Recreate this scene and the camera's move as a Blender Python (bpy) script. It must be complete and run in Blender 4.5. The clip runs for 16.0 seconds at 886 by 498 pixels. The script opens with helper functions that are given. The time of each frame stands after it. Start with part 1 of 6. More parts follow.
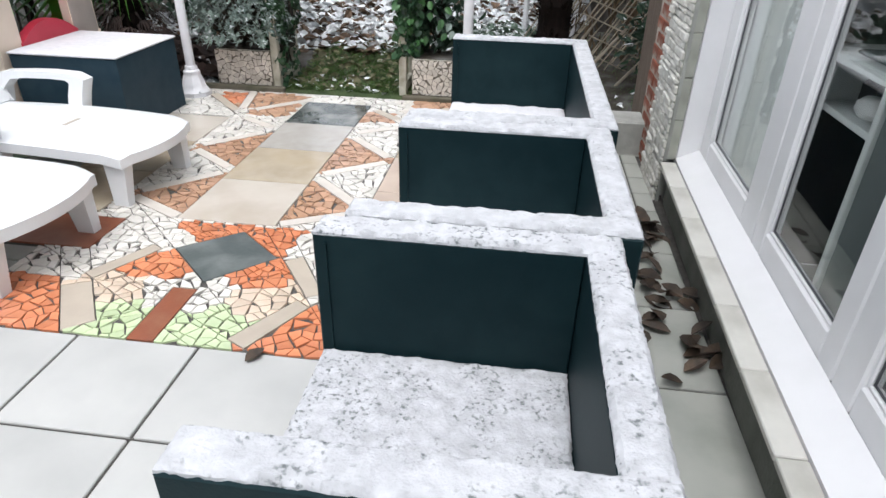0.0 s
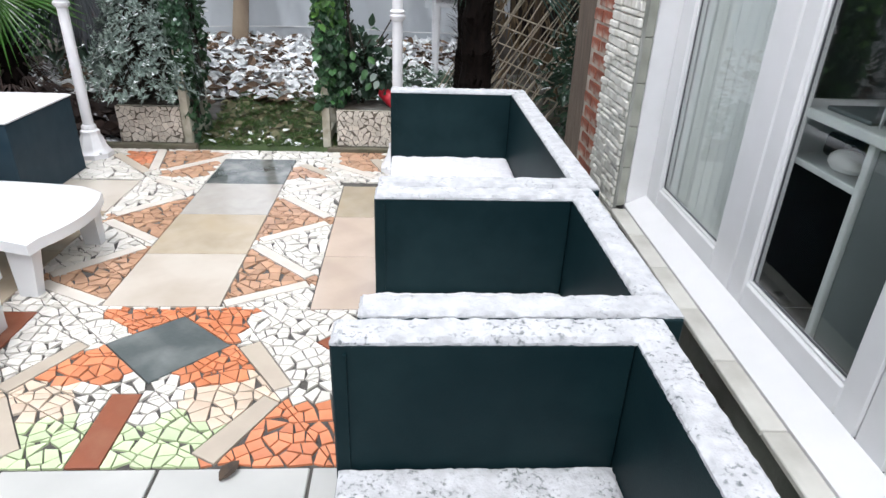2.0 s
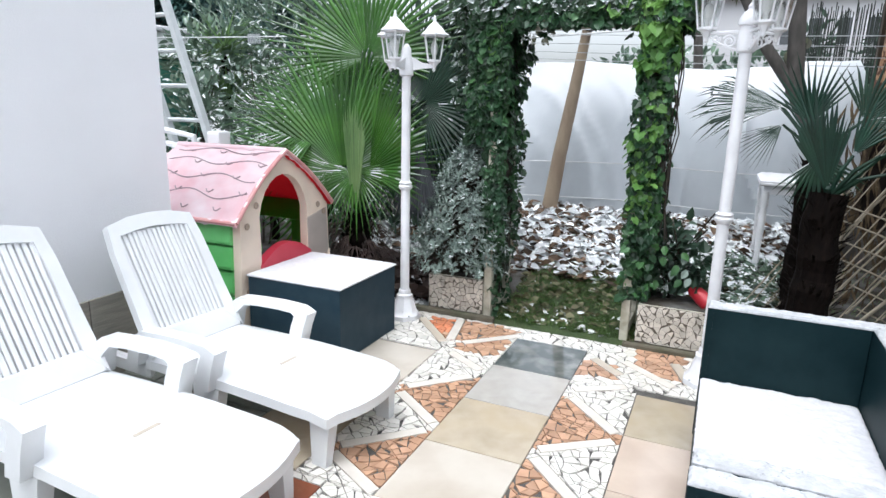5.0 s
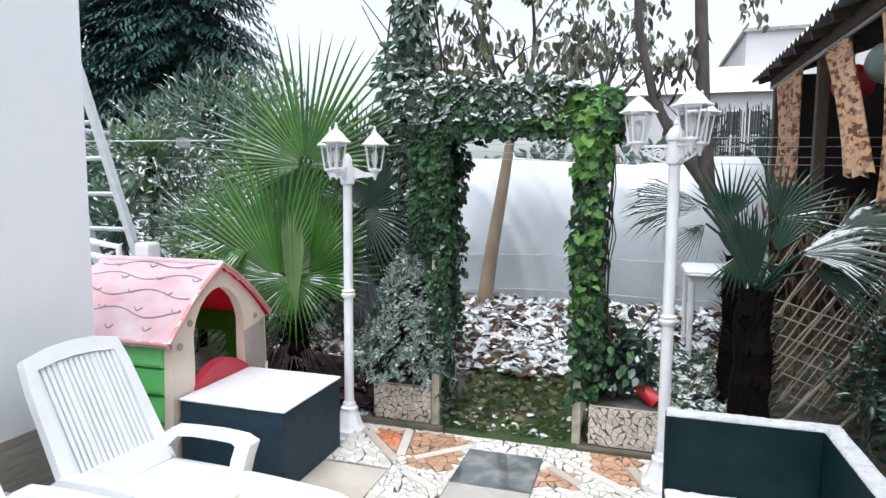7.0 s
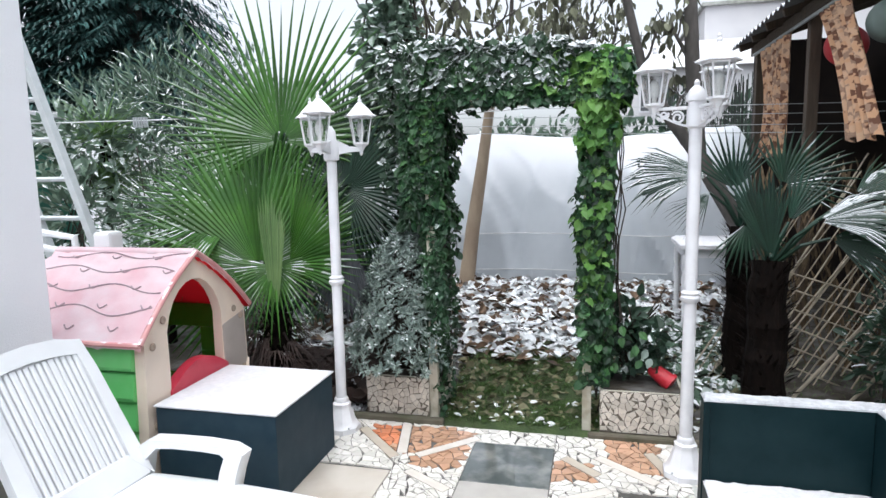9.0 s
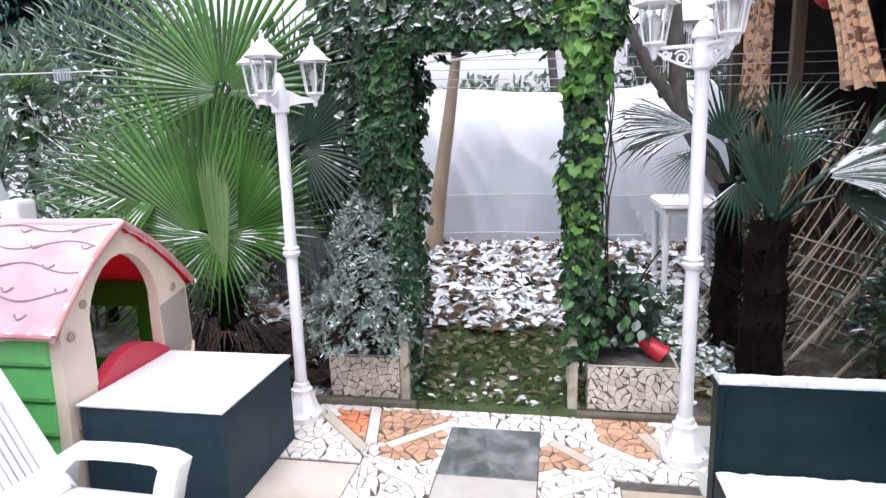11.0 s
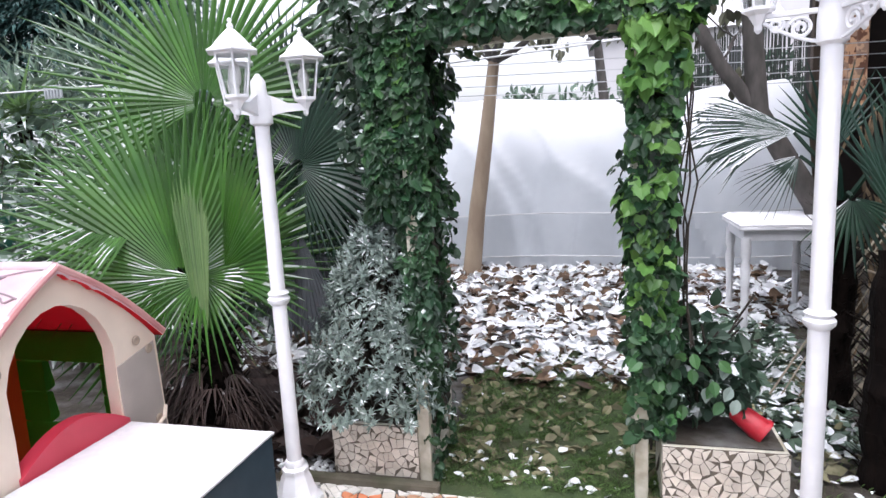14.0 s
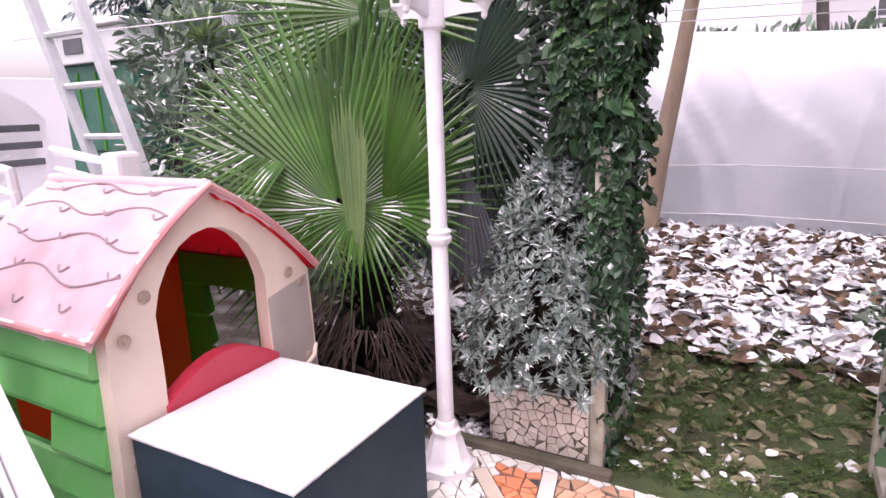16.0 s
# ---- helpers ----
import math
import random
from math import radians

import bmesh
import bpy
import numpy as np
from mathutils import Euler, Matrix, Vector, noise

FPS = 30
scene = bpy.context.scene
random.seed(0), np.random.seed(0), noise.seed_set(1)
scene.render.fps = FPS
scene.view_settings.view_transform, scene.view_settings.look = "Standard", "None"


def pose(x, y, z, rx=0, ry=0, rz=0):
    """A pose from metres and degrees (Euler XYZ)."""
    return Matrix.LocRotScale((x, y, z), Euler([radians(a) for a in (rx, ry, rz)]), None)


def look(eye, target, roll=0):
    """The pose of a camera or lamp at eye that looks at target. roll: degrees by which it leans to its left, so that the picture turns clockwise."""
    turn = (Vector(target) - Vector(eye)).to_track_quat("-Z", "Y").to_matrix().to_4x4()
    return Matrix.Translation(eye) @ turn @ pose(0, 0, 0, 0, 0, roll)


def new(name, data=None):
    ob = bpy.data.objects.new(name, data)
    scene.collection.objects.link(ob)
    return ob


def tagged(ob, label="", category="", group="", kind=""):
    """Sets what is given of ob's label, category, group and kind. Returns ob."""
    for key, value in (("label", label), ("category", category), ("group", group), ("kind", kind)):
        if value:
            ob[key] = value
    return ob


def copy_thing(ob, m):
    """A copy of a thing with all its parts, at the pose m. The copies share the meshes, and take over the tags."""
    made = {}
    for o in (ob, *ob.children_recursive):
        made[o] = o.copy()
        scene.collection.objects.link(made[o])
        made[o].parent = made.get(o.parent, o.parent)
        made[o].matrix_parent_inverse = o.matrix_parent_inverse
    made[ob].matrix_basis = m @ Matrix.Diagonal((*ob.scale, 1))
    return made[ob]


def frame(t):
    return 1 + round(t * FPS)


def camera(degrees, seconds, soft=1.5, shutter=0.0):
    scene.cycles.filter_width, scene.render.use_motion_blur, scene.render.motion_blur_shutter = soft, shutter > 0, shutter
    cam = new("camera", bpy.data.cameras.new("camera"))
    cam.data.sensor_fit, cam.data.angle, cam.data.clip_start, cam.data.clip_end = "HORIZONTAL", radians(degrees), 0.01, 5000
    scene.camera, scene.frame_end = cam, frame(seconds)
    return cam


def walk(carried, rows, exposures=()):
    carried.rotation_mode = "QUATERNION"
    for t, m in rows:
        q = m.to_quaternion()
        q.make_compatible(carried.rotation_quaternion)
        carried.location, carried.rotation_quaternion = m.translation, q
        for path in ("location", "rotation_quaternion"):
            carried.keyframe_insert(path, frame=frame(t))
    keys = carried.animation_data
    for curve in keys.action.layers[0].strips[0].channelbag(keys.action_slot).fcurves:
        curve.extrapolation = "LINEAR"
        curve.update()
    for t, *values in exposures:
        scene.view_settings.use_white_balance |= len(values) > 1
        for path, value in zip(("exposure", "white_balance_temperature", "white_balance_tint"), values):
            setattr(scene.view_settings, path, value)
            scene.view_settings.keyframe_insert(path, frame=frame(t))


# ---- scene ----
cam = camera(71.5, 16.0)
PATH = [
    (0, (-0.151, 0.254, 1.315), (-0.357, 1.978, 0.323), 1.4),
    (0.5, (-0.186, 0.246, 1.316), (-0.376, 1.978, 0.335), 2.1),
    (1, (-0.237, 0.282, 1.32), (-0.397, 2.029, 0.36), 2.6),
    (1.5, (-0.344, 0.374, 1.344), (-0.343, 2.146, 0.417), 1.1),
    (2, (-0.44, 0.434, 1.355), (-0.326, 2.222, 0.468), 2.1),
    (2.5, (-0.498, 0.468, 1.375), (-0.384, 2.281, 0.539), 1.6),
    (3, (-0.546, 0.504, 1.389), (-0.68, 2.335, 0.596), 0.0),
    (3.5, (-0.549, 0.623, 1.392), (-1.001, 2.409, 0.613), 0.1),
    (4, (-0.545, 0.696, 1.437), (-1.197, 2.453, 0.739), 0.2),
    (4.5, (-0.567, 0.737, 1.475), (-1.345, 2.475, 0.864), 0.8),
    (5, (-0.558, 0.744, 1.543), (-1.351, 2.52, 1.077), 1.3),
    (5.2, (-0.585, 0.764, 1.561), (-1.301, 2.586, 1.15), 0.9),
    (7.3, (-0.776, 0.782, 1.687), (-1.346, 2.693, 1.538), 0.2),
    (7.5, (-0.834, 0.785, 1.689), (-1.386, 2.704, 1.566), -0.1),
    (8, (-0.921, 0.784, 1.698), (-1.45, 2.709, 1.575), -1.6),
    (8.5, (-0.953, 0.879, 1.694), (-1.445, 2.813, 1.557), -2.5),
    (9, (-0.997, 1.032, 1.633), (-1.473, 2.958, 1.38), -1.1),
    (9.2, (-0.997, 1.085, 1.599), (-1.458, 3.012, 1.325), -0.5),
    (11.3, (-1.164, 1.486, 1.587), (-1.5, 3.418, 1.194), -1.3),
    (11.5, (-1.176, 1.517, 1.583), (-1.51, 3.448, 1.181), -0.4),
    (12, (-1.127, 1.63, 1.625), (-1.573, 3.559, 1.342), -0.1),
    (12.5, (-1.075, 1.733, 1.619), (-1.557, 3.656, 1.358), 0.7),
    (13, (-1.13, 1.873, 1.591), (-1.617, 3.793, 1.314), -0.7),
    (13.5, (-1.182, 2.017, 1.571), (-1.595, 3.95, 1.27), -1.8),
    (14, (-1.181, 2.199, 1.568), (-1.686, 4.107, 1.247), -3.0),
    (14.5, (-1.082, 2.386, 1.555), (-1.768, 4.242, 1.269), 0.9),
    (15, (-1.077, 2.438, 1.51), (-1.908, 4.218, 1.137), 2.6),
    (15.5, (-1.215, 2.474, 1.476), (-2.074, 4.23, 1.057), 1.7),
    (16, (-1.425, 2.577, 1.442), (-2.385, 4.273, 0.991), -2.0),
]
walk(cam, [(t, look(eye, target, roll)) for t, eye, target, roll in PATH], [(0.0, 0.88, 6250, 10), (1.5, 0.92, 6230, 10), (2.5, 1.09, 6200, 10), (5.0, 1.06, 6050, 8), (9.0, 1.0, 6100, 9), (11.3, 1.3, 6100, 18), (12.5, 1.42, 6050, 15), (14.5, 1.27, 6250, 18), (16.0, 1.32, 6650, 38)])

# ---- light ----
world = bpy.data.worlds.new("overcast_sky")
scene.world = world
world.use_nodes = True
wn, wl = world.node_tree.nodes, world.node_tree.links
wn.clear()
sky = wn.new("ShaderNodeTexSky")
sky.sky_type, sky.sun_disc = 'NISHITA', False
sky.sun_elevation, sky.sun_rotation = radians(72), radians(195)
sky.air_density, sky.dust_density = 1.0, 4.0
grey = wn.new("ShaderNodeHueSaturation")
grey.inputs["Saturation"].default_value = 0.20
back = wn.new("ShaderNodeBackground")
back.inputs["Strength"].default_value = 0.15
wout = wn.new("ShaderNodeOutputWorld")
wl.new(sky.outputs[0], grey.inputs["Color"])
wl.new(grey.outputs[0], back.inputs["Color"])
wl.new(back.outputs[0], wout.inputs["Surface"])
sun = new("sun", bpy.data.lights.new("sun", "SUN"))
sun.data.energy, sun.data.angle, sun.data.color = 0.6, radians(70), (1.0, 0.98, 0.96)
sun.matrix_world = look((1.6, -3.0, 6.5), (0, 0, 0))


# ---- materials ----
def surf(name, a, b=None, scale=6.0, rough=0.6, bump=0.15, bscale=60.0, metal=0.0, rnd=0.0, mode="", stain=None, sscale=2.0,
         samount=0.3, snow=0.0, snowscale=12.0, trans=0.0, spec=0.5, stretch=None, emit=0.0):
    """Principled surface: two tones by fine noise, stains by coarse noise, relief, spread by object or island, snow lying on top."""
    m = bpy.data.materials.new(name)
    m.use_nodes = True
    n, l = m.node_tree.nodes, m.node_tree.links
    n.clear()
    out, p = n.new("ShaderNodeOutputMaterial"), n.new("ShaderNodeBsdfPrincipled")
    p.inputs["Roughness"].default_value, p.inputs["Metallic"].default_value = rough, metal
    p.inputs["Specular IOR Level"].default_value = spec
    tc = n.new("ShaderNodeTexCoord")
    src = tc.outputs["Object"]
    if stretch:
        mp = n.new("ShaderNodeMapping")
        mp.inputs["Scale"].default_value = stretch
        l.new(src, mp.inputs["Vector"])
        src = mp.outputs["Vector"]

    def tex(s, detail=4.0):
        t = n.new("ShaderNodeTexNoise")
        t.inputs["Scale"].default_value, t.inputs["Detail"].default_value = s, detail
        l.new(src, t.inputs["Vector"])
        return t.outputs["Fac"]

    def ramp(x, lo, hi):
        r = n.new("ShaderNodeMapRange")
        r.inputs["From Min"].default_value, r.inputs["From Max"].default_value = lo, hi
        l.new(x, r.inputs["Value"])
        return r.outputs["Result"]

    def mix(f, x, y):
        k = n.new("ShaderNodeMix")
        k.data_type = 'RGBA'
        if isinstance(f, float):
            k.inputs[0].default_value = f
        else:
            l.new(f, k.inputs[0])
        for sock, val in ((k.inputs[6], x), (k.inputs[7], y)):
            if isinstance(val, tuple):
                sock.default_value = (*val, 1)
            else:
                l.new(val, sock)
        return k.outputs[2]

    def times(x, y):
        k = n.new("ShaderNodeMath")
        k.operation = 'MULTIPLY'
        for sock, val in ((k.inputs[0], x), (k.inputs[1], y)):
            if isinstance(val, float):
                sock.default_value = val
            else:
                l.new(val, sock)
        return k.outputs[0]

    b = b or tuple(c * 0.8 for c in a)
    col = mix(ramp(tex(scale), 0.35, 0.65), a, b)
    if stain:
        col = mix(times(ramp(tex(sscale, 6.0), 0.45, 0.7), samount), col, stain)
    if rnd:
        hs = n.new("ShaderNodeHueSaturation")
        if mode == "island":
            ri = n.new("ShaderNodeNewGeometry").outputs["Random Per Island"]
        else:
            ri = n.new("ShaderNodeObjectInfo").outputs["Random"]
        rr = n.new("ShaderNodeMapRange")
        rr.inputs["To Min"].default_value, rr.inputs["To Max"].default_value = 1 - rnd, 1 + rnd
        l.new(ri, rr.inputs["Value"])
        l.new(rr.outputs[0], hs.inputs["Value"])
        l.new(col, hs.inputs["Color"])
        col = hs.outputs[0]
    if snow:
        g = n.new("ShaderNodeNewGeometry")
        sx = n.new("ShaderNodeSeparateXYZ")
        l.new(g.outputs["Normal"], sx.inputs[0])
        up = ramp(sx.outputs["Z"], 0.35, 0.75)
        patch = ramp(tex(snowscale, 3.0), 0.62 - 0.35 * snow, 0.68 - 0.35 * snow)
        f = times(up, patch)
        if mode == "island":
            f = times(f, ramp(g.outputs["Random Per Island"], 1 - snow, 1.05 - snow))
        col = mix(f, col, (0.82, 0.84, 0.87))
    l.new(col, p.inputs["Base Color"])
    if bump:
        bp = n.new("ShaderNodeBump")
        bp.inputs["Strength"].default_value, bp.inputs["Distance"].default_value = bump, 0.01
        l.new(tex(bscale), bp.inputs["Height"])
        l.new(bp.outputs[0], p.inputs["Normal"])
    if emit:
        p.inputs["Emission Strength"].default_value = emit
    last = p.outputs[0]
    if trans:
        tl, ms = n.new("ShaderNodeBsdfTranslucent"), n.new("ShaderNodeMixShader")
        l.new(col, tl.inputs["Color"])
        ms.inputs[0].default_value = trans
        l.new(last, ms.inputs[1])
        l.new(tl.outputs[0], ms.inputs[2])
        last = ms.outputs[0]
    l.new(last, out.inputs["Surface"])
    return m


def glass(name, tint=(1, 1, 1), rough=0.0):
    m = bpy.data.materials.new(name)
    m.use_nodes = True
    p = m.node_tree.nodes["Principled BSDF"]
    p.inputs["Base Color"].default_value = (*tint, 1)
    p.inputs["Roughness"].default_value, p.inputs["Transmission Weight"].default_value, p.inputs["IOR"].default_value = rough, 1.0, 1.45
    return m


def thin_snow(name, cover, dark=(0.10, 0.12, 0.13)):
    """Fresh snow, so thin that the panel shows through in flecks."""
    m = surf(name, (0.60, 0.61, 0.635), (0.47, 0.48, 0.50), scale=28, rough=0.8, bump=0.4, bscale=110)
    n, l = m.node_tree.nodes, m.node_tree.links
    p = next(x for x in n if x.type == 'BSDF_PRINCIPLED')
    old = p.inputs["Base Color"].links[0].from_socket
    tc = next(x for x in n if x.type == 'TEX_COORD')
    fs = []
    for s, w in ((85.0, 0.53), (13.0, 0.43)):
        t = n.new("ShaderNodeTexNoise")
        t.inputs["Scale"].default_value, t.inputs["Detail"].default_value = s, 5.0
        l.new(tc.outputs["Object"], t.inputs["Vector"])
        r = n.new("ShaderNodeMapRange")
        r.inputs["From Min"].default_value, r.inputs["From Max"].default_value = w - cover, w + 0.14 - cover
        l.new(t.outputs["Fac"], r.inputs["Value"])
        fs.append(r.outputs[0])
    mul = n.new("ShaderNodeMath")
    mul.operation = 'MULTIPLY'
    l.new(fs[0], mul.inputs[0])
    l.new(fs[1], mul.inputs[1])
    k = n.new("ShaderNodeMix")
    k.data_type = 'RGBA'
    l.new(mul.outputs[0], k.inputs[0])
    l.new(old, k.inputs[6])
    k.inputs[7].default_value = (*dark, 1)
    l.new(k.outputs[2], p.inputs["Base Color"])
    return m


M = {}
M["snow"] = surf("snow", (0.73, 0.725, 0.75), (0.66, 0.66, 0.69), scale=30, rough=0.8, bump=0.4, bscale=70)
M["snow_flecked"] = thin_snow("snow_flecked", 0.0, (0.15, 0.165, 0.17))
M["snow_light"] = thin_snow("snow_light", -0.035, (0.26, 0.28, 0.285))
M["snow_seat"] = thin_snow("snow_seat", 0.012, (0.17, 0.185, 0.185))
M["slab"] = surf("slab", (0.545, 0.545, 0.525), (0.46, 0.465, 0.45), scale=3, rough=0.35, bump=0.05, bscale=150, stain=(0.36, 0.36, 0.34), sscale=1.7, samount=0.5, rnd=0.06)
# darker slab copy: shade under the loungers is put into its colour
M["slab_shade"] = surf("slab_shade", (0.30, 0.31, 0.28), (0.22, 0.235, 0.21), scale=3, rough=0.3, bump=0.05, bscale=150, stain=(0.13, 0.14, 0.11), sscale=3, samount=0.6, rnd=0.06)
M["slab_grey"] = surf("slab_grey", (0.46, 0.47, 0.43), (0.37, 0.385, 0.35), scale=3, rough=0.3, bump=0.05, bscale=150, stain=(0.24, 0.25, 0.21), sscale=3, samount=0.5, rnd=0.06)
M["grout"] = surf("grout", (0.06, 0.056, 0.052), (0.10, 0.094, 0.084), scale=25, rough=0.8, bump=0.5, bscale=120)
M["grout_pale"] = surf("grout_pale", (0.17, 0.145, 0.115), (0.11, 0.095, 0.075), scale=25, rough=0.85, bump=0.4, bscale=120)
M["tile_cream"] = surf("tile_cream", (0.62, 0.57, 0.50), (0.54, 0.48, 0.41), scale=2.5, rough=0.1, spec=0.8, bump=0.02, bscale=40, stain=(0.42, 0.35, 0.27), sscale=2.5, samount=0.35, rnd=0.04)
M["tile_tan"] = surf("tile_tan", (0.46, 0.38, 0.27), (0.52, 0.45, 0.36), scale=3, rough=0.1, spec=0.8, bump=0.02, bscale=40, stain=(0.30, 0.24, 0.15), sscale=4, samount=0.5, rnd=0.05)
M["tile_pink"] = surf("tile_pink", (0.62, 0.51, 0.42), (0.56, 0.45, 0.37), scale=5, rough=0.1, spec=0.8, bump=0.02, bscale=40, stain=(0.45, 0.36, 0.30), sscale=3, samount=0.4, rnd=0.05)
M["tile_grey"] = surf("tile_grey", (0.48, 0.45, 0.41), (0.40, 0.38, 0.35), scale=4, rough=0.1, spec=0.8, bump=0.02, bscale=30, stain=(0.6, 0.57, 0.53), sscale=5, samount=0.5)
# the pale blotches paint the sky's reflection onto the wet dark tile
M["tile_dark"] = surf("tile_dark", (0.075, 0.088, 0.086), (0.11, 0.125, 0.12), scale=6, rough=0.04, bump=0.0, stain=(0.30, 0.30, 0.285), sscale=7, samount=0.65, spec=1.0)
M["tile_slate"] = surf("tile_slate", (0.085, 0.10, 0.10), (0.11, 0.125, 0.125), scale=8, rough=0.28, bump=0.1, bscale=40, stain=(0.28, 0.30, 0.29), sscale=6, samount=0.5)
M["tile_red"] = surf("tile_red", (0.28, 0.09, 0.045), (0.21, 0.065, 0.035), scale=9, rough=0.3, bump=0.08, bscale=60, stain=(0.40, 0.18, 0.10), sscale=9, samount=0.5)
M["bar_beige"] = surf("bar_beige", (0.50, 0.44, 0.36), (0.45, 0.39, 0.32), scale=9, rough=0.3, bump=0.05, rnd=0.06)
M["bar_white"] = surf("bar_white", (0.72, 0.67, 0.61), (0.65, 0.60, 0.54), scale=9, rough=0.25, bump=0.05, rnd=0.07)
CHIPS = {"white": ((0.80, 0.77, 0.72), (0.72, 0.69, 0.63), 0.12), "orange": ((0.72, 0.28, 0.145), (0.66, 0.23, 0.11), 0.17),
         "brown": ((0.56, 0.34, 0.22), (0.47, 0.28, 0.18), 0.20), "green": ((0.62, 0.72, 0.46), (0.54, 0.65, 0.38), 0.12),
         "pink": ((0.68, 0.52, 0.40), (0.70, 0.60, 0.48), 0.13)}
for key, (a, b, r) in CHIPS.items():
    M["chip_" + key] = surf("chip_" + key, a, b, scale=9, rough=0.14, spec=0.9, bump=0.03, bscale=90, rnd=r, mode="object")
    M["chips_" + key] = surf("chips_" + key, a, b, scale=9, rough=0.14, spec=0.9, bump=0.03, bscale=90, rnd=r, mode="island")
M["chip_cream"] = surf("chip_cream", (0.68, 0.63, 0.56), (0.6, 0.55, 0.48), scale=9, rough=0.35, bump=0.05, bscale=90, rnd=0.14, mode="object", stain=(0.3, 0.27, 0.22), sscale=8, samount=0.4)
M["panel"] = surf("panel", (0.0040, 0.0162, 0.0200), (0.0058, 0.0196, 0.0234), scale=12, rough=0.5, spec=0.13, bump=0.06, bscale=200, stain=(0.013, 0.033, 0.037), sscale=3, samount=0.5)
M["panel_blue"] = surf("panel_blue", (0.02, 0.043, 0.062), (0.027, 0.052, 0.071), scale=12, rough=0.55, spec=0.18, bump=0.06, bscale=200, stain=(0.042, 0.06, 0.075), sscale=3, samount=0.4)
M["plastic_white"] = surf("plastic_white", (0.80, 0.81, 0.82), (0.76, 0.77, 0.79), scale=4, rough=0.32, bump=0.05, bscale=200, stain=(0.62, 0.63, 0.62), sscale=4, samount=0.25)
M["render_white"] = surf("render_white", (0.86, 0.86, 0.89), (0.84, 0.84, 0.87), scale=3, rough=0.85, bump=0.25, bscale=150, stain=(0.78, 0.78, 0.80), sscale=1.2, samount=0.35)
M["plinth"] = surf("plinth", (0.36, 0.33, 0.29), (0.28, 0.26, 0.23), scale=14, rough=0.7, bump=0.4, bscale=30, stretch=(1, 0.4, 4))
M["upvc"] = surf("upvc", (0.88, 0.88, 0.89), (0.85, 0.85, 0.86), scale=5, rough=0.25, bump=0.02, stain=(0.75, 0.76, 0.75), sscale=6, samount=0.3)
M["sill_tile"] = surf("sill_tile", (0.68, 0.67, 0.62), (0.6, 0.59, 0.54), scale=6, rough=0.4, bump=0.06, stain=(0.3, 0.29, 0.24), sscale=7, samount=0.4, rnd=0.05)
M["cement"] = surf("cement", (0.46, 0.465, 0.435), (0.35, 0.355, 0.33), scale=7, rough=0.85, bump=0.4, bscale=60, stain=(0.14, 0.145, 0.12), sscale=4, samount=0.6)
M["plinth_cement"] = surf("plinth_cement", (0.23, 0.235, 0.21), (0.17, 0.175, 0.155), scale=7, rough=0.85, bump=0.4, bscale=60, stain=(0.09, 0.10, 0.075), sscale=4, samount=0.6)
M["reveal_tile"] = surf("reveal_tile", (0.42, 0.425, 0.37), (0.34, 0.345, 0.30), scale=8, rough=0.6, bump=0.2, bscale=50, stain=(0.20, 0.21, 0.16), sscale=6, samount=0.5, rnd=0.08)
M["clad"] = surf("clad", (0.78, 0.77, 0.72), (0.62, 0.6, 0.54), scale=18, rough=0.85, bump=0.5, bscale=35, rnd=0.10)
M["brick"] = surf("brick", (0.34, 0.10, 0.055), (0.24, 0.075, 0.045), scale=15, rough=0.85, bump=0.6, bscale=40, stain=(0.50, 0.45, 0.38), sscale=9, samount=0.9, rnd=0.2)
M["brown_wood"] = surf("brown_wood", (0.088, 0.060, 0.040), (0.060, 0.042, 0.029), scale=8, rough=0.75, bump=0.4, bscale=30, stretch=(6, 6, 0.6))
M["kerb"] = surf("kerb", (0.13, 0.115, 0.085), (0.09, 0.08, 0.055), scale=10, rough=0.9, bump=0.5, bscale=40, stain=(0.05, 0.07, 0.03), sscale=6, samount=0.6)
M["post_white"] = surf("post_white", (0.60, 0.58, 0.50), (0.50, 0.47, 0.38), scale=12, rough=0.7, bump=0.3, bscale=40, stain=(0.22, 0.19, 0.12), sscale=9, samount=0.7)
M["roof_pink"] = surf("roof_pink", (0.76, 0.48, 0.53), (0.82, 0.62, 0.66), scale=5, rough=0.5, bump=0.15, bscale=120, stain=(0.82, 0.73, 0.76), sscale=4, samount=0.85, trans=0.3)
M["roof_red"] = surf("roof_red", (0.56, 0.24, 0.24), (0.62, 0.33, 0.32), scale=7, rough=0.5, bump=0.1, snow=0.35)
M["roof_groove"] = surf("roof_groove", (0.3, 0.215, 0.24), (0.36, 0.26, 0.285), scale=7, rough=0.5, bump=0.05)
M["inner_red"] = surf("inner_red", (0.75, 0.025, 0.04), (0.7, 0.022, 0.035), scale=7, rough=0.45, bump=0.03, trans=0.75)
M["plastic_pink"] = surf("plastic_pink", (0.58, 0.055, 0.09), (0.53, 0.045, 0.075), scale=7, rough=0.4, bump=0.03)
M["plastic_green"] = surf("plastic_green", (0.12, 0.50, 0.13), (0.14, 0.55, 0.16), scale=7, rough=0.45, bump=0.03, stain=(0.3, 0.6, 0.3), sscale=5, samount=0.3)
M["plastic_dgreen"] = surf("plastic_dgreen", (0.1, 0.4, 0.05), (0.12, 0.44, 0.06), scale=7, rough=0.45, bump=0.03, trans=0.6)
M["plastic_beige"] = surf("plastic_beige", (0.82, 0.69, 0.57), (0.78, 0.65, 0.53), scale=5, rough=0.5, bump=0.08, bscale=150, stain=(0.58, 0.49, 0.41), sscale=4, samount=0.4)
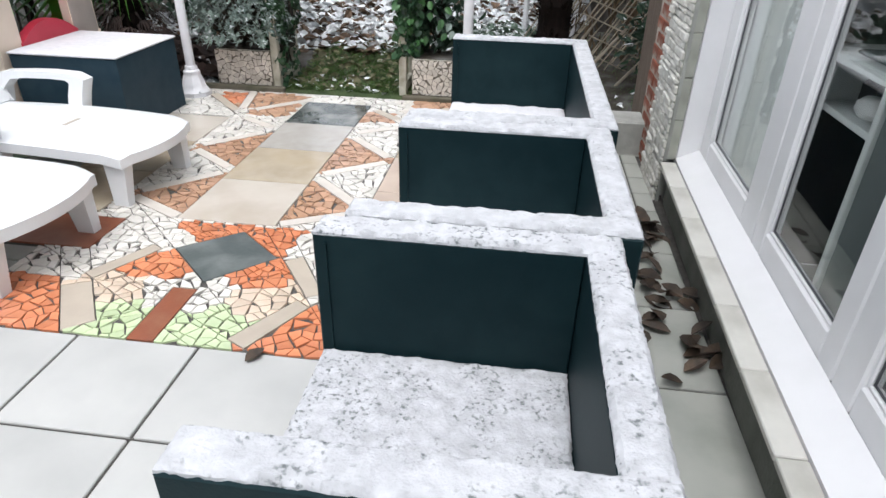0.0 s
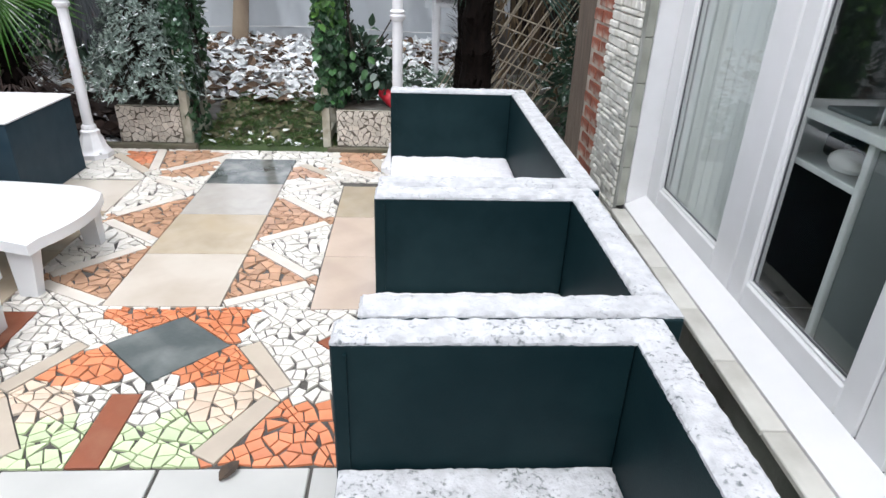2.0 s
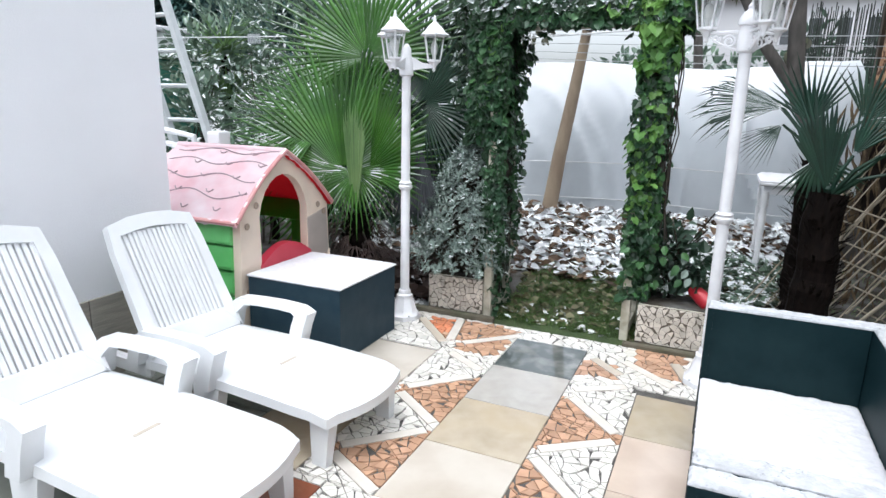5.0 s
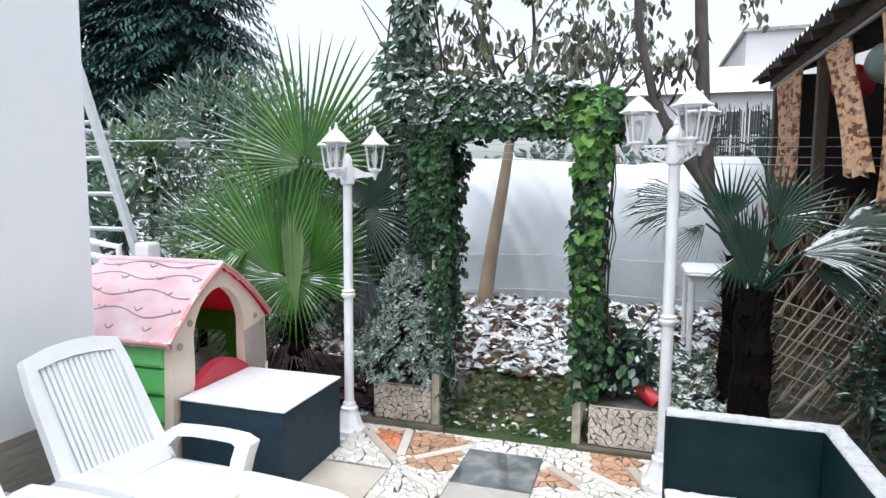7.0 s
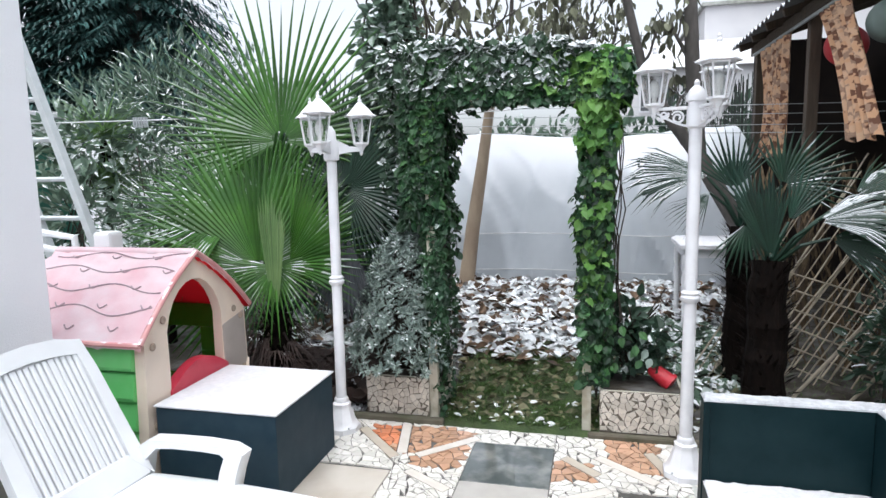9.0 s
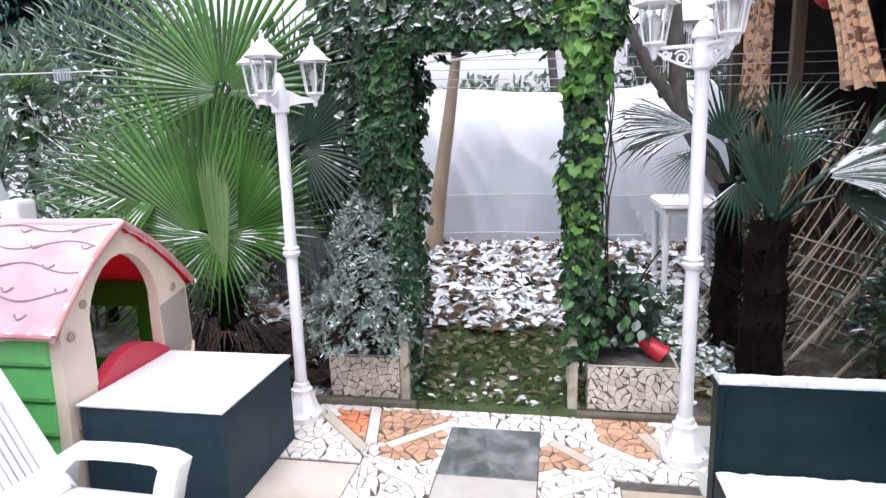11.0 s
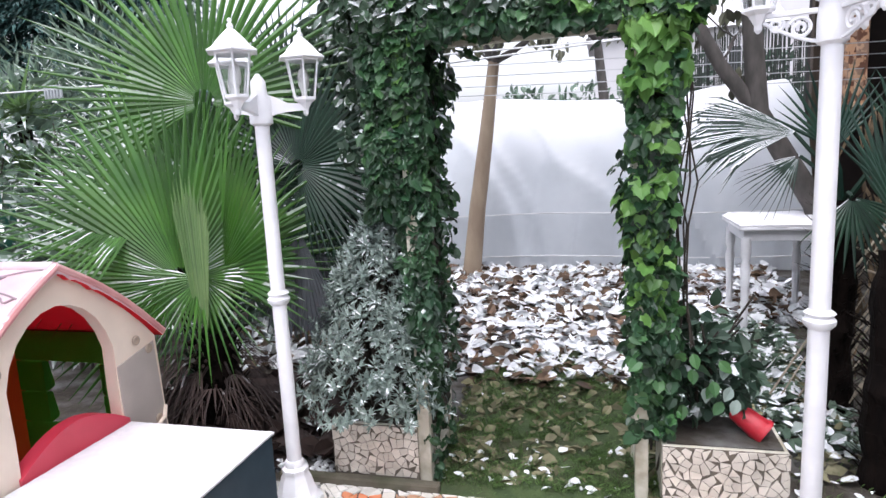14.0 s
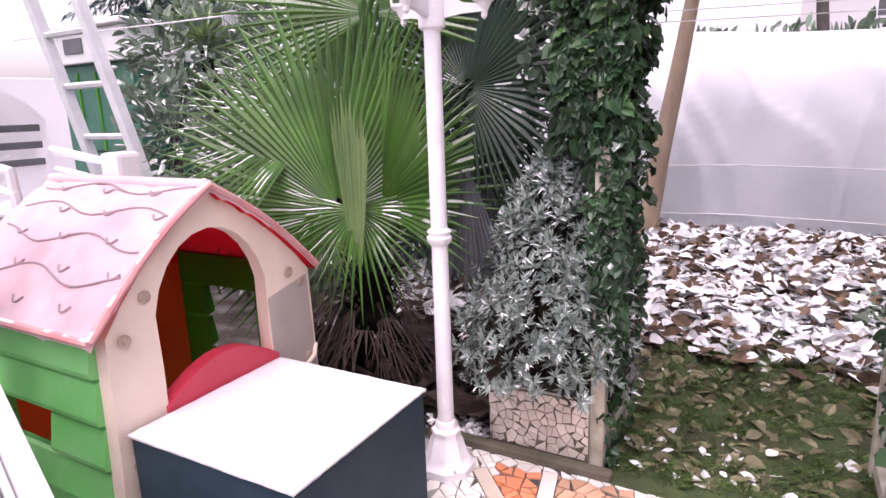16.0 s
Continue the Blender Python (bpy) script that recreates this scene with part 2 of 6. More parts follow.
M["plastic_taupe"] = surf("plastic_taupe", (0.46, 0.40, 0.36), (0.40, 0.345, 0.31), scale=5, rough=0.55, bump=0.1, bscale=120, stain=(0.60, 0.52, 0.46), sscale=3, samount=0.5)
M["plastic_orange"] = surf("plastic_orange", (0.66, 0.2, 0.06), (0.6, 0.17, 0.05), scale=5, rough=0.5, bump=0.03, trans=0.5)
M["screw"] = surf("screw", (0.40, 0.31, 0.24), (0.36, 0.28, 0.22), scale=5, rough=0.5, bump=0)
M["lamp_white"] = surf("lamp_white", (0.80, 0.80, 0.82), (0.75, 0.75, 0.78), scale=9, rough=0.35, bump=0.05, stain=(0.6, 0.6, 0.6), sscale=9, samount=0.3)
M["lamp_glass"] = glass("lamp_glass", (0.94, 0.95, 0.95), 0.05)
M["bulb"] = surf("bulb", (0.8, 0.8, 0.78), rough=0.3, bump=0)
M["pane"] = glass("pane", (0.93, 0.96, 0.95))
M["curtain"] = surf("curtain", (0.83, 0.86, 0.85), (0.78, 0.81, 0.80), scale=5, rough=0.9, bump=0.1, trans=0.08)
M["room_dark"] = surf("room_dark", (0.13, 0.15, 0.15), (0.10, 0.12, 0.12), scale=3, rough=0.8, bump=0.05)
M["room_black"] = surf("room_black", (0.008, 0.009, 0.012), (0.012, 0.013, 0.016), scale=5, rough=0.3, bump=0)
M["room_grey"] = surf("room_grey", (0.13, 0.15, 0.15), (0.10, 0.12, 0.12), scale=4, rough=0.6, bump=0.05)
M["cloth_blue"] = surf("cloth_blue", (0.008, 0.010, 0.055), (0.006, 0.007, 0.035), scale=9, rough=0.9, bump=0.3, bscale=40)
M["metal"] = surf("metal", (0.55, 0.57, 0.58), (0.48, 0.50, 0.52), scale=14, rough=0.35, bump=0.05, metal=0.9)
M["ladder_alu"] = surf("ladder_alu", (0.62, 0.65, 0.66), (0.55, 0.58, 0.59), scale=14, rough=0.5, bump=0.05, metal=0.25)
M["board_grey"] = surf("board_grey", (0.175, 0.135, 0.105), (0.13, 0.10, 0.08), scale=8, rough=0.8, bump=0.4, bscale=30, stretch=(6, 6, 0.6), stain=(0.09, 0.07, 0.055), sscale=3, samount=0.5)
M["mortar"] = surf("mortar", (0.50, 0.46, 0.40), (0.40, 0.36, 0.31), scale=12, rough=0.9, bump=0.5, bscale=40, stain=(0.30, 0.12, 0.07), sscale=9, samount=0.5)
M["soil"] = surf("soil", (0.032, 0.025, 0.018), (0.049, 0.041, 0.029), scale=14, rough=0.95, bump=0.8, bscale=40, stain=(0.35, 0.36, 0.36), sscale=5, samount=0.3)
M["lawn"] = surf("lawn", (0.055, 0.085, 0.026), (0.036, 0.060, 0.020), scale=11, rough=0.95, bump=0.8, bscale=60, stain=(0.045, 0.038, 0.02), sscale=3, samount=0.8)
M["grass"] = surf("grass", (0.13, 0.225, 0.06), (0.09, 0.165, 0.045), scale=3, rough=0.6, bump=0, rnd=0.4, mode="island", trans=0.3)
M["litter_white"] = surf("litter_white", (0.84, 0.86, 0.88), (0.66, 0.68, 0.69), scale=16, rough=0.85, bump=0.3, rnd=0.2, mode="island")
M["litter_brown"] = surf("litter_brown", (0.16, 0.10, 0.06), (0.09, 0.06, 0.04), scale=16, rough=0.8, bump=0.3, rnd=0.5, mode="island")
M["litter_green"] = surf("litter_green", (0.25, 0.235, 0.14), (0.15, 0.14, 0.075), scale=16, rough=0.8, bump=0.3, rnd=0.4, mode="island", snow=0.25)
M["dry_leaf"] = surf("dry_leaf", (0.085, 0.055, 0.035), (0.045, 0.033, 0.025), scale=30, rough=0.7, bump=0.3, rnd=0.35)
M["ivy"] = surf("ivy", (0.032, 0.084, 0.031), (0.021, 0.06, 0.029), scale=5, rough=0.38, bump=0.1, rnd=0.6, mode="island", trans=0.22, snow=0.16)
M["ivy_mid"] = surf("ivy_mid", (0.066, 0.168, 0.048), (0.042, 0.12, 0.042), scale=5, rough=0.4, bump=0.1, rnd=0.5, mode="island", trans=0.25, snow=0.1)
M["ivy_snowy"] = surf("ivy_snowy", (0.05, 0.095, 0.05), (0.03, 0.065, 0.035), scale=5, rough=0.45, bump=0.1, rnd=0.5, mode="island", trans=0.2, snow=1.1, snowscale=30)
M["ivy_young"] = surf("ivy_young", (0.175, 0.34, 0.075), (0.10, 0.24, 0.055), scale=5, rough=0.4, bump=0.1, rnd=0.3, mode="island", trans=0.35)
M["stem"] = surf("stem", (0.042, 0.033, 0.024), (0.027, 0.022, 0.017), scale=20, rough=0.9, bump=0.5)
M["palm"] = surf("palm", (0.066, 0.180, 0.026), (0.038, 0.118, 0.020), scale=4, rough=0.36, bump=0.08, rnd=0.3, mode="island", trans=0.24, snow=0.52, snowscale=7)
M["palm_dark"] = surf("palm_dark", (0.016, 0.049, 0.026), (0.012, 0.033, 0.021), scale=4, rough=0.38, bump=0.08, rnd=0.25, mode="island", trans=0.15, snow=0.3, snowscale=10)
M["palm_snowy"] = surf("palm_snowy", (0.02, 0.05, 0.03), (0.014, 0.035, 0.024), scale=4, rough=0.4, bump=0.08, rnd=0.25, mode="island", trans=0.1, snow=0.62, snowscale=12)
M["palm_pale"] = surf("palm_pale", (0.17, 0.27, 0.10), (0.11, 0.20, 0.07), scale=5, rough=0.45, bump=0.1, rnd=0.25, mode="island", trans=0.2)
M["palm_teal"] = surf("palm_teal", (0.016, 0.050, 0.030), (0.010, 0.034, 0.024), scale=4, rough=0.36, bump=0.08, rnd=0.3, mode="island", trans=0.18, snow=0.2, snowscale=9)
M["palm_laden"] = surf("palm_laden", (0.02, 0.05, 0.03), (0.014, 0.035, 0.024), scale=4, rough=0.45, bump=0.08, rnd=0.25, mode="island", trans=0.08, snow=0.86, snowscale=16)
M["palm_dead"] = surf("palm_dead", (0.055, 0.034, 0.028), (0.026, 0.017, 0.015), scale=6, rough=0.85, bump=0.3, rnd=0.4, mode="island", snow=0.15)
M["palm_grey"] = surf("palm_grey", (0.085, 0.09, 0.10), (0.055, 0.06, 0.068), scale=6, rough=0.85, bump=0.3, rnd=0.25, mode="island")
M["fibre"] = surf("fibre", (0.012, 0.008, 0.0065), (0.006, 0.0045, 0.004), scale=25, rough=0.95, spec=0.1, bump=0.9, bscale=60, stretch=(1, 1, 0.35))
M["shrub_grey"] = surf("shrub_grey", (0.215, 0.27, 0.235), (0.15, 0.20, 0.175), scale=6, rough=0.6, bump=0.1, rnd=0.35, mode="island", trans=0.15, snow=0.32, snowscale=25)
M["shrub"] = surf("shrub", (0.04, 0.08, 0.045), (0.026, 0.056, 0.036), scale=6, rough=0.5, bump=0.1, rnd=0.45, mode="island", trans=0.15, snow=0.3, snowscale=14)
M["shrub_snowy"] = surf("shrub_snowy", (0.15, 0.22, 0.15), (0.095, 0.15, 0.11), scale=6, rough=0.5, bump=0.1, rnd=0.4, mode="island", trans=0.15, snow=0.62, snowscale=14)
M["yucca"] = surf("yucca", (0.2, 0.32, 0.12), (0.13, 0.24, 0.09), scale=5, rough=0.5, bump=0.05, rnd=0.3, mode="island", trans=0.25, snow=0.4, snowscale=8)
M["conifer"] = surf("conifer", (0.028, 0.085, 0.075), (0.018, 0.058, 0.054), scale=6, rough=0.6, bump=0, rnd=0.6, mode="island", snow=0.02)
M["bark"] = surf("bark", (0.1, 0.09, 0.082), (0.06, 0.055, 0.05), scale=14, rough=0.9, bump=0.7, bscale=40, snow=0.3, stretch=(1, 1, 0.4))
M["bark_tan"] = surf("bark_tan", (0.34, 0.265, 0.19), (0.26, 0.195, 0.14), scale=8, rough=0.85, bump=0.4, bscale=40, stretch=(1, 1, 0.3))
M["leaf_dull"] = surf("leaf_dull", (0.13, 0.14, 0.085), (0.09, 0.09, 0.06), scale=6, rough=0.7, bump=0.05, rnd=0.5, mode="island", snow=0.4)
M["tarp"] = surf("tarp", (0.60, 0.635, 0.67), (0.53, 0.565, 0.60), spec=0.25, scale=2, rough=0.6, bump=0.1, bscale=12, stain=(0.66, 0.69, 0.72), sscale=1.5, samount=0.5, trans=0.2, snow=2.2)
M["rope"] = surf("rope", (0.7, 0.71, 0.72), rough=0.6, bump=0.1)
M["wire"] = surf("wire", (0.55, 0.56, 0.57), rough=0.5, bump=0)
M["camo"] = surf("camo", (0.56, 0.33, 0.19), (0.15, 0.066, 0.038), scale=14, rough=0.9, bump=0.2, bscale=40, stain=(0.60, 0.43, 0.31), sscale=9, samount=0.4)
M["shed_dark"] = surf("shed_dark", (0.032, 0.022, 0.018), (0.021, 0.015, 0.014), scale=5, rough=0.9, bump=0.3)
M["corrugated"] = surf("corrugated", (0.20, 0.20, 0.20), (0.14, 0.14, 0.145), scale=9, rough=0.8, bump=0.2, snow=0.8)
M["ball_red"] = surf("ball_red", (0.50, 0.02, 0.03), rough=0.6, bump=0.1)
M["ball_grey"] = surf("ball_grey", (0.24, 0.30, 0.27), rough=0.6, bump=0.1)
M["bamboo"] = surf("bamboo", (0.40, 0.35, 0.27), (0.28, 0.24, 0.18), scale=12, rough=0.6, bump=0.1, rnd=0.4, mode="island", snow=0.25)
M["straw"] = surf("straw", (0.15, 0.105, 0.06), (0.085, 0.06, 0.035), scale=12, rough=0.85, bump=0.2, rnd=0.5, mode="island", snow=0.15)
M["reed"] = surf("reed", (0.028, 0.035, 0.029), (0.020, 0.025, 0.021), scale=10, rough=0.9, bump=0.4, rnd=0.4, mode="island")
M["far_wall"] = surf("far_wall", (0.66, 0.65, 0.66), (0.60, 0.59, 0.61), scale=0.5, rough=0.9, bump=0.05, stain=(0.52, 0.51, 0.53), sscale=0.3, samount=0.4)
M["far_dark"] = surf("far_dark", (0.10, 0.105, 0.115), rough=0.4, bump=0)
M["locker_green"] = surf("locker_green", (0.03, 0.15, 0.10), (0.025, 0.12, 0.085), scale=4, rough=0.5, bump=0.05)
M["locker_white"] = surf("locker_white", (0.66, 0.69, 0.68), (0.6, 0.63, 0.62), scale=4, rough=0.5, bump=0.05)
M["red_pot"] = surf("red_pot", (0.50, 0.02, 0.035), (0.42, 0.018, 0.03), scale=6, rough=0.35, bump=0.03, snow=0.15)

for nd in M["camo"].node_tree.nodes:
    if nd.type == 'MAP_RANGE':
        nd.inputs["From Min"].default_value, nd.inputs["From Max"].default_value = 0.49, 0.52
    if nd.type == 'TEX_NOISE' and nd.inputs["Scale"].default_value < 20:
        nd.inputs["Detail"].default_value = 2.0


# ---- building helpers ----
class Geo:
    """A growing list of vertices and faces."""

    def __init__(self):
        self.v, self.f = [], []

    def add(self, vs, fs, m=None):
        k = len(self.v)
        self.v += [tuple(m @ Vector(p)) for p in vs] if m else [tuple(p) for p in vs]
        self.f += [tuple(i + k for i in f) for f in fs]
        return self

    def box(self, x0, x1, y0, y1, z0, z1, b=0.0, m=None):
        """A box with chamfered edges."""
        if b <= 0:
            vs = [(x, y, z) for z in (z0, z1) for y in (y0, y1) for x in (x0, x1)]
            return self.add(vs, [(0, 2, 3, 1), (4, 5, 7, 6), (0, 1, 5, 4), (2, 6, 7, 3), (0, 4, 6, 2), (1, 3, 7, 5)], m)
        bm = bmesh.new()
        bmesh.ops.create_cube(bm, size=1.0)
        for w in bm.verts:
            w.co = Vector((x0 + (w.co.x + .5) * (x1 - x0), y0 + (w.co.y + .5) * (y1 - y0), z0 + (w.co.z + .5) * (z1 - z0)))
        bmesh.ops.bevel(bm, geom=bm.edges[:], offset=b, segments=2 if b > 0.012 else 1, affect='EDGES', profile=0.6)
        bm.verts.index_update()
        self.add([w.co[:] for w in bm.verts], [[w.index for w in f.verts] for f in bm.faces], m)
        bm.free()
        return self

    def tube(self, pts, radii, seg=8, caps=True):
        """A tapered tube along points."""
        pts = [Vector(p) for p in pts]
        if not isinstance(radii, (list, tuple)):
            radii = [radii] * len(pts)
        k, up = len(self.v), None
        for i, p in enumerate(pts):
            d = (pts[min(i + 1, len(pts) - 1)] - pts[max(i - 1, 0)])
            d = d.normalized() if d.length > 1e-9 else Vector((0, 0, 1))
            if up is None:
                up = d.orthogonal().normalized()
            up = (up - d * up.dot(d))
            up = up.normalized() if up.length > 1e-6 else d.orthogonal().normalized()
            s = d.cross(up)
            for j in range(seg):
                a = 2 * math.pi * j / seg
                self.v.append(tuple(p + (up * math.cos(a) + s * math.sin(a)) * radii[i]))
        for i in range(len(pts) - 1):
            for j in range(seg):
                a, b = k + i * seg + j, k + i * seg + (j + 1) % seg
                self.f.append((a, b, b + seg, a + seg))
        if caps:
            self.f.append(tuple(k + j for j in reversed(range(seg))))
            self.f.append(tuple(k + (len(pts) - 1) * seg + j for j in range(seg)))
        return self

    def lathe(self, prof, seg=12, m=None, phase=0.0):
        """A turned form from (radius, height) pairs."""
        vs, fs = [], []
        for r, z in prof:
            vs += [(r * math.cos(2 * math.pi * j / seg + phase), r * math.sin(2 * math.pi * j / seg + phase), z) for j in range(seg)]
        for i in range(len(prof) - 1):
            for j in range(seg):
                a, b = i * seg + j, i * seg + (j + 1) % seg
                fs.append((a, b, b + seg, a + seg))
        fs.append(tuple(reversed(range(seg))))
        fs.append(tuple((len(prof) - 1) * seg + j for j in range(seg)))
        return self.add(vs, fs, m)

    def plate(self, inner, outer, d0, d1, m=None):
        """A plate between two open outlines of equally many (u, v) points; thickness d0 to d1 along the first axis."""
        n = len(inner)
        vs = [(d, *p) for d in (d0, d1) for line in (inner, outer) for p in line]
        fs = []
        for i in range(n - 1):
            a, b, c, d = i, i + 1, n + i + 1, n + i
            fs += [(a, b, c, d), (2 * n + d, 2 * n + c, 2 * n + b, 2 * n + a), (a, 2 * n + a, 2 * n + b, b), (d, c, 2 * n + c, 2 * n + d)]
        fs += [(0, n, 3 * n, 2 * n), (n - 1, 3 * n - 1, 4 * n - 1, 2 * n - 1)]
        return self.add(vs, fs, m)

    def prism(self, poly, z0, z1, inset=0.0):
        """An upright prism on a convex outline, its top edge worn back by inset."""
        n = len(poly)
        cx, cy = sum(p[0] for p in poly) / n, sum(p[1] for p in poly) / n
        s = []
        for x, y in poly:
            d = math.hypot(x - cx, y - cy) or 1
            k = max(0.3, 1 - inset / d)
            s.append((cx + (x - cx) * k, cy + (y - cy) * k, z1))
        vs = [(x, y, z0) for x, y in poly] + [(x, y, z1 - inset) for x, y in poly] + s
        fs = [tuple(2 * n + i for i in range(n))]
        for k in (0, n):
            fs += [(k + i, k + (i + 1) % n, k + n + (i + 1) % n, k + n + i) for i in range(n)]
        return self.add(vs, fs)

    def leaf(self, p, d, nrm, length, width, fold=0.2, curl=0.0):
        """A pointed, folded leaf from p along d."""
        d, nrm = Vector(d).normalized(), Vector(nrm)
        s = d.cross(nrm)
        s = s.normalized() if s.length > 1e-6 else d.orthogonal().normalized()
        u = s.cross(d)
        p = Vector(p)
        k = len(self.v)
        if width < .3 * length:
            mid = p + d * length * .42
            tip = p + d * length - u * curl * length
            self.v += [tuple(p), tuple(mid + s * width * .5 + u * fold * width), tuple(tip), tuple(mid - s * width * .5 + u * fold * width), tuple(mid)]
            self.f += [(k, k + 1, k + 4), (k + 1, k + 2, k + 4), (k + 4, k + 2, k + 3), (k, k + 4, k + 3)]
            return
        # broad leaves: an ovate outline on a curved midrib
        rows = ((.0, .10), (.2, .76), (.48, 1.0), (.76, .66), (1.0, .05))
        for q, w in rows:
            c = p + d * length * q - u * curl * length * q * q
            e = s * width * .5 * w
            rise = u * fold * width * w
            self.v += [tuple(c + e + rise), tuple(c), tuple(c - e + rise)]
        for q in range(4):
            b = k + 3 * q
            self.f += [(b, b + 1, b + 4, b + 3), (b + 1, b + 2, b + 5, b + 4)]

    def lobed(self, p, d, nrm, size):
        """An ivy leaf with five points."""
        d = Vector(d).normalized()
        s = d.cross(Vector(nrm))
        s = s.normalized() if s.length > 1e-6 else d.orthogonal().normalized()
        u = s.cross(d)
        p, k = Vector(p), len(self.v)
        pts = ((0, .06, 0), (.30, -.04, .05), (.50, .22, -.05), (.40, .42, .05), (.40, .64, -.04), (.22, .76, .02), (0, .98, -.1),
               (-.22, .76, .02), (-.40, .64, -.04), (-.40, .42, .05), (-.50, .22, -.05), (-.30, -.04, .05))
        self.v += [tuple(p + (s * a + d * b + u * c) * size) for a, b, c in pts]
        self.f += [(k, k + 1, k + 3, k + 6), (k + 1, k + 2, k + 3), (k + 3, k + 4, k + 5), (k + 3, k + 5, k + 6),
                   (k, k + 6, k + 9, k + 11), (k + 11, k + 9, k + 10), (k + 9, k + 7, k + 8), (k + 9, k + 6, k + 7)]


def mesh(name, g, mat, smooth=False):
    me = bpy.data.meshes.new(name)
    me.from_pydata(g.v, [], g.f)
    me.materials.append(mat)
    if smooth:
        me.shade_smooth()
        me.set_sharp_from_angle(angle=radians(40))
    return me


def thing(name, label="", category="", group="", kind="", at=None):
    ob = new(name)
    ob.empty_display_size = 0.1
    if at:
        ob.matrix_world = at
    return tagged(ob, label, category, group, kind)


def part(name, g, mat, parent, label="", smooth=False):
    ob = new(name, mesh(name, g, mat, smooth))
    ob.parent = parent
    return tagged(ob, label)


def solid(name, g, mat, label="", category="", group="", kind="", smooth=False):
    return tagged(new(name, mesh(name, g, mat, smooth)), label, category, group, kind)


rng = random.Random(7)


def rvec(r=rng):
    while True:
        v = Vector((r.uniform(-1, 1), r.uniform(-1, 1), r.uniform(-1, 1)))
        if 0.05 < v.length < 1:
            return v.normalized()


def lump(g, x0, x1, y0, y1, z, h, step=0.02, rag=0.008, seed=0, wav=0.4):
    """A layer of snow on a rectangle, uneven on top and ragged at its rim."""
    nx, ny = max(2, round((x1 - x0) / step)), max(2, round((y1 - y0) / step))
    vs, fs = [], []
    for j in range(ny + 1):
        for i in range(nx + 1):
            x, y = x0 + (x1 - x0) * i / nx, y0 + (y1 - y0) * j / ny
            rim = i in (0, nx) or j in (0, ny)
            q = Vector((x * 34 + seed, y * 34, seed * 3.1))
            k = noise.noise(q) * .6 + noise.noise(q * 2.7) * .4
            dx, dy = noise.noise(q * 3 + Vector((9, 0, 0))) * rag, noise.noise(q * 3 + Vector((0, 9, 0))) * rag
            vs.append((x + dx, y + dy, z + (h * .35 if rim else h) * (1 + wav * k)))
    w = nx + 1
    for j in range(ny):
        for i in range(nx):
            fs.append((j * w + i, j * w + i + 1, (j + 1) * w + i + 1, (j + 1) * w + i))
    ring = list(range(w)) + [j * w + nx for j in range(1, ny + 1)] + [ny * w + i for i in range(nx - 1, -1, -1)] + [j * w for j in range(ny - 1, 0, -1)]
    k = len(vs)
    vs += [(vs[i][0], vs[i][1], z - 0.002) for i in ring]
    n = len(ring)
    fs += [(ring[(i + 1) % n], ring[i], k + i, k + (i + 1) % n) for i in range(n)]
    g.add(vs, fs)
    return g


# ---- ground and paving base ----
def ground_z(x, y):
    if y < 4.8:
        return -0.05
    return -0.02 + 0.15 * min(1, max(0, (y - 5.4) / 3.4)) + (0.02 * noise.noise(Vector((x * 1.3, y * 1.3, 0))) if y < 14 else 0)


xs = [-400, -120, -40, -20, -12, -9] + [-7 + .35 * i for i in range(29)] + [4, 6, 9, 14, 30, 120, 400]
ys = [-400, -100, -20, -6, 4.7] + [4.85 + .3 * i for i in range(22)] + [12, 14, 20, 40, 120, 400]
g = Geo()
g.add([(x, y, ground_z(x, y)) for y in ys for x in xs], [(j * len(xs) + i, j * len(xs) + i + 1, (j + 1) * len(xs) + i + 1, (j + 1) * len(xs) + i) for j in range(len(ys) - 1) for i in range(len(xs) - 1)])
solid("ground", g, M["soil"], "dark garden soil with thin snow patches", "ground", kind="structure", smooth=True)
g = Geo()
nx, ny = 16, 16
vs = []
for j in range(ny + 1):
    for i in range(nx + 1):
        x, y = -2.0 + 1.15 * i / nx + (0.1 * noise.noise(Vector((j * .5, 0, 3))) if i in (0, nx) else 0), 4.72 + 1.9 * j / ny
        vs.append((x, y, max(ground_z(x, y), -0.03) + 0.022 + 0.008 * noise.noise(Vector((x * 6, y * 6, 0)))))
g.add(vs, [(j * (nx + 1) + i, j * (nx + 1) + i + 1, (j + 1) * (nx + 1) + i + 1, (j + 1) * (nx + 1) + i) for j in range(ny) for i in range(nx)])
solid("lawn", g, M["lawn"], "muddy mossy lawn strip under the ivy arch", "lawn", kind="structure", smooth=True)

floor = solid("floor", Geo().box(-4.2, 0.62, -2.4, 4.72, -0.12, -0.009), M["grout"], "patio of slabs, tiles and mosaic in dark joints", "patio", kind="structure")

# ---- house wall with the sliding doors ----
# the wall's own axes: x into the house from the inner edge of the sill tiles, y along the wall
WALL = Matrix.Translation((0.580, 1.40, 0)) @ Matrix.Rotation(-0.030, 4, 'Z')
wall_plinth = solid("wall_plinth", Geo().box(-0.022, 0.22, -3.9, 1.80, -0.1, 0.193, 0, WALL), M["plinth_cement"], "dark grey cement plinth under the glass doors", "plinth", kind="structure")
sill = thing("door_sill", "row of cream tiles along the glass doors", "sill", kind="structure", at=WALL)
tlm = mesh("sill_tile", Geo().box(-0.078, -0.003, 0.002, 0.308, 0.194, 0.215, 0.003), M["sill_tile"])
for k in range(-13, 6):
    o = new("sill_tile", tlm)
    o.parent, o.location = sill, (0, -0.06 + 0.31 * k, 0)
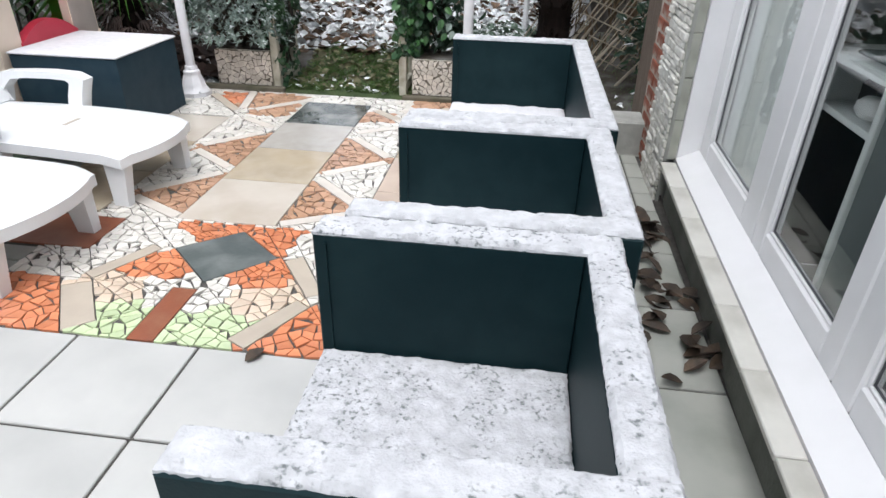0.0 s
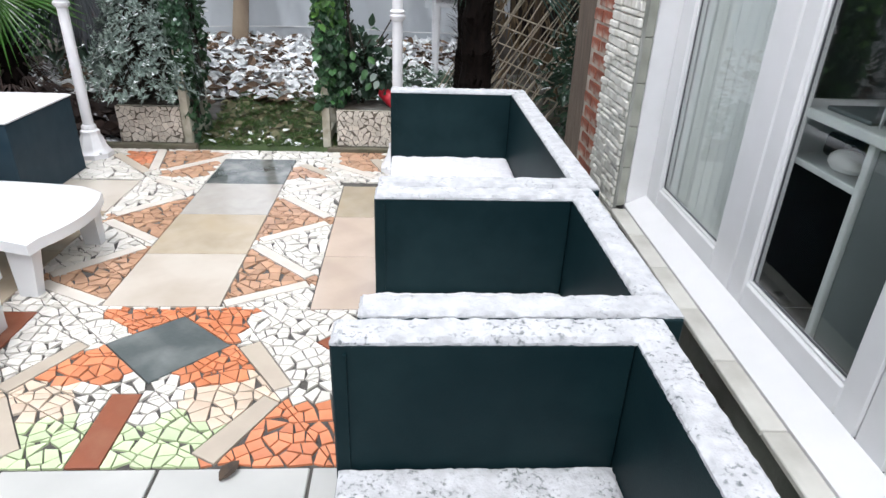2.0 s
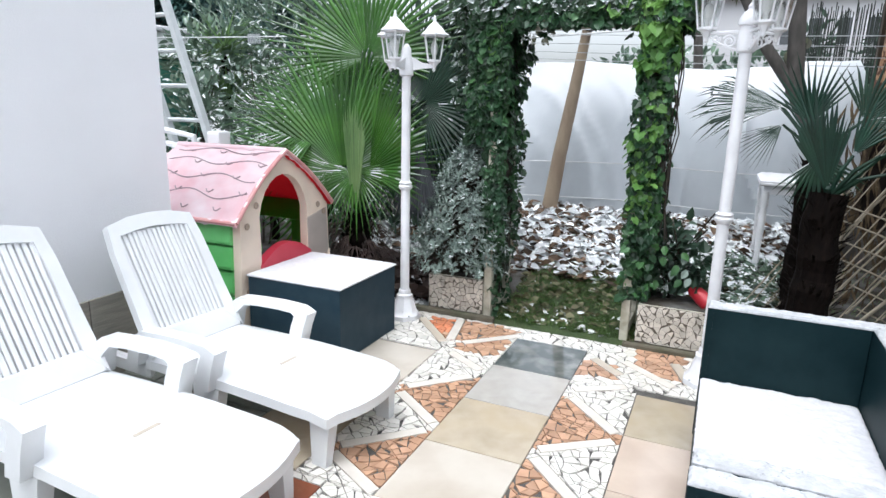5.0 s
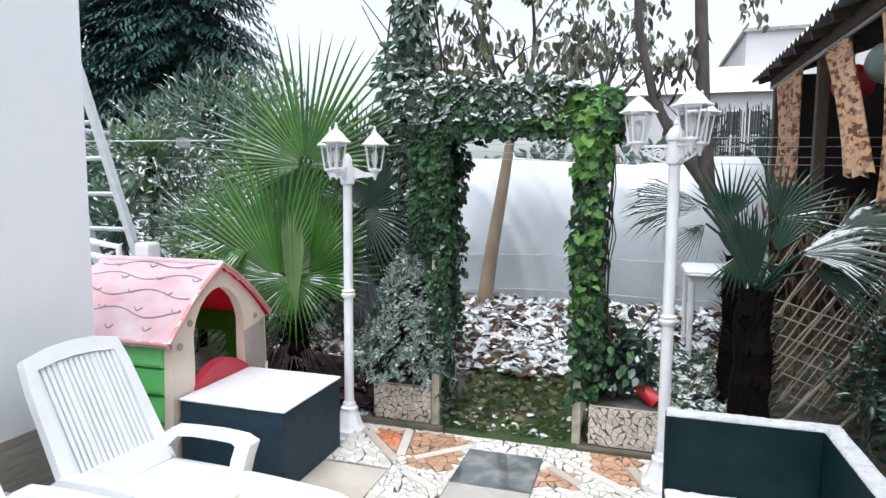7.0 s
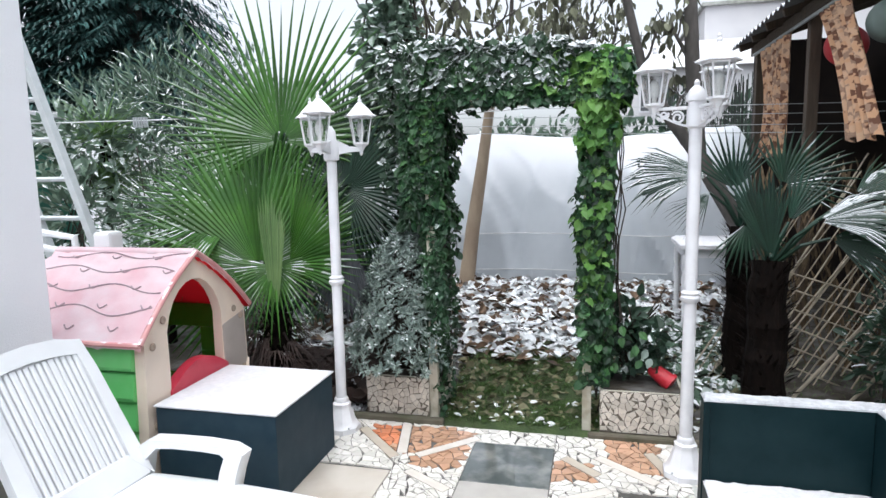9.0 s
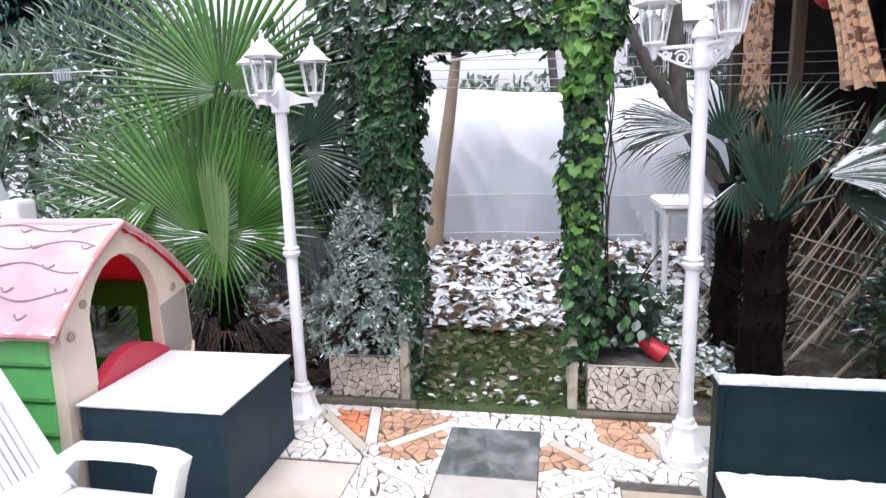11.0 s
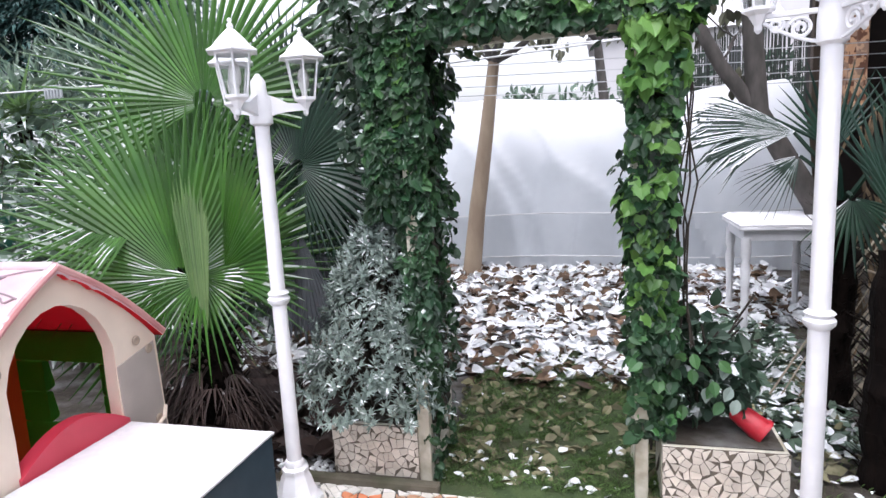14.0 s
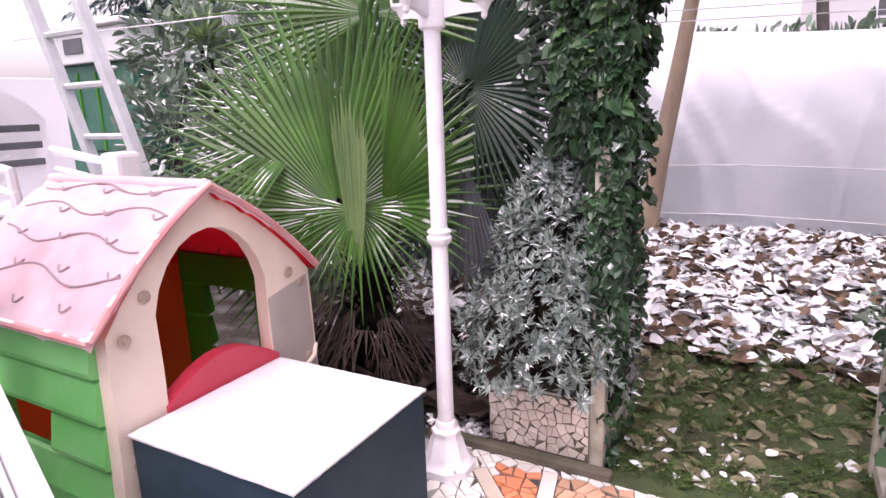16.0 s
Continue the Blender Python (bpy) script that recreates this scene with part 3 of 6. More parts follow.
doors = thing("window_1", "white plastic sliding glass doors along the patio", "glass door", kind="structure", at=WALL)
part("threshold", Geo().add([(x, y, z) for y in (-3.8, 1.845) for x, z in ((.001, .190), (.001, .219), (.012, .224), (.104, .270), (.104, .190))],
                            [(0, 1, 2, 3, 4), (9, 8, 7, 6, 5)] + [(q, 5 + q, 5 + (q + 1) % 5, (q + 1) % 5) for q in range(5)]), M["upvc"], doors, "sloping white sill board")
part("jamb", Geo().box(0.003, 0.20, 1.846, 1.90, 0.19, 2.35, 0.005), M["upvc"], doors)
part("head", Geo().box(0.003, 0.22, -3.8, 1.90, 2.351, 2.45, 0.005), M["upvc"], doors)


def leaf_door(y0, y1, stile0, stile1, x=0.105):
    """One framed pane; the frame stands proud of the glass with a glazing bead round it."""
    fr, bead = Geo(), Geo()
    z0, z1, bottom = 0.262, 2.35, 0.094
    fr.box(x, x + 0.055, y0, y0 + stile0, z0, z1, 0.006)
    fr.box(x, x + 0.055, y1 - stile1, y1, z0, z1, 0.006)
    fr.box(x + .001, x + 0.054, y0 + stile0, y1 - stile1, z0, z0 + bottom, 0.006)
    fr.box(x + .001, x + 0.054, y0 + stile0, y1 - stile1, z1 - 0.09, z1, 0.006)
    f = part("door_frame", fr, M["upvc"], doors)
    a, b, c, d = y0 + stile0, y1 - stile1, z0 + bottom, z1 - .09
    bead.box(x + .010, x + .020, a, a + .012, c, d, .003).box(x + .010, x + .020, b - .012, b, c, d, .003).box(x + .010, x + .020, a + .012, b - .012, c, c + .012, .003)
    part("bead", bead, M["upvc"], f)
    seal = Geo().box(x + .0195, x + .024, a + .012, a + .016, c + .012, d).box(x + .0195, x + .024, b - .016, b - .012, c + .012, d).box(x + .0195, x + .024, a + .016, b - .016, c + .012, c + .016)
    part("seal", seal, M["far_dark"], f, "thin grey rubber seal")
    gl = part("pane", Geo().box(x + 0.024, x + 0.030, a - .004, b + .004, c - .004, d + .004), M["pane"], f)
    gl.visible_shadow = False


leaf_door(0.916, 1.842, 0.160, 0.135)
leaf_door(0.172, 0.912, 0.090, 0.094)
leaf_door(-0.752, 0.168, 0.160, 0.110)
leaf_door(-1.500, -0.756, 0.090, 0.094)
leaf_door(-2.424, -1.504, 0.160, 0.110)
leaf_door(-3.79, -2.428, 0.090, 0.110)
solid("wall_house", Geo().box(0.03, 0.38, -3.8, 1.90, 2.45, 2.72, 0, WALL).box(-0.052, 0.38, 1.902, 2.24, -0.1, 2.72, 0, WALL), M["cement"], "rendered house wall above and beside the doors", "wall", kind="structure")
solid("wall_back", Geo().box(-3.85, 0.95, -2.7, -2.4, -0.1, 1.8), M["render_white"], "plain white rendered wall", "wall", kind="structure")
reveal = thing("trim", "cream tiled reveal beside the glass doors", "trim", kind="structure", at=WALL)
rvm = mesh("reveal_tile", Geo().box(-0.066, -0.001, 1.832, 1.849, 0.002, 0.198, .003), M["reveal_tile"])
for k in range(11):
    o = new("reveal_tile", rvm)
    o.parent, o.location = reveal, (0, 0, 0.2155 + .20 * k)
# room behind the glass
room = Geo()
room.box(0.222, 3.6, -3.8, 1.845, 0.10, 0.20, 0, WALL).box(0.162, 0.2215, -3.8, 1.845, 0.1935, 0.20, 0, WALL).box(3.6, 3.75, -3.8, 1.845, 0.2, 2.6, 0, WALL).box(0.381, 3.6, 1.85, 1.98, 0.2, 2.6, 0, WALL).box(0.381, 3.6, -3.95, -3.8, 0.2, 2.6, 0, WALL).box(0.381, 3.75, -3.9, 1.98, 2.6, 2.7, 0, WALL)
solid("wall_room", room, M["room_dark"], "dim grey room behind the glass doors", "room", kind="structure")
g = Geo()
n = 60
vs = []
for i in range(n + 1):
    yy = 1.04 + 0.78 * i / n
    for z in (0.24, 0.9, 1.6, 2.4):
        vs.append((0.182 + 0.009 * math.sin(i * .8 + .3 * z) + 0.005 * math.sin(i * 1.9), yy, z))
g.add(vs, [(4 * i + q, 4 * i + 4 + q, 4 * i + 5 + q, 4 * i + 1 + q) for i in range(n) for q in range(3)], WALL)
solid("curtain", g, M["curtain"], "pale sheer curtain hanging behind the glass", "curtain", smooth=True)
# white desk cabinet just behind the glass, its near bay open
CX = Matrix.Translation((0.775, -0.11, 0))
desk = thing("desk_cabinet", "white desk cabinet with an open dark bay and shelf", "cabinet", at=CX)
part("worktop", Geo().box(-.02, .60, .90, 2.46, .925, .955, .004), M["locker_white"], desk, "pale grey worktop")
part("side_panel", Geo().box(.0, .58, 2.405, 2.43, .201, .924, .003), M["locker_white"], desk)
part("divider", Geo().box(-.004, .58, 2.035, 2.06, .201, .924, .003), M["locker_white"], desk, "white upright divider")
# the bay's back is coloured black to hold the recess's shade
part("back_panel", Geo().box(.55, .579, 2.061, 2.404, .201, .924), M["room_black"], desk, "back of the open bay, blackened for its shade")
part("shelf", Geo().box(.0, .549, 2.061, 2.404, .775, .795, .003), M["locker_white"], desk)
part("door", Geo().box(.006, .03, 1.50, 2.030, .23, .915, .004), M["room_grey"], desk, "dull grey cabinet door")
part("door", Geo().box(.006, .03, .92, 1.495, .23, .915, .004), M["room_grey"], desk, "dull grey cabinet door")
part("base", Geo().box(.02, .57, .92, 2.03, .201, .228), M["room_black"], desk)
# added black sheets on the bay's sides and floor paint its darkness
part("liner", Geo().box(.02, .545, 2.062, 2.066, .21, .77).box(.02, .545, 2.396, 2.403, .21, .77).box(.02, .545, 2.067, 2.395, .202, .208), M["room_black"], desk, "added black sheets for the shade in the bay")
bag = solid("cloth_bag", Geo().box(1.06, 1.30, 1.99, 2.25, .209, .60, .05), M["cloth_blue"], "dark blue cloth bag stowed in the cabinet", "bag", smooth=True)
ms = Geo().lathe([(.002, 0), (.034, .002), (.044, .018), (.042, .038), (.028, .054), (.004, .060)], 16, Matrix.Translation((.845, 2.10, .796)) @ Matrix.Scale(1.5, 4, (0, 1, 0)))
solid("tape_dispenser", ms, M["bulb"], "small rounded white gadget on the shelf", "gadget", smooth=True)
solid("black_case", Geo().box(.875, 1.045, 2.16, 2.275, .796, .87, .012), M["room_black"], "small black case on the shelf", "case")
rack = thing("wire_rack", "small wire rack standing on the worktop", "rack")
for zz in (.985, 1.045, 1.105):
    part("tray", Geo().box(.805, 1.005, 1.79, 1.98, zz, zz + .006, .002), M["metal"], rack)
for xx in (.807, 1.001):
    for yy in (1.794, 1.976):
        part("upright", Geo().tube([(xx, yy, .956), (xx, yy, 1.12)], .005, 6), M["metal"], rack)
solid("folder", Geo().box(.795, 1.025, 2.00, 2.19, .956, .968, .003), M["room_grey"], "flat grey folder lying on the worktop", "folder")

# stone-clad end of the house wall, bare brick corner and a leaning board
clad = thing("wall_cladding", "rough cream split-stone cladding strip", "wall", kind="structure")
part("backing", Geo().box(0.578, 0.592, 3.225, 3.67, -0.05, 2.7), M["cement"], clad)
r2 = random.Random(3)
z = -0.04
while z < 2.4:
    h = r2.choice((0.025, 0.035, 0.045))
    y = 3.228 + r2.uniform(-.05, 0)
    while y < 3.65:
        w = r2.uniform(0.05, 0.14)
        y0, y1 = max(y, 3.228), min(y + w, 3.665)
        if y1 - y0 > 0.03:
            d = r2.uniform(0.010, 0.024)
            part("stone", Geo().box(0.579 - d, 0.579, y0 + .002, y1 - .002, z + .002, z + h - .002, 0.006), M["clad"], clad)
        y += w
    z += h
pier = thing("brick_pier", "bare red brick corner pier with mortar smears", "pier", kind="structure")
part("mortar", Geo().box(0.588, 0.95, 3.68, 4.02, -0.05, 2.7), M["mortar"], pier)
bm_y = mesh("brick", Geo().box(0.583, 0.69, 0, 0.157, 0, 0.062, 0.005), M["brick"])
bm_x = mesh("brick", Geo().box(0, 0.1, 0, 0.03, 0, 0.062, 0.005), M["brick"])
for i in range(36):
    for k in range(2):
        o = new("brick", bm_y)
        o.parent, o.location = pier, (r2.uniform(-.004, .004), 3.69 + .166 * k - (.05 if i % 2 and k else 0), -0.04 + .075 * i)
board = solid("wood_board", Geo().box(-0.03, 0.03, -0.14, 0.14, 0, 2.9, 0.006, pose(0.635, 4.22, -0.04, 4, -2, 8)), M["board_grey"], "weathered brown wooden board leaning on the brick pier", "board")
block = solid("concrete_block", Geo().box(0.36, 0.60, 3.86, 4.08, -0.02, 0.20, 0.012), M["cement"], "grey concrete block on the patio edge", "block")

# ---- white boundary wall on the lounger side ----
solid("wall_west", Geo().box(-3.85, -3.55, -2.4, 3.42, -0.1, 3.15, 0.01), M["render_white"], "smooth white rendered garden wall", "wall", kind="structure")
base = thing("wall_base", "row of grey-brown stone tiles along the white wall", "plinth", kind="structure")
pm = mesh("base_tile", Geo().box(-3.552, -3.538, 0, 0.595, -0.02, 0.47, 0.003), M["plinth"])
for i in range(9):
    o = new("base_tile", pm)
    o.parent, o.location = base, (0, 2.82 - .60 * i, 0)

# ---- sofas ----
def sofa(x0, x1, y0, y1, seat, name, label, cat, seat_snow="snow", rim_snow="snow_light"):
    h, t = 0.648, 0.085
    s = thing(name, label, cat, "dark patio seats in a row")
    part("arm", Geo().box(x0, x1 - t, y0, y0 + t, 0.0, h, 0.004), M["panel"], s)
    part("arm", Geo().box(x0, x1 - t, y1 - t, y1, 0.0, h, 0.004), M["panel"], s)
    part("backrest", Geo().box(x1 - t + .001, x1, y0, y1, 0.0, h, 0.004), M["panel"], s)
    part("seat", Geo().box(x0 + 0.004, x1 - t, y0 + t + .001, y1 - t - .001, 0.02, seat, 0.004), M["panel"], s)
    for yy in (y0 + t + .0015, y1 - t - .0055):
        part("side_trim", Geo().box(x0 + .026, x0 + .032, yy, yy + .004, seat, h - .02), M["panel"], s)
    sn = Geo()
    sd = y0 * 7
    lump(sn, x0 + .001, x1 - .001, y0 + .004, y0 + t - .001, h, 0.014, 0.008, 0.0028, sd, .5)
    lump(sn, x0 + .001, x1 - .001, y1 - t + .001, y1 - .004, h, 0.014, 0.008, 0.0028, sd + 3, .5)
    lump(sn, x1 - t + .002, x1 - .002, y0 + t - .006, y1 - t + .006, h, 0.013, 0.008, 0.0028, sd + 5, .5)
    solid("snow", sn, M[rim_snow], "thin snow on the arms and back of a seat", "snow", kind="stuff", smooth=True)
    st = Geo()
    lump(st, x0 + .006, x1 - t - .002, y0 + t + .004, y1 - t - .004, seat - .001, 0.012, 0.009, 0.004, sd + 8, .8)
    solid("seat_snow", st, M[seat_snow], "thin patchy snow lying on a seat", "snow", kind="stuff", smooth=True)
    return s


sofa(-.592, .105, 0.757, 1.518, .318, "armchair", "dark slate box armchair with snow on it", "armchair", "snow_seat", "snow_flecked")
sofa(-.545, .158, 1.527, 2.290, .310, "armchair", "dark slate box armchair with snow on it", "armchair")
sofa(-.538, .188, 2.300, 3.795, .292, "sofa", "long dark slate two-seat sofa with snow on it", "sofa")

# ---- low table box ----
tb = thing("storage_box", "dark blue-grey square box table under smooth snow", "table")
part("body", Geo().box(-3.175, -2.495, 3.622, 4.290, 0.0, 0.452, 0.004), M["panel_blue"], tb)
part("top", Geo().box(-3.178, -2.492, 3.619, 4.293, 0.4525, 0.462, 0.003), M["panel_blue"], tb)
solid("box_snow", lump(Geo(), -3.182, -2.488, 3.615, 4.297, 0.461, 0.016, 0.025, 0.003, 2, 0.12), M["snow"], "smooth even snow on the box table", "snow", kind="stuff", smooth=True)


# ---- sun loungers ----
def lounger(m):
    """White plastic lounger; its foot at x = 0, its head towards -x, width along y from 0 to 0.56."""
    s = thing("sun_lounger", "white moulded plastic sun lounger with raised slatted back", "sun lounger", "pair of white loungers", at=m)
    W, LOW = 0.58, 0.069

    def sheet(x0, x1, zf, wf, nx, ny, th, skirt, bow):
        g, vs, fs = Geo(), [], []
        for i in range(nx + 1):
            u = i / nx
            x = x0 + (x1 - x0) * u
            w = wf(u)
            for j in range(ny + 1):
                v = j / ny
                edge = abs(2 * v - 1)
                vs.append((x + bow * (1 - edge ** 2) * max(0, 1 - u / .35) ** 2, W / 2 + (v - .5) * w, zf(u) - (0.012 if edge > .99 else 0)))
        for i in range(nx):
            for j in range(ny):
                a = i * (ny + 1) + j
                fs.append((a, a + ny + 1, a + ny + 2, a + 1))
        ring = [j for j in range(ny + 1)] + [i * (ny + 1) + ny for i in range(1, nx + 1)] + [nx * (ny + 1) + j for j in range(ny - 1, -1, -1)] + [i * (ny + 1) for i in range(nx - 1, 0, -1)]
        k, n = len(vs), len(ring)
        vs += [(vs[i][0], vs[i][1], vs[i][2] - skirt) for i in ring]
        fs += [(ring[i], ring[(i + 1) % n], k + (i + 1) % n, k + i) for i in range(n)]
        vs += [(p[0] * .985 + x0 * .0, W / 2 + (p[1] - W / 2) * .955, p[2]) for p in vs[k:k + n]]
        fs += [(k + i, k + (i + 1) % n, k + n + (i + 1) % n, k + n + i) for i in range(n)]
        vs += [(p[0], p[1], p[2] + skirt - th) for p in vs[k + n:k + 2 * n]]
        fs += [(k + n + i, k + n + (i + 1) % n, k + 2 * n + (i + 1) % n, k + 2 * n + i) for i in range(n)]
        fs.append(tuple(k + 2 * n + i for i in range(n)))
        return g.add(vs, fs)

    foot = lambda u: W * (0.94 + 0.06 * min(1, u / 0.15) ** .6)
    part("seat", sheet(-0.055, -1.12, lambda u: 0.335 + 0.014 * math.sin(u * 3.1) - 0.02 * max(0, 1 - u / .07), foot, 24, 12, 0.012, 0.045, 0.07), M["plastic_white"], s, smooth=True)
    part("rear_deck", Geo().box(-1.66, -1.12, 0.01, 0.055, 0.22, 0.30, 0.012).box(-1.66, -1.12, W - 0.055, W - .01, 0.22, 0.30, 0.012).box(-1.68, -1.62, 0.01, W - .01, 0.22, 0.295, 0.012), M["plastic_white"], s)
    # strip proud of the seat; its tone stands in for the slot's shade
    for a, b in ((-0.505, 0.30), ):
        part("grip_slot", Geo().box(a - .009, a + .009, b - .052, b + .052, 0.3400, 0.3515, 0.0008), M["bar_beige"], s, "beige strip toned for the shade in a narrow moulded slot")
    # legs: splayed tapering channels
    for x, y in ((-0.115, 0.075), (-0.115, W - 0.075), (-0.72, 0.03), (-0.72, W - .03), (-1.55, 0.05), (-1.55, W - .05)):
        wide = 0.13 if x == -0.72 else 0.085
        lg, out = Geo(), (-0.02 if y < .2 else 0.02)
        t0, t1 = wide * .62, wide * .42
        lg.add([(x - t1, y - .022 + out, LOW), (x + t1, y - .022 + out, LOW), (x + t1, y + .022 + out, LOW), (x - t1, y + .022 + out, LOW),
                (x - t0, y - .03, .285), (x + t0, y - .03, .285), (x + t0, y + .03, .285), (x - t0, y + .03, .285)],
               [(3, 2, 1, 0), (4, 5, 6, 7), (0, 1, 5, 4), (1, 2, 6, 5), (2, 3, 7, 6), (3, 0, 4, 7)])
        part("leg", lg, M["plastic_white"], s)
    # arms
    for y in (-0.005, W + 0.005):
        ar = Geo()
        top = [(-0.66, 0.29), (-0.63, 0.40), (-0.60, 0.478), (-0.66, 0.503), (-0.80, 0.507), (-0.95, 0.500), (-1.08, 0.49), (-1.17, 0.43), (-1.20, 0.31)]
        bot = [(-0.74, 0.29), (-0.715, 0.39), (-0.69, 0.455), (-0.71, 0.470), (-0.80, 0.472), (-0.95, 0.466), (-1.04, 0.455), (-1.10, 0.40), (-1.12, 0.31)]
        vs = [(p[0], y + d, p[1]) for d in (-.036, .036) for line in (top, bot) for p in line]
        n, fs = len(top), []
        for i in range(n - 1):
            a, b, c, d = i, i + 1, n + i + 1, n + i
            fs += [(a, b, c, d), (2 * n + d, 2 * n + c, 2 * n + b, 2 * n + a), (a, 2 * n + a, 2 * n + b, b), (d, c, 2 * n + c, 2 * n + d)]
        fs += [(0, n, 3 * n, 2 * n), (n - 1, 3 * n - 1, 4 * n - 1, 2 * n - 1)]
        part("armrest", ar.add(vs, fs), M["plastic_white"], s, smooth=True)
    # back: frame and slats in one leaning plane
    L, ang = 0.71, radians(62)
    bx, bz = -1.09, 0.325
    mb = Matrix.Translation((bx, 0, bz)) @ Matrix.Rotation(-(math.pi / 2 - ang), 4, 'Y')
    # local: z up along the back, x thickness
    fr, N = Geo(), 14
    outer, inner = [], []
    for i in range(N + 1):
        u = i / N
        if u < .35:
            k = u / .35
            outer.append((0.012 + 0.026 * k, L * .93 * k))
            inner.append((0.085, 0.10 + (L * .86 - .10) * k))
        elif u <= .65:
            k = (u - .35) / .3
            outer.append((.038 + (W - .076) * k, L * (.93 + .07 * math.sin(math.pi * min(1, max(0, k))) ** .6)))
            inner.append((0.085 + (W - .17) * k, L * (.86 + .035 * math.sin(math.pi * k))))
        else:
            k = (1 - u) / .35
            outer.append((W - 0.012 - 0.026 * k, L * .93 * k))
            inner.append((W - 0.085, 0.10 + (L * .86 - .10) * k))
    fr.plate(inner, outer, -0.022, 0.022, mb)
    fr.box(-0.021, 0.021, 0.02, W - .02, 0.0, 0.125, 0.01, mb)
    bk = part("backrest", fr, M["plastic_white"], s, smooth=True)
    ns = 15
    for i in range(ns):
        y = 0.085 + (W - .17) * (i + .5) / ns
        if i in (4, 10):
            continue
        part("slat", Geo().box(-0.012, 0.012, y - .0095, y + .0095, 0.118, L * .885, 0.004, mb), M["plastic_white"], bk)
    for i in (4, 10):
        y = 0.085 + (W - .17) * (i + .5) / ns
        part("slat", Geo().box(-0.013, 0.013, y - .013, y + .013, 0.118, L * .885, 0.004, mb), M["plastic_white"], bk)
    for o in s.children_recursive:
        o.data.transform(Matrix.Translation((0, 0, -LOW)))
    return s


l1 = lounger(pose(-1.874, 2.648, 0, 0, 0, -4) @ Matrix.Scale(1.047, 4))
copy_thing(l1, pose(-1.890, 1.863, 0, 0, 0, -2.5) @ Matrix.Scale(1.047, 4))

# ---- playhouse ----
ph = thing("playhouse", "plastic playhouse with beige gable, green sides and snowy pink roof", "playhouse")
YA, YB, YR = 3.575, 4.555, 4.03
XF, XB = -3.20, -4.06
arch_in, arch_out = [], []
for z in (0.0, 0.2, 0.4, 0.62):
    arch_in.append((3.775 + 0.02 * z, z))
    arch_out.append((YA + 0.05 * z, z if z < .62 else .785))
for i in range(1, 12):
    a = math.pi * (1 - i / 12)
    arch_in.append((YR + 0.255 * math.cos(a), 0.72 + 0.335 * math.sin(a)))
    k = abs(2 * i / 12 - 1)
    yy = YR + ((YB - .02 - YR) if i > 6 else (YA + .02 - YR)) * k
    arch_out.append((yy, 1.190 - .405 * k + .034 * math.sin(math.pi * k)))
for z in (0.62, 0.4, 0.2, 0.0):
    arch_in.append((4.285 - 0.02 * z, z))
    arch_out.append((YB - 0.05 * z, z if z < .62 else .785))
part("front_wall", Geo().plate(arch_in, arch_out, XF - 0.06, XF), M["plastic_beige"], ph, "beige moulded gable with an arched doorway", smooth=True)
# taupe overlay, slightly proud of the beige front, right of the doorway
cp_in = [(4.292 - .02 * z, z) for z in (.02, .25, .50, .72)]
cp_out = [(YB - .012 - .05 * z, z) for z in (.02, .25, .50, .765)]
part("corner_panel", Geo().plate(cp_in, cp_out, XF - .05, XF + .005), M["plastic_taupe"], ph, "grey-taupe overlay panel beside the doorway", smooth=True)
part("rear_wall", Geo().box(XB, XB + .04, YA + .02, YB - .02, 0, .74, .006), M["plastic_orange"], ph, "orange rear wall")
bw = Geo().add([(x, y, z) for x in (XB, XB + .04) for y, z in ((YA + .02, .742), (YB - .02, .742), (YB - .02, .84), (YR, 1.17), (YA + .02, .84))], [(0, 4, 3, 2, 1), (5, 6, 7, 8, 9), (0, 1, 6, 5), (1, 2, 7, 6), (2, 3, 8, 7), (3, 4, 9, 8), (4, 0, 5, 9)])
part("rear_gable", bw, M["inner_red"], ph, "bright red rear gable")


def thing_part(name):
    o = new(name)
    o.empty_display_size, o.parent = 0.1, ph
    return o


def weatherboard(y, out, name, mat, hole=None):
    sw = thing_part(name)
    nb = 5
    h = 0.80 / nb
    for i in range(nb):
        z0 = i * h
        spans = [(XB + .04, XF - .06)]
        if hole and hole[2] < z0 + h * .5 < hole[3]:
            spans = [(XB + .04, hole[0]), (hole[1], XF - .06)]
        for a, b in spans:
            prof = [(0, z0 + .004), (.030, z0 + .012), (.034, z0 + .03), (.014, z0 + h - .01), (0, z0 + h - .003)]
            vs = [(x, y + out * d, z) for x in (a, b) for d, z in prof] + [(x, y - out * .02, z) for x in (a, b) for z in (z0 + .004, z0 + h - .003)]
            fs = [(i2, i2 + 1, 5 + i2 + 1, 5 + i2) for i2 in range(4)] + [(0, 1, 2, 3, 4, 11, 10), (5, 6, 7, 8, 9, 13, 12), (10, 11, 13, 12)]
            part("board", Geo().add(vs, fs), mat, sw)


weatherboard(YA + .03, -1, "side_wall", M["plastic_green"], (-3.86, -3.56, 0.30, 0.50))
weatherboard(YB - .03, 1, "side_wall", M["plastic_dgreen"], (-3.86, -3.52, 0.30, 0.60))
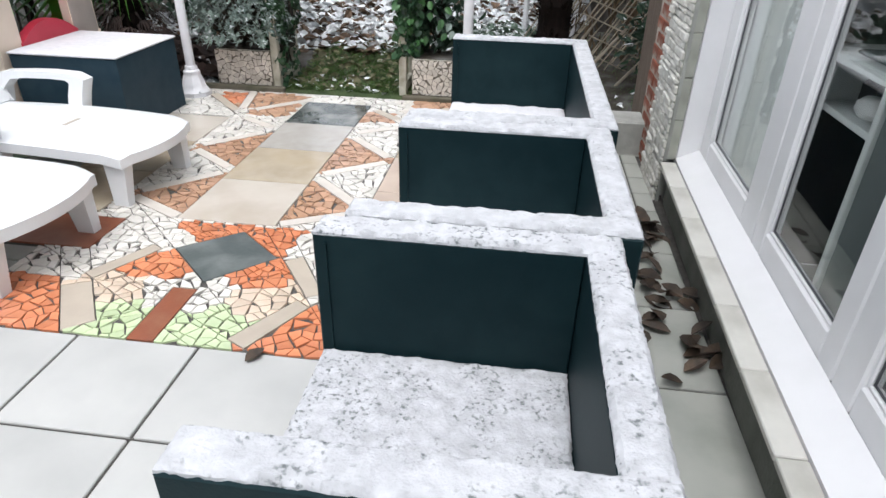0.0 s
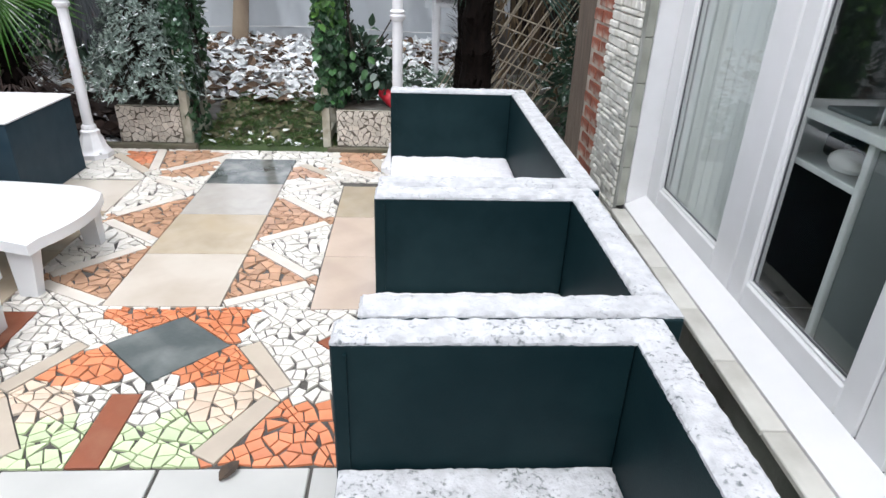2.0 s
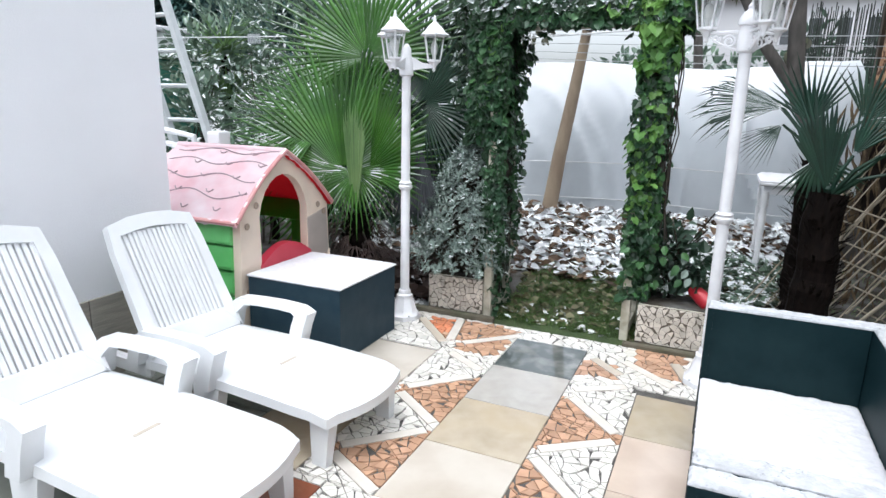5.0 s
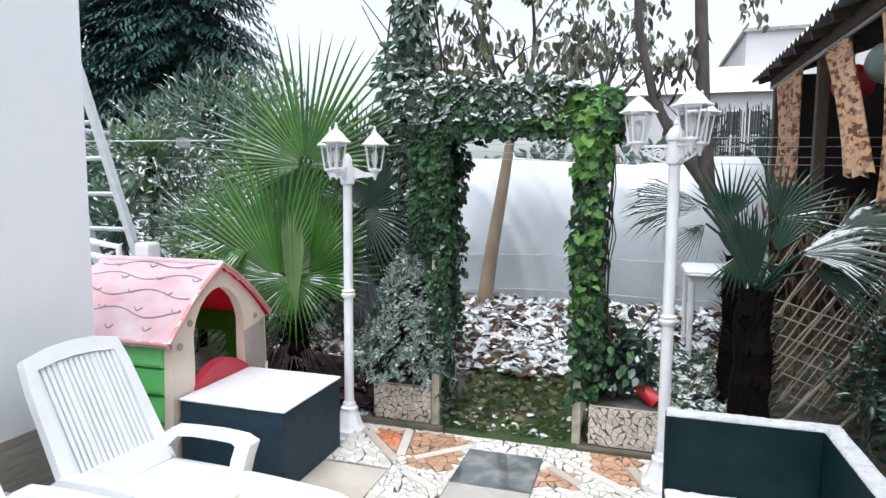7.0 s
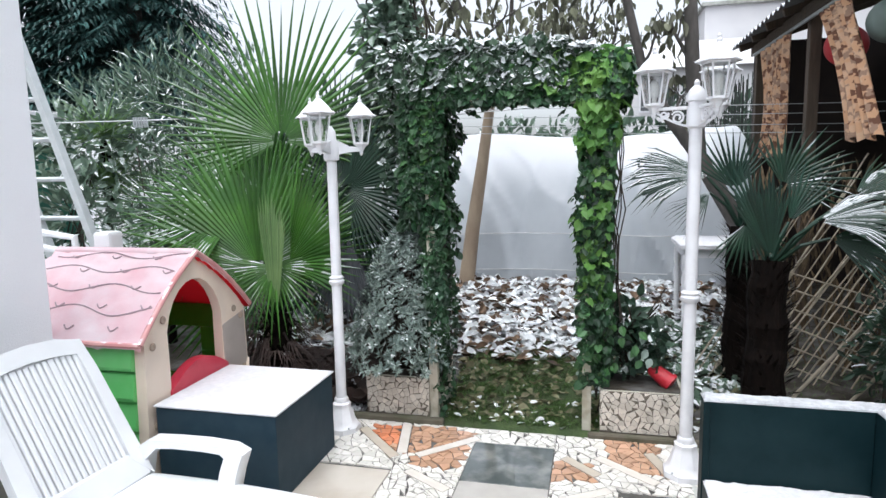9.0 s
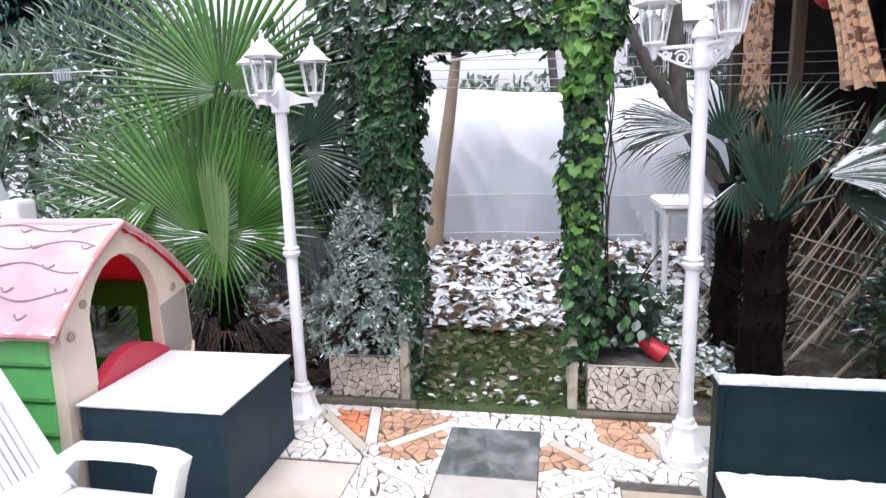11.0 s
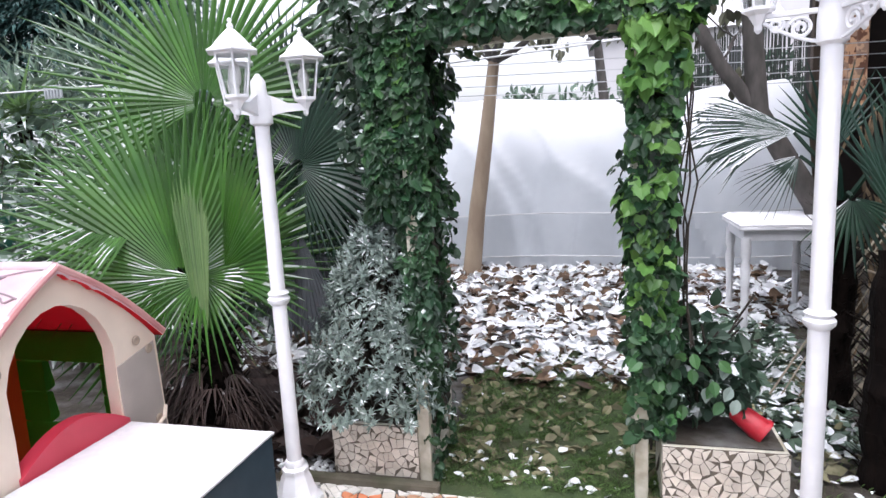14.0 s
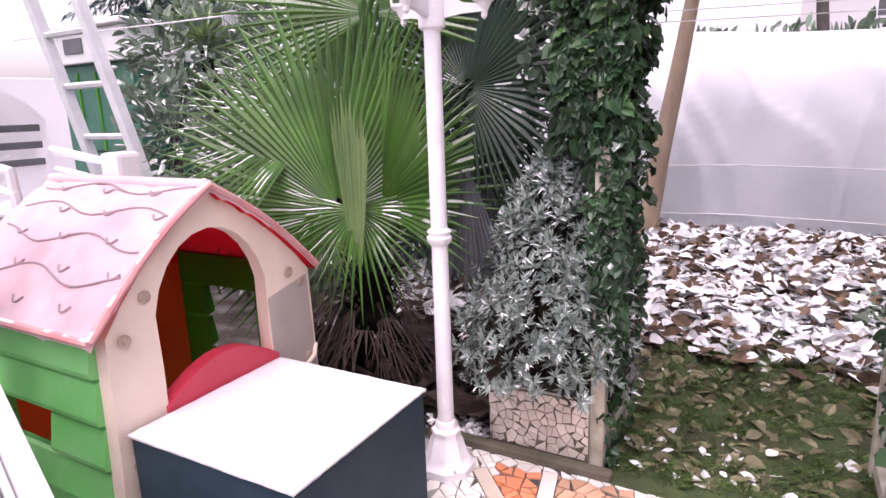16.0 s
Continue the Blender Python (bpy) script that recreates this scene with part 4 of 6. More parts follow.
# roof: two shells with wavy embossed lines and small shingle marks
roof_pitch = []
for side in (-1, 1):
    g, nx, ny = Geo(), 30, 20
    vs, fs = [], []
    y1 = YA - .035 if side < 0 else YB - .01
    for i in range(nx + 1):
        x = XB - .05 + (XF + .030 - XB + .05) * i / nx
        for j in range(ny + 1):
            v = j / ny
            yy = YR + (y1 - YR) * v
            zz = 1.215 - .405 * v + 0.035 * math.sin(math.pi * v) + (0.0 if v > .03 else -.004)
            wave = math.sin((v * 5.2 + .28 * math.sin(i * .34 + side)) * 2 * math.pi)
            zz -= 0.010 * max(0, wave - .82) / .18
            vs.append((x, yy, zz))
    for i in range(nx):
        for j in range(ny):
            a = i * (ny + 1) + j
            q = (a, a + ny + 1, a + ny + 2, a + 1)
            fs.append(q if side > 0 else q[::-1])
    k = len(vs)
    rim = [j for j in range(ny + 1)] + [i * (ny + 1) + ny for i in range(1, nx + 1)] + [nx * (ny + 1) + j for j in range(ny - 1, -1, -1)] + [i * (ny + 1) for i in range(nx - 1, 0, -1)]
    lin = [(x, y, z - .03) for x, y, z in vs]
    lf = [f[::-1] for f in fs]
    vs += [lin[i] for i in rim]
    fs += [(rim[i], rim[(i + 1) % len(rim)], k + (i + 1) % len(rim), k + i) for i in range(len(rim))]
    part("roof_lining", Geo().add(lin, lf), M["inner_red"], ph, "bright red underside", smooth=True)
    part("roof_half", g.add(vs, fs), M["roof_pink"], ph, "pink roof half veiled with snow", smooth=True)
    # red rim along gable and eave
    pts = [(XF + .032, YR + (y1 - YR) * v, 1.208 - .405 * v + .035 * math.sin(math.pi * v)) for v in [q / 8 for q in range(9)]]
    part("gable_rim", Geo().tube(pts, 0.014, 8), M["roof_red"], ph, smooth=True)
    part("eave_rim", Geo().tube([(XB - .05, y1, .80), (XF + .032, y1, .80)], 0.014, 8), M["roof_red"], ph, smooth=True)
    for q in range(5):
        v = .12 + .19 * q
        for w in range(3):
            xx = XB + .12 + .27 * w + (.13 if q % 2 else 0)
            arc = []
            for e in range(6):
                vv = v + .035 * math.sin(math.pi * e / 5)
                arc.append((xx + .06 * e / 5, YR + (y1 - YR) * vv, 1.219 - .405 * vv + .035 * math.sin(math.pi * vv)))
            part("shingle_mark", Geo().tube(arc, .004, 5), M["roof_groove"], ph, smooth=True)
for v0, s in ((0.10, -1), (0.30, -1), (0.52, -1), (0.74, -1), (0.10, 1), (0.45, 1)):
    y1 = YA - .035 if s < 0 else YB - .01
    pts = []
    for e in range(25):
        vv = v0 + .045 * math.sin(e * .42 + v0 * 9)
        pts.append((XB + .02 + (XF - XB - .02) * e / 24, YR + (y1 - YR) * vv, 1.216 - .405 * vv + .035 * math.sin(math.pi * vv)))
    part("roof_line", Geo().tube(pts, .0045, 5), M["roof_groove"], ph, "dull red line across the roof", smooth=True)
part("ridge_cap", Geo().tube([(XB - .05, YR, 1.200), (XF + .025, YR, 1.200)], .026, 10), M["roof_pink"], ph, smooth=True)
part("chimney", Geo().box(-3.98, -3.86, 4.16, 4.28, 1.08, 1.30, .02), M["plastic_white"], ph, "small snow-capped chimney")
# half door
hd_in, hd_out = [], []
for i in range(13):
    yy = 3.775 + .525 * i / 12
    hd_in.append((yy, 0.05))
    hd_out.append((yy, 0.42 + 0.17 * math.sin(math.pi * (.12 + .76 * i / 12))))
part("half_door", Geo().plate(hd_in, hd_out, XF - .05, XF + .012), M["plastic_pink"], ph, "raspberry red rounded half door", smooth=True)
for y, z in ((3.66, .76), (3.75, .88), (3.65, .34), (4.47, .74), (4.40, .80), (4.48, .40)):
    sc = Geo().lathe([(.022, 0), (.022, .004), (.018, .007), (.010, .007), (.006, .004)], 12, pose(XF + .005, y, z, 0, 90, 0))
    part("screw_cap", sc, M["screw"], ph)
hdl = Geo().tube([(XF + .004, 4.40, .36), (XF + .02, 4.45, .375), (XF + .02, 4.50, .40), (XF + .004, 4.53, .44)], .010, 6)
part("moulded_grip", hdl, M["plastic_beige"], ph, smooth=True)


# ---- street-lamp style garden lamps ----
def garden_lamp(x, y, arm, azimuths, scroll, r=0.033):
    s = thing("garden_lamp", "white three-lantern garden lamp post with hexagonal lanterns", "lamp", "garden lamp posts", at=Matrix.Translation((x, y, 0)))
    part("base", Geo().lathe([(.115, 0), (.115, .03), (.098, .045), (.085, .07), (.066, .135), (.058, .15), (.060, .16), (.060, .175), (.045, .185), (.045, .205), (r + .006, .215)], 8, phase=.4), M["lamp_white"], s, smooth=True)
    part("pole", Geo().tube([(0, 0, .20), (0, 0, .95), (0, 0, arm - .03)], [r, r * .96, r * .92], 14), M["lamp_white"], s, smooth=True)
    part("collar", Geo().lathe([(r, .935), (r + .014, .95), (r + .016, .965), (r + .006, .975), (r + .014, .988), (r, 1.0)], 14), M["lamp_white"], s, smooth=True)
    part("hub", Geo().lathe([(r, arm - .10), (r + .012, arm - .09), (r + .012, arm - .02), (r + .006, arm + .03), (r + .018, arm + .035), (r + .018, arm + .06), (.03, arm + .095), (.012, arm + .11), (.014, arm + .125), (.004, arm + .14)] if scroll else
                            [(r, arm - .08), (r + .014, arm - .07), (r + .014, arm + .02), (r, arm + .05), (.03, arm + .10), (.008, arm + .13)], 12), M["lamp_white"], s, smooth=True)
    for q in range(4):
        a = q * math.pi / 2 + .8
        part("bolt", Geo().lathe([(.007, 0), (.007, .012), (.003, .014)], 6, Matrix.Translation((.10 * math.cos(a), .10 * math.sin(a), .028))), M["metal"], s)
    R = 0.20 if scroll else 0.185
    for az in azimuths:
        a = radians(az)
        m = Matrix.Rotation(a, 4, 'Z')
        if scroll:
            ag = Geo().box(.02, R + .02, -.008, .008, arm - .004, arm + .012, .003, m)
            for cx, cz, cr, turns, ph0 in ((.085, arm - .042, .034, 1.6, 0.5), (.150, arm - .026, .022, 1.5, 2.6)):
                pts = []
                for e in range(22):
                    t = e / 21
                    an = ph0 + turns * 2 * math.pi * t
                    rr = cr * (1 - .75 * t)
                    pts.append(m @ Vector((cx + rr * math.cos(an), 0, cz + rr * math.sin(an))))
                ag.tube(pts, .0055, 5)
            ag.tube([m @ Vector((.035 + (R - .05) * e / 8, 0, arm - .085 + .07 * (e / 8) ** 1.5)) for e in range(9)], .006, 5)
        else:
            ag = Geo()
            up = [(.02, arm + .05), (.06, arm + .035), (.11, arm + .01), (R, arm + .005)]
            lo = [(.02, arm - .05), (.06, arm - .035), (.11, arm - .025), (R, arm - .02)]
            vs = [m @ Vector((p[0], d, p[1])) for d in (-.012, .012) for line in (up, lo) for p in line]
            n, fs = 4, []
            for i in range(3):
                b0, b1, b2, b3 = i, i + 1, n + i + 1, n + i
                fs += [(b0, b1, b2, b3), (2 * n + b3, 2 * n + b2, 2 * n + b1, 2 * n + b0), (b0, 2 * n + b0, 2 * n + b1, b1), (b3, b2, 2 * n + b2, 2 * n + b3)]
            fs += [(0, n, 3 * n, 2 * n), (n - 1, 3 * n - 1, 4 * n - 1, 2 * n - 1)]
            ag.add(vs, fs)
        part("arm", ag, M["lamp_white"], s, smooth=True)
        c = m @ Vector((R, 0, arm + .01))
        T = Matrix.Translation(c)
        lan = Geo()
        lan.lathe([(.004, -.055), (.012, -.045), (.012, -.03), (.018, -.02), (.03, .0), (.050, .012), (.050, .022), (.04, .024)], 6, T)
        bars = []
        for q in range(6):
            b = q * math.pi / 3
            bars.append(Geo().tube([T @ Vector((.046 * math.cos(b), .046 * math.sin(b), .02)), T @ Vector((.071 * math.cos(b), .071 * math.sin(b), .175))], .0045, 5))
        ln = part("lantern", lan, M["lamp_white"], s)
        part("rim", Geo().lathe([(.073, .168), (.078, .172), (.078, .180), (.070, .182)], 6, T), M["lamp_white"], ln)
        for q in bars:
            part("bar", q, M["lamp_white"], ln)
        part("roof", Geo().lathe([(.104, .178), (.104, .184), (.082, .196), (.060, .222), (.036, .245), (.018, .262), (.012, .266), (.014, .276), (.011, .284), (.006, .286), (.010, .297), (.003, .306)], 6, T), M["lamp_white"], ln, "hexagonal white lantern roof")
        for q in range(6):
            b, b2 = q * math.pi / 3, (q + 1) * math.pi / 3
            gp = Geo()
            vs = []
            for rr, zz in ((.043, .022), (.068, .172)):
                for bb in (b, b2):
                    vs.append(T @ Vector((rr * math.cos(bb), rr * math.sin(bb), zz)))
            mid = T @ Vector((0, 0, .1))
            vs += [v + (mid - v).normalized() * .002 for v in vs]
            pn = part("pane", gp.add(vs, [(0, 1, 3, 2), (4, 6, 7, 5), (0, 2, 6, 4), (1, 5, 7, 3), (0, 4, 5, 1), (2, 3, 7, 6)]), M["lamp_glass"], ln)
            pn.visible_shadow = False
        part("bulb", Geo().lathe([(.012, .024), (.012, .05), (.022, .07), (.024, .105), (.018, .13), (.006, .14)], 10, T), M["bulb"], ln, smooth=True)
    return s


garden_lamp(-2.55, 4.54, 1.78, (-86, 34, 154), False)
garden_lamp(-0.513, 4.346, 1.915, (168, 288, 48), True)


# ---- convex cells for broken-tile mosaic ----
def clip(poly, a, b, c):
    out = []
    for i, p in enumerate(poly):
        q = poly[(i + 1) % len(poly)]
        dp, dq = a * p[0] + b * p[1] - c, a * q[0] + b * q[1] - c
        if dp <= 0:
            out.append(p)
        if dp * dq < 0:
            t = dp / (dp - dq)
            out.append((p[0] + t * (q[0] - p[0]), p[1] + t * (q[1] - p[1])))
    return out


def area(poly):
    return .5 * sum(p[0] * q[1] - q[0] * p[1] for p, q in zip(poly, poly[1:] + poly[:1]))


def edges(poly):
    """Outward half-planes of an anticlockwise outline."""
    for p, q in zip(poly, poly[1:] + poly[:1]):
        l = math.hypot(q[0] - p[0], q[1] - p[1])
        if l > 1e-7:
            a, b = (q[1] - p[1]) / l, -(q[0] - p[0]) / l
            yield a, b, a * p[0] + b * p[1]


def shrink(poly, d):
    out = poly
    for a, b, c in list(edges(poly)):
        out = clip(out, a, b, c - d)
        if len(out) < 3:
            return []
    return out


def tidy(poly):
    out = []
    for p in poly:
        if not out or math.hypot(p[0] - out[-1][0], p[1] - out[-1][1]) > 0.004:
            out.append(p)
    if len(out) > 2 and math.hypot(out[0][0] - out[-1][0], out[0][1] - out[-1][1]) < 0.004:
        out.pop()
    return out


def ccw(poly):
    return poly if area(poly) > 0 else poly[::-1]


def minus(polys, hole):
    out = []
    for poly in polys:
        rest = poly
        for a, b, c in edges(hole):
            piece = clip(rest, -a, -b, -c)
            if len(piece) > 2 and area(piece) > 1e-5:
                out.append(piece)
            rest = clip(rest, a, b, c)
            if len(rest) < 3:
                break
    return out


def angular(q, r):
    """Knock off the smallest corners, so that a piece looks snapped by a hammer."""
    want = 3 if r.random() < .14 else 4 if r.random() < .8 else 5
    q = list(q)
    while len(q) > want:
        i = min(range(len(q)), key=lambda e: abs(area([q[e - 1], q[e], q[(e + 1) % len(q)]])))
        q.pop(i)
    return q


def broken(x0, x1, y0, y1, step, r, jitter=0.46):
    """Irregular convex cells that fill a rectangle."""
    nx, ny = max(1, round((x1 - x0) / step)), max(1, round((y1 - y0) / step))
    sx, sy = (x1 - x0) / nx, (y1 - y0) / ny
    seeds = {(i, j): (x0 + (i + .5 + (.5 if j % 2 else 0) * .5 + r.uniform(-jitter, jitter)) * sx, y0 + (j + .5 + r.uniform(-jitter, jitter)) * sy) for i in range(-2, nx + 2) for j in range(-2, ny + 2)}
    for (i, j), p in seeds.items():
        poly = [(x0, y0), (x1, y0), (x1, y1), (x0, y1)]
        for di in range(-3, 4):
            for dj in range(-3, 4):
                q = seeds.get((i + di, j + dj))
                if q and (di or dj):
                    a, b = q[0] - p[0], q[1] - p[1]
                    poly = clip(poly, a, b, (q[0] ** 2 + q[1] ** 2 - p[0] ** 2 - p[1] ** 2) / 2)
                    if len(poly) < 3:
                        break
            if len(poly) < 3:
                break
        if len(poly) > 2:
            yield p, poly


# ---- planters with mosaic fronts, kerbs and white posts ----
def planter(x0, x1, yf, label):
    s = thing("planter", label, "planter", "mosaic planters beside the arch")
    part("box", Geo().box(x0, x1, yf + .012, yf + .34, -0.02, 0.285, 0.006), M["post_white"], s)
    part("soil", Geo().box(x0 + .02, x1 - .02, yf + .03, yf + .32, 0.286, 0.292), M["soil"], s)
    part("grout", Geo().box(x0, x1, yf + .005, yf + .0115, 0.02, 0.284), M["grout_pale"], s)
    r = random.Random(int(x0 * 100))
    for p, poly in broken(x0, x1, 0.03, 0.284, 0.037, r):
        q = angular(tidy(shrink(ccw(poly), 0.0013)), r)
        if len(q) > 2 and abs(area(q)) > 1.5e-4:
            g = Geo()
            g.prism(q, 0, 0.008, 0.001)
            g.v = [(x, yf + .008 - z, y) for x, y, z in g.v]
            part("mosaic_chip", g, M["chip_cream"], s)
    return s


planter(-2.47, -2.035, 4.775, "low planter faced with broken white tiles holding a grey shrub")
planter(-0.95, -0.46, 4.755, "low planter faced with broken white tiles beside the lamp")
solid("kerb", Geo().box(-2.75, -1.93, 4.715, 4.765, -0.05, 0.035, 0.008), M["kerb"], "low mossy brown kerb under the planter", "kerb", kind="structure")
solid("kerb", Geo().box(-1.02, -0.25, 4.70, 4.748, -0.05, 0.030, 0.008), M["kerb"], "low mossy brown kerb under the planter", "kerb", kind="structure")
g = Geo()
r5 = random.Random(5)
for i in range(260):
    x, y = r5.uniform(-3.0, -2.48), r5.uniform(4.8, 5.1)
    k = r5.uniform(.008, .018)
    g.lathe([(k * .6, 0), (k, k * .5), (k * .5, k)], 5, Matrix.Translation((x, y, -0.02 + r5.uniform(0, .02))))
solid("gravel", g, M["litter_white"], "pale gravel and snow beside the kerb", "gravel", kind="stuff")

# ---- ivy arch ----
archway = thing("ivy_arch", "garden arch overgrown with dark and lime green ivy", "arch")
for x in (-2.01, -1.03):
    for y in (4.83, 5.22):
        part("post", Geo().box(x - .028, x + .028, y - .028, y + .028, -0.03, 2.05, .004), M["post_white"], archway, "worn white timber post")
for x in (-2.01, -1.03):
    part("side_rail", Geo().box(x - .02, x + .02, 4.859, 5.191, 0.02, 0.09, .004), M["post_white"], archway)
    part("side_rail", Geo().box(x - .02, x + .02, 4.859, 5.191, 1.2, 1.25, .004), M["post_white"], archway)
for y in (4.92, 5.22):
    part("top_rail", Geo().box(-2.09, -0.95, y - .025, y + .025, 2.051, 2.10, .004), M["post_white"], archway)


def ivy_cloud(g, n, box, r, size, out=(0, -1, 0), dense=1.0):
    """Ivy leaves on and near the faces of a box."""
    x0, x1, y0, y1, z0, z1 = box
    for _ in range(n):
        u, v, w = r.random(), r.random(), r.random()
        face = r.random()
        if face < .42:
            p, nn = Vector((x0 + (x1 - x0) * u, y0 + abs(r.gauss(0, .03)), z0 + (z1 - z0) * v)), Vector((0, -1, .25))
        elif face < .58:
            p, nn = Vector((x0 + abs(r.gauss(0, .03)), y0 + (y1 - y0) * u, z0 + (z1 - z0) * v)), Vector((-1, 0, .25))
        elif face < .80:
            p, nn = Vector((x1 - abs(r.gauss(0, .03)), y0 + (y1 - y0) * u, z0 + (z1 - z0) * v)), Vector((1, 0, .25))
        elif face < .88:
            p, nn = Vector((x0 + (x1 - x0) * u, y0 + (y1 - y0) * v, z1)), Vector((0, 0, 1))
        else:
            p, nn = Vector((x0 + (x1 - x0) * u, y0 + (y1 - y0) * v, z0 + (z1 - z0) * w)), Vector((0, -.3, 1))
        bulge = noise.noise(p * 3.1) * .07 + noise.noise(p * 8) * .035
        p = p + nn.normalized() * bulge
        nn = (nn + rvec(r) * .75).normalized()
        d = (Vector((0, 0, -1)) + rvec(r) * .8)
        d = d - nn * d.dot(nn)
        if d.length > .05:
            g.lobed(p, d, nn, size * r.uniform(.6, 1.35))


r6 = random.Random(6)
core = Geo()
g = Geo()
ivy_cloud(g, 1500, (-2.07, -1.93, 4.785, 5.28, 0.42, 1.40), r6, 0.050)
ivy_cloud(g, 1900, (-2.19, -1.93, 4.765, 5.28, 1.30, 2.15), r6, 0.058)
ivy_cloud(g, 260, (-2.16, -1.95, 4.83, 5.25, 0.02, 0.40), r6, 0.042)
ivy_cloud(g, 1350, (-1.075, -0.895, 4.775, 5.20, 0.32, 2.05), r6, 0.054)
ivy_cloud(g, 2200, (-2.05, -0.82, 4.76, 5.28, 2.03, 2.28), r6, 0.06)
mg = Geo()
ivy_cloud(mg, 300, (-2.19, -1.93, 4.755, 5.28, 1.3, 2.15), r6, 0.056)
ivy_cloud(mg, 330, (-1.08, -0.89, 4.765, 5.20, 0.35, 2.05), r6, 0.05)
ivy_cloud(mg, 420, (-2.05, -0.82, 4.75, 5.28, 2.05, 2.30), r6, 0.054)
part("ivy_growth", mg, M["ivy_mid"], archway, "mid-green ivy leaves")
part("ivy_leaves", g, M["ivy"], archway, "dense dark green ivy leaves")
g = Geo()
ivy_cloud(g, 2100, (-2.28, -1.15, 4.74, 5.32, 2.12, 2.40), r6, 0.052)
for k in range(1100):
    q = Vector((r6.uniform(-2.25, -1.0), r6.uniform(4.75, 5.25), 2.32 + .05 * r6.random()))
    g.lobed(q, Vector((r6.uniform(-1, 1), r6.uniform(-1, .2), -.2)), Vector((0, -.5, 1)) + rvec(r6) * .35, .055 * r6.uniform(.6, 1.2))
ivy_cloud(g, 260, (-2.35, -2.0, 4.84, 5.2, 1.5, 2.3), r6, 0.05)
part("snowy_leaves", g, M["ivy_snowy"], archway, "snow-dusted ivy leaves")
g = Geo()
ivy_cloud(g, 250, (-1.33, -0.83, 4.755, 5.0, 2.12, 2.31), r6, 0.080)
ivy_cloud(g, 170, (-1.10, -0.87, 4.745, 4.9, 1.78, 2.2), r6, 0.078)
ivy_cloud(g, 130, (-1.075, -0.92, 4.755, 4.9, 0.85, 1.62), r6, 0.062)
ivy_cloud(g, 60, (-2.15, -1.95, 4.77, 4.9, 1.3, 2.1), r6, 0.05)
part("young_leaves", g, M["ivy_young"], archway, "lime green young ivy leaves")
g = Geo()
for k in range(9):
    x, y = r6.uniform(-.98, -.85), r6.uniform(4.85, 5.2)
    g.tube([(x + .09 * noise.noise(Vector((e * .35, k * 3.7, 0))), y + .03 * math.cos(e + k), .1 + 1.95 * e / 9) for e in range(10)], r6.uniform(.004, .010), 5)
for k in range(14):
    x, y = r6.uniform(-2.2, -1.97), r6.uniform(4.85, 5.2)
    g.tube([(x + .04 * math.sin(e * 1.3 + k), y + .03 * math.cos(e + k), .05 + 2.0 * e / 9) for e in range(10)], r6.uniform(.005, .014), 5)
for k in range(4):
    g.tube([(-.85 + .07 * noise.noise(Vector((k * 5.1, e * .5, 2))), 4.82 + .02 * k, 1.9 - 1.2 * e / 7) for e in range(8)], .004, 5)
part("stem", g, M["stem"], archway, "bare twisting ivy stems")
# added dark boxes inside both legs and the lintel keep the light out
part("twig_core", Geo().box(-2.06, -1.97, 4.88, 5.20, 0.25, 1.45, .03).box(-2.16, -1.97, 4.88, 5.20, 1.451, 2.2, .03).box(-1.01, -0.90, 4.90, 5.18, 0.3, 2.1, .03).box(-2.0, -0.9, 4.92, 5.18, 2.10, 2.20, .03), M["stem"], archway, "added dark core that blocks light behind the leaves")


def fol(g, blobs, n, length, width, r, shell=.55, droop=0.0, up=0.0, fold=.2):
    """Leaves spread through ellipsoids, denser towards their skin."""
    tot = sum(b[3] * b[4] * b[5] for b in blobs)
    for cx, cy, cz, rx, ry, rz in blobs:
        for _ in range(int(n * rx * ry * rz / tot)):
            d = rvec(r)
            k = shell + (1 - shell) * r.random()
            k *= 1 + .25 * noise.noise(d * 2.3 + Vector((cx, cy, cz)))
            p = Vector((cx + d.x * rx * k, cy + d.y * ry * k, cz + d.z * rz * k))
            o = (d + rvec(r) * .8 + Vector((0, 0, up - droop))).normalized()
            g.leaf(p, o, rvec(r) + Vector((0, 0, .8)), length * r.uniform(.6, 1.3), width * r.uniform(.7, 1.3), fold, .15)


# tall climber above the left leg
cl = thing("climbing_shrub", "tall leafy climber dusted with snow behind the arch", "shrub")
g = Geo()
fol(g, [(-2.42, 5.35, 2.45, .24, .25, .45), (-2.36, 5.3, 3.1, .15, .16, .55), (-2.50, 5.4, 1.95, .24, .25, .40), (-2.30, 5.3, 3.9, .12, .12, .4)], 2600, .085, .045, r6, .35, .5)
part("leaves", g, M["shrub_snowy"], cl)
g = Geo()
for k in range(14):
    x = r6.uniform(-2.55, -2.25)
    g.tube([(x, 5.35, .0), (x + r6.uniform(-.1, .1), 5.35, 1.3), (x + r6.uniform(-.2, .2), 5.35, 2.6), (x + r6.uniform(-.3, .3), 5.35, r6.uniform(2.9, 3.9))], [.014, .011, .008, .004], 5)
part("stem", g, M["stem"], cl)

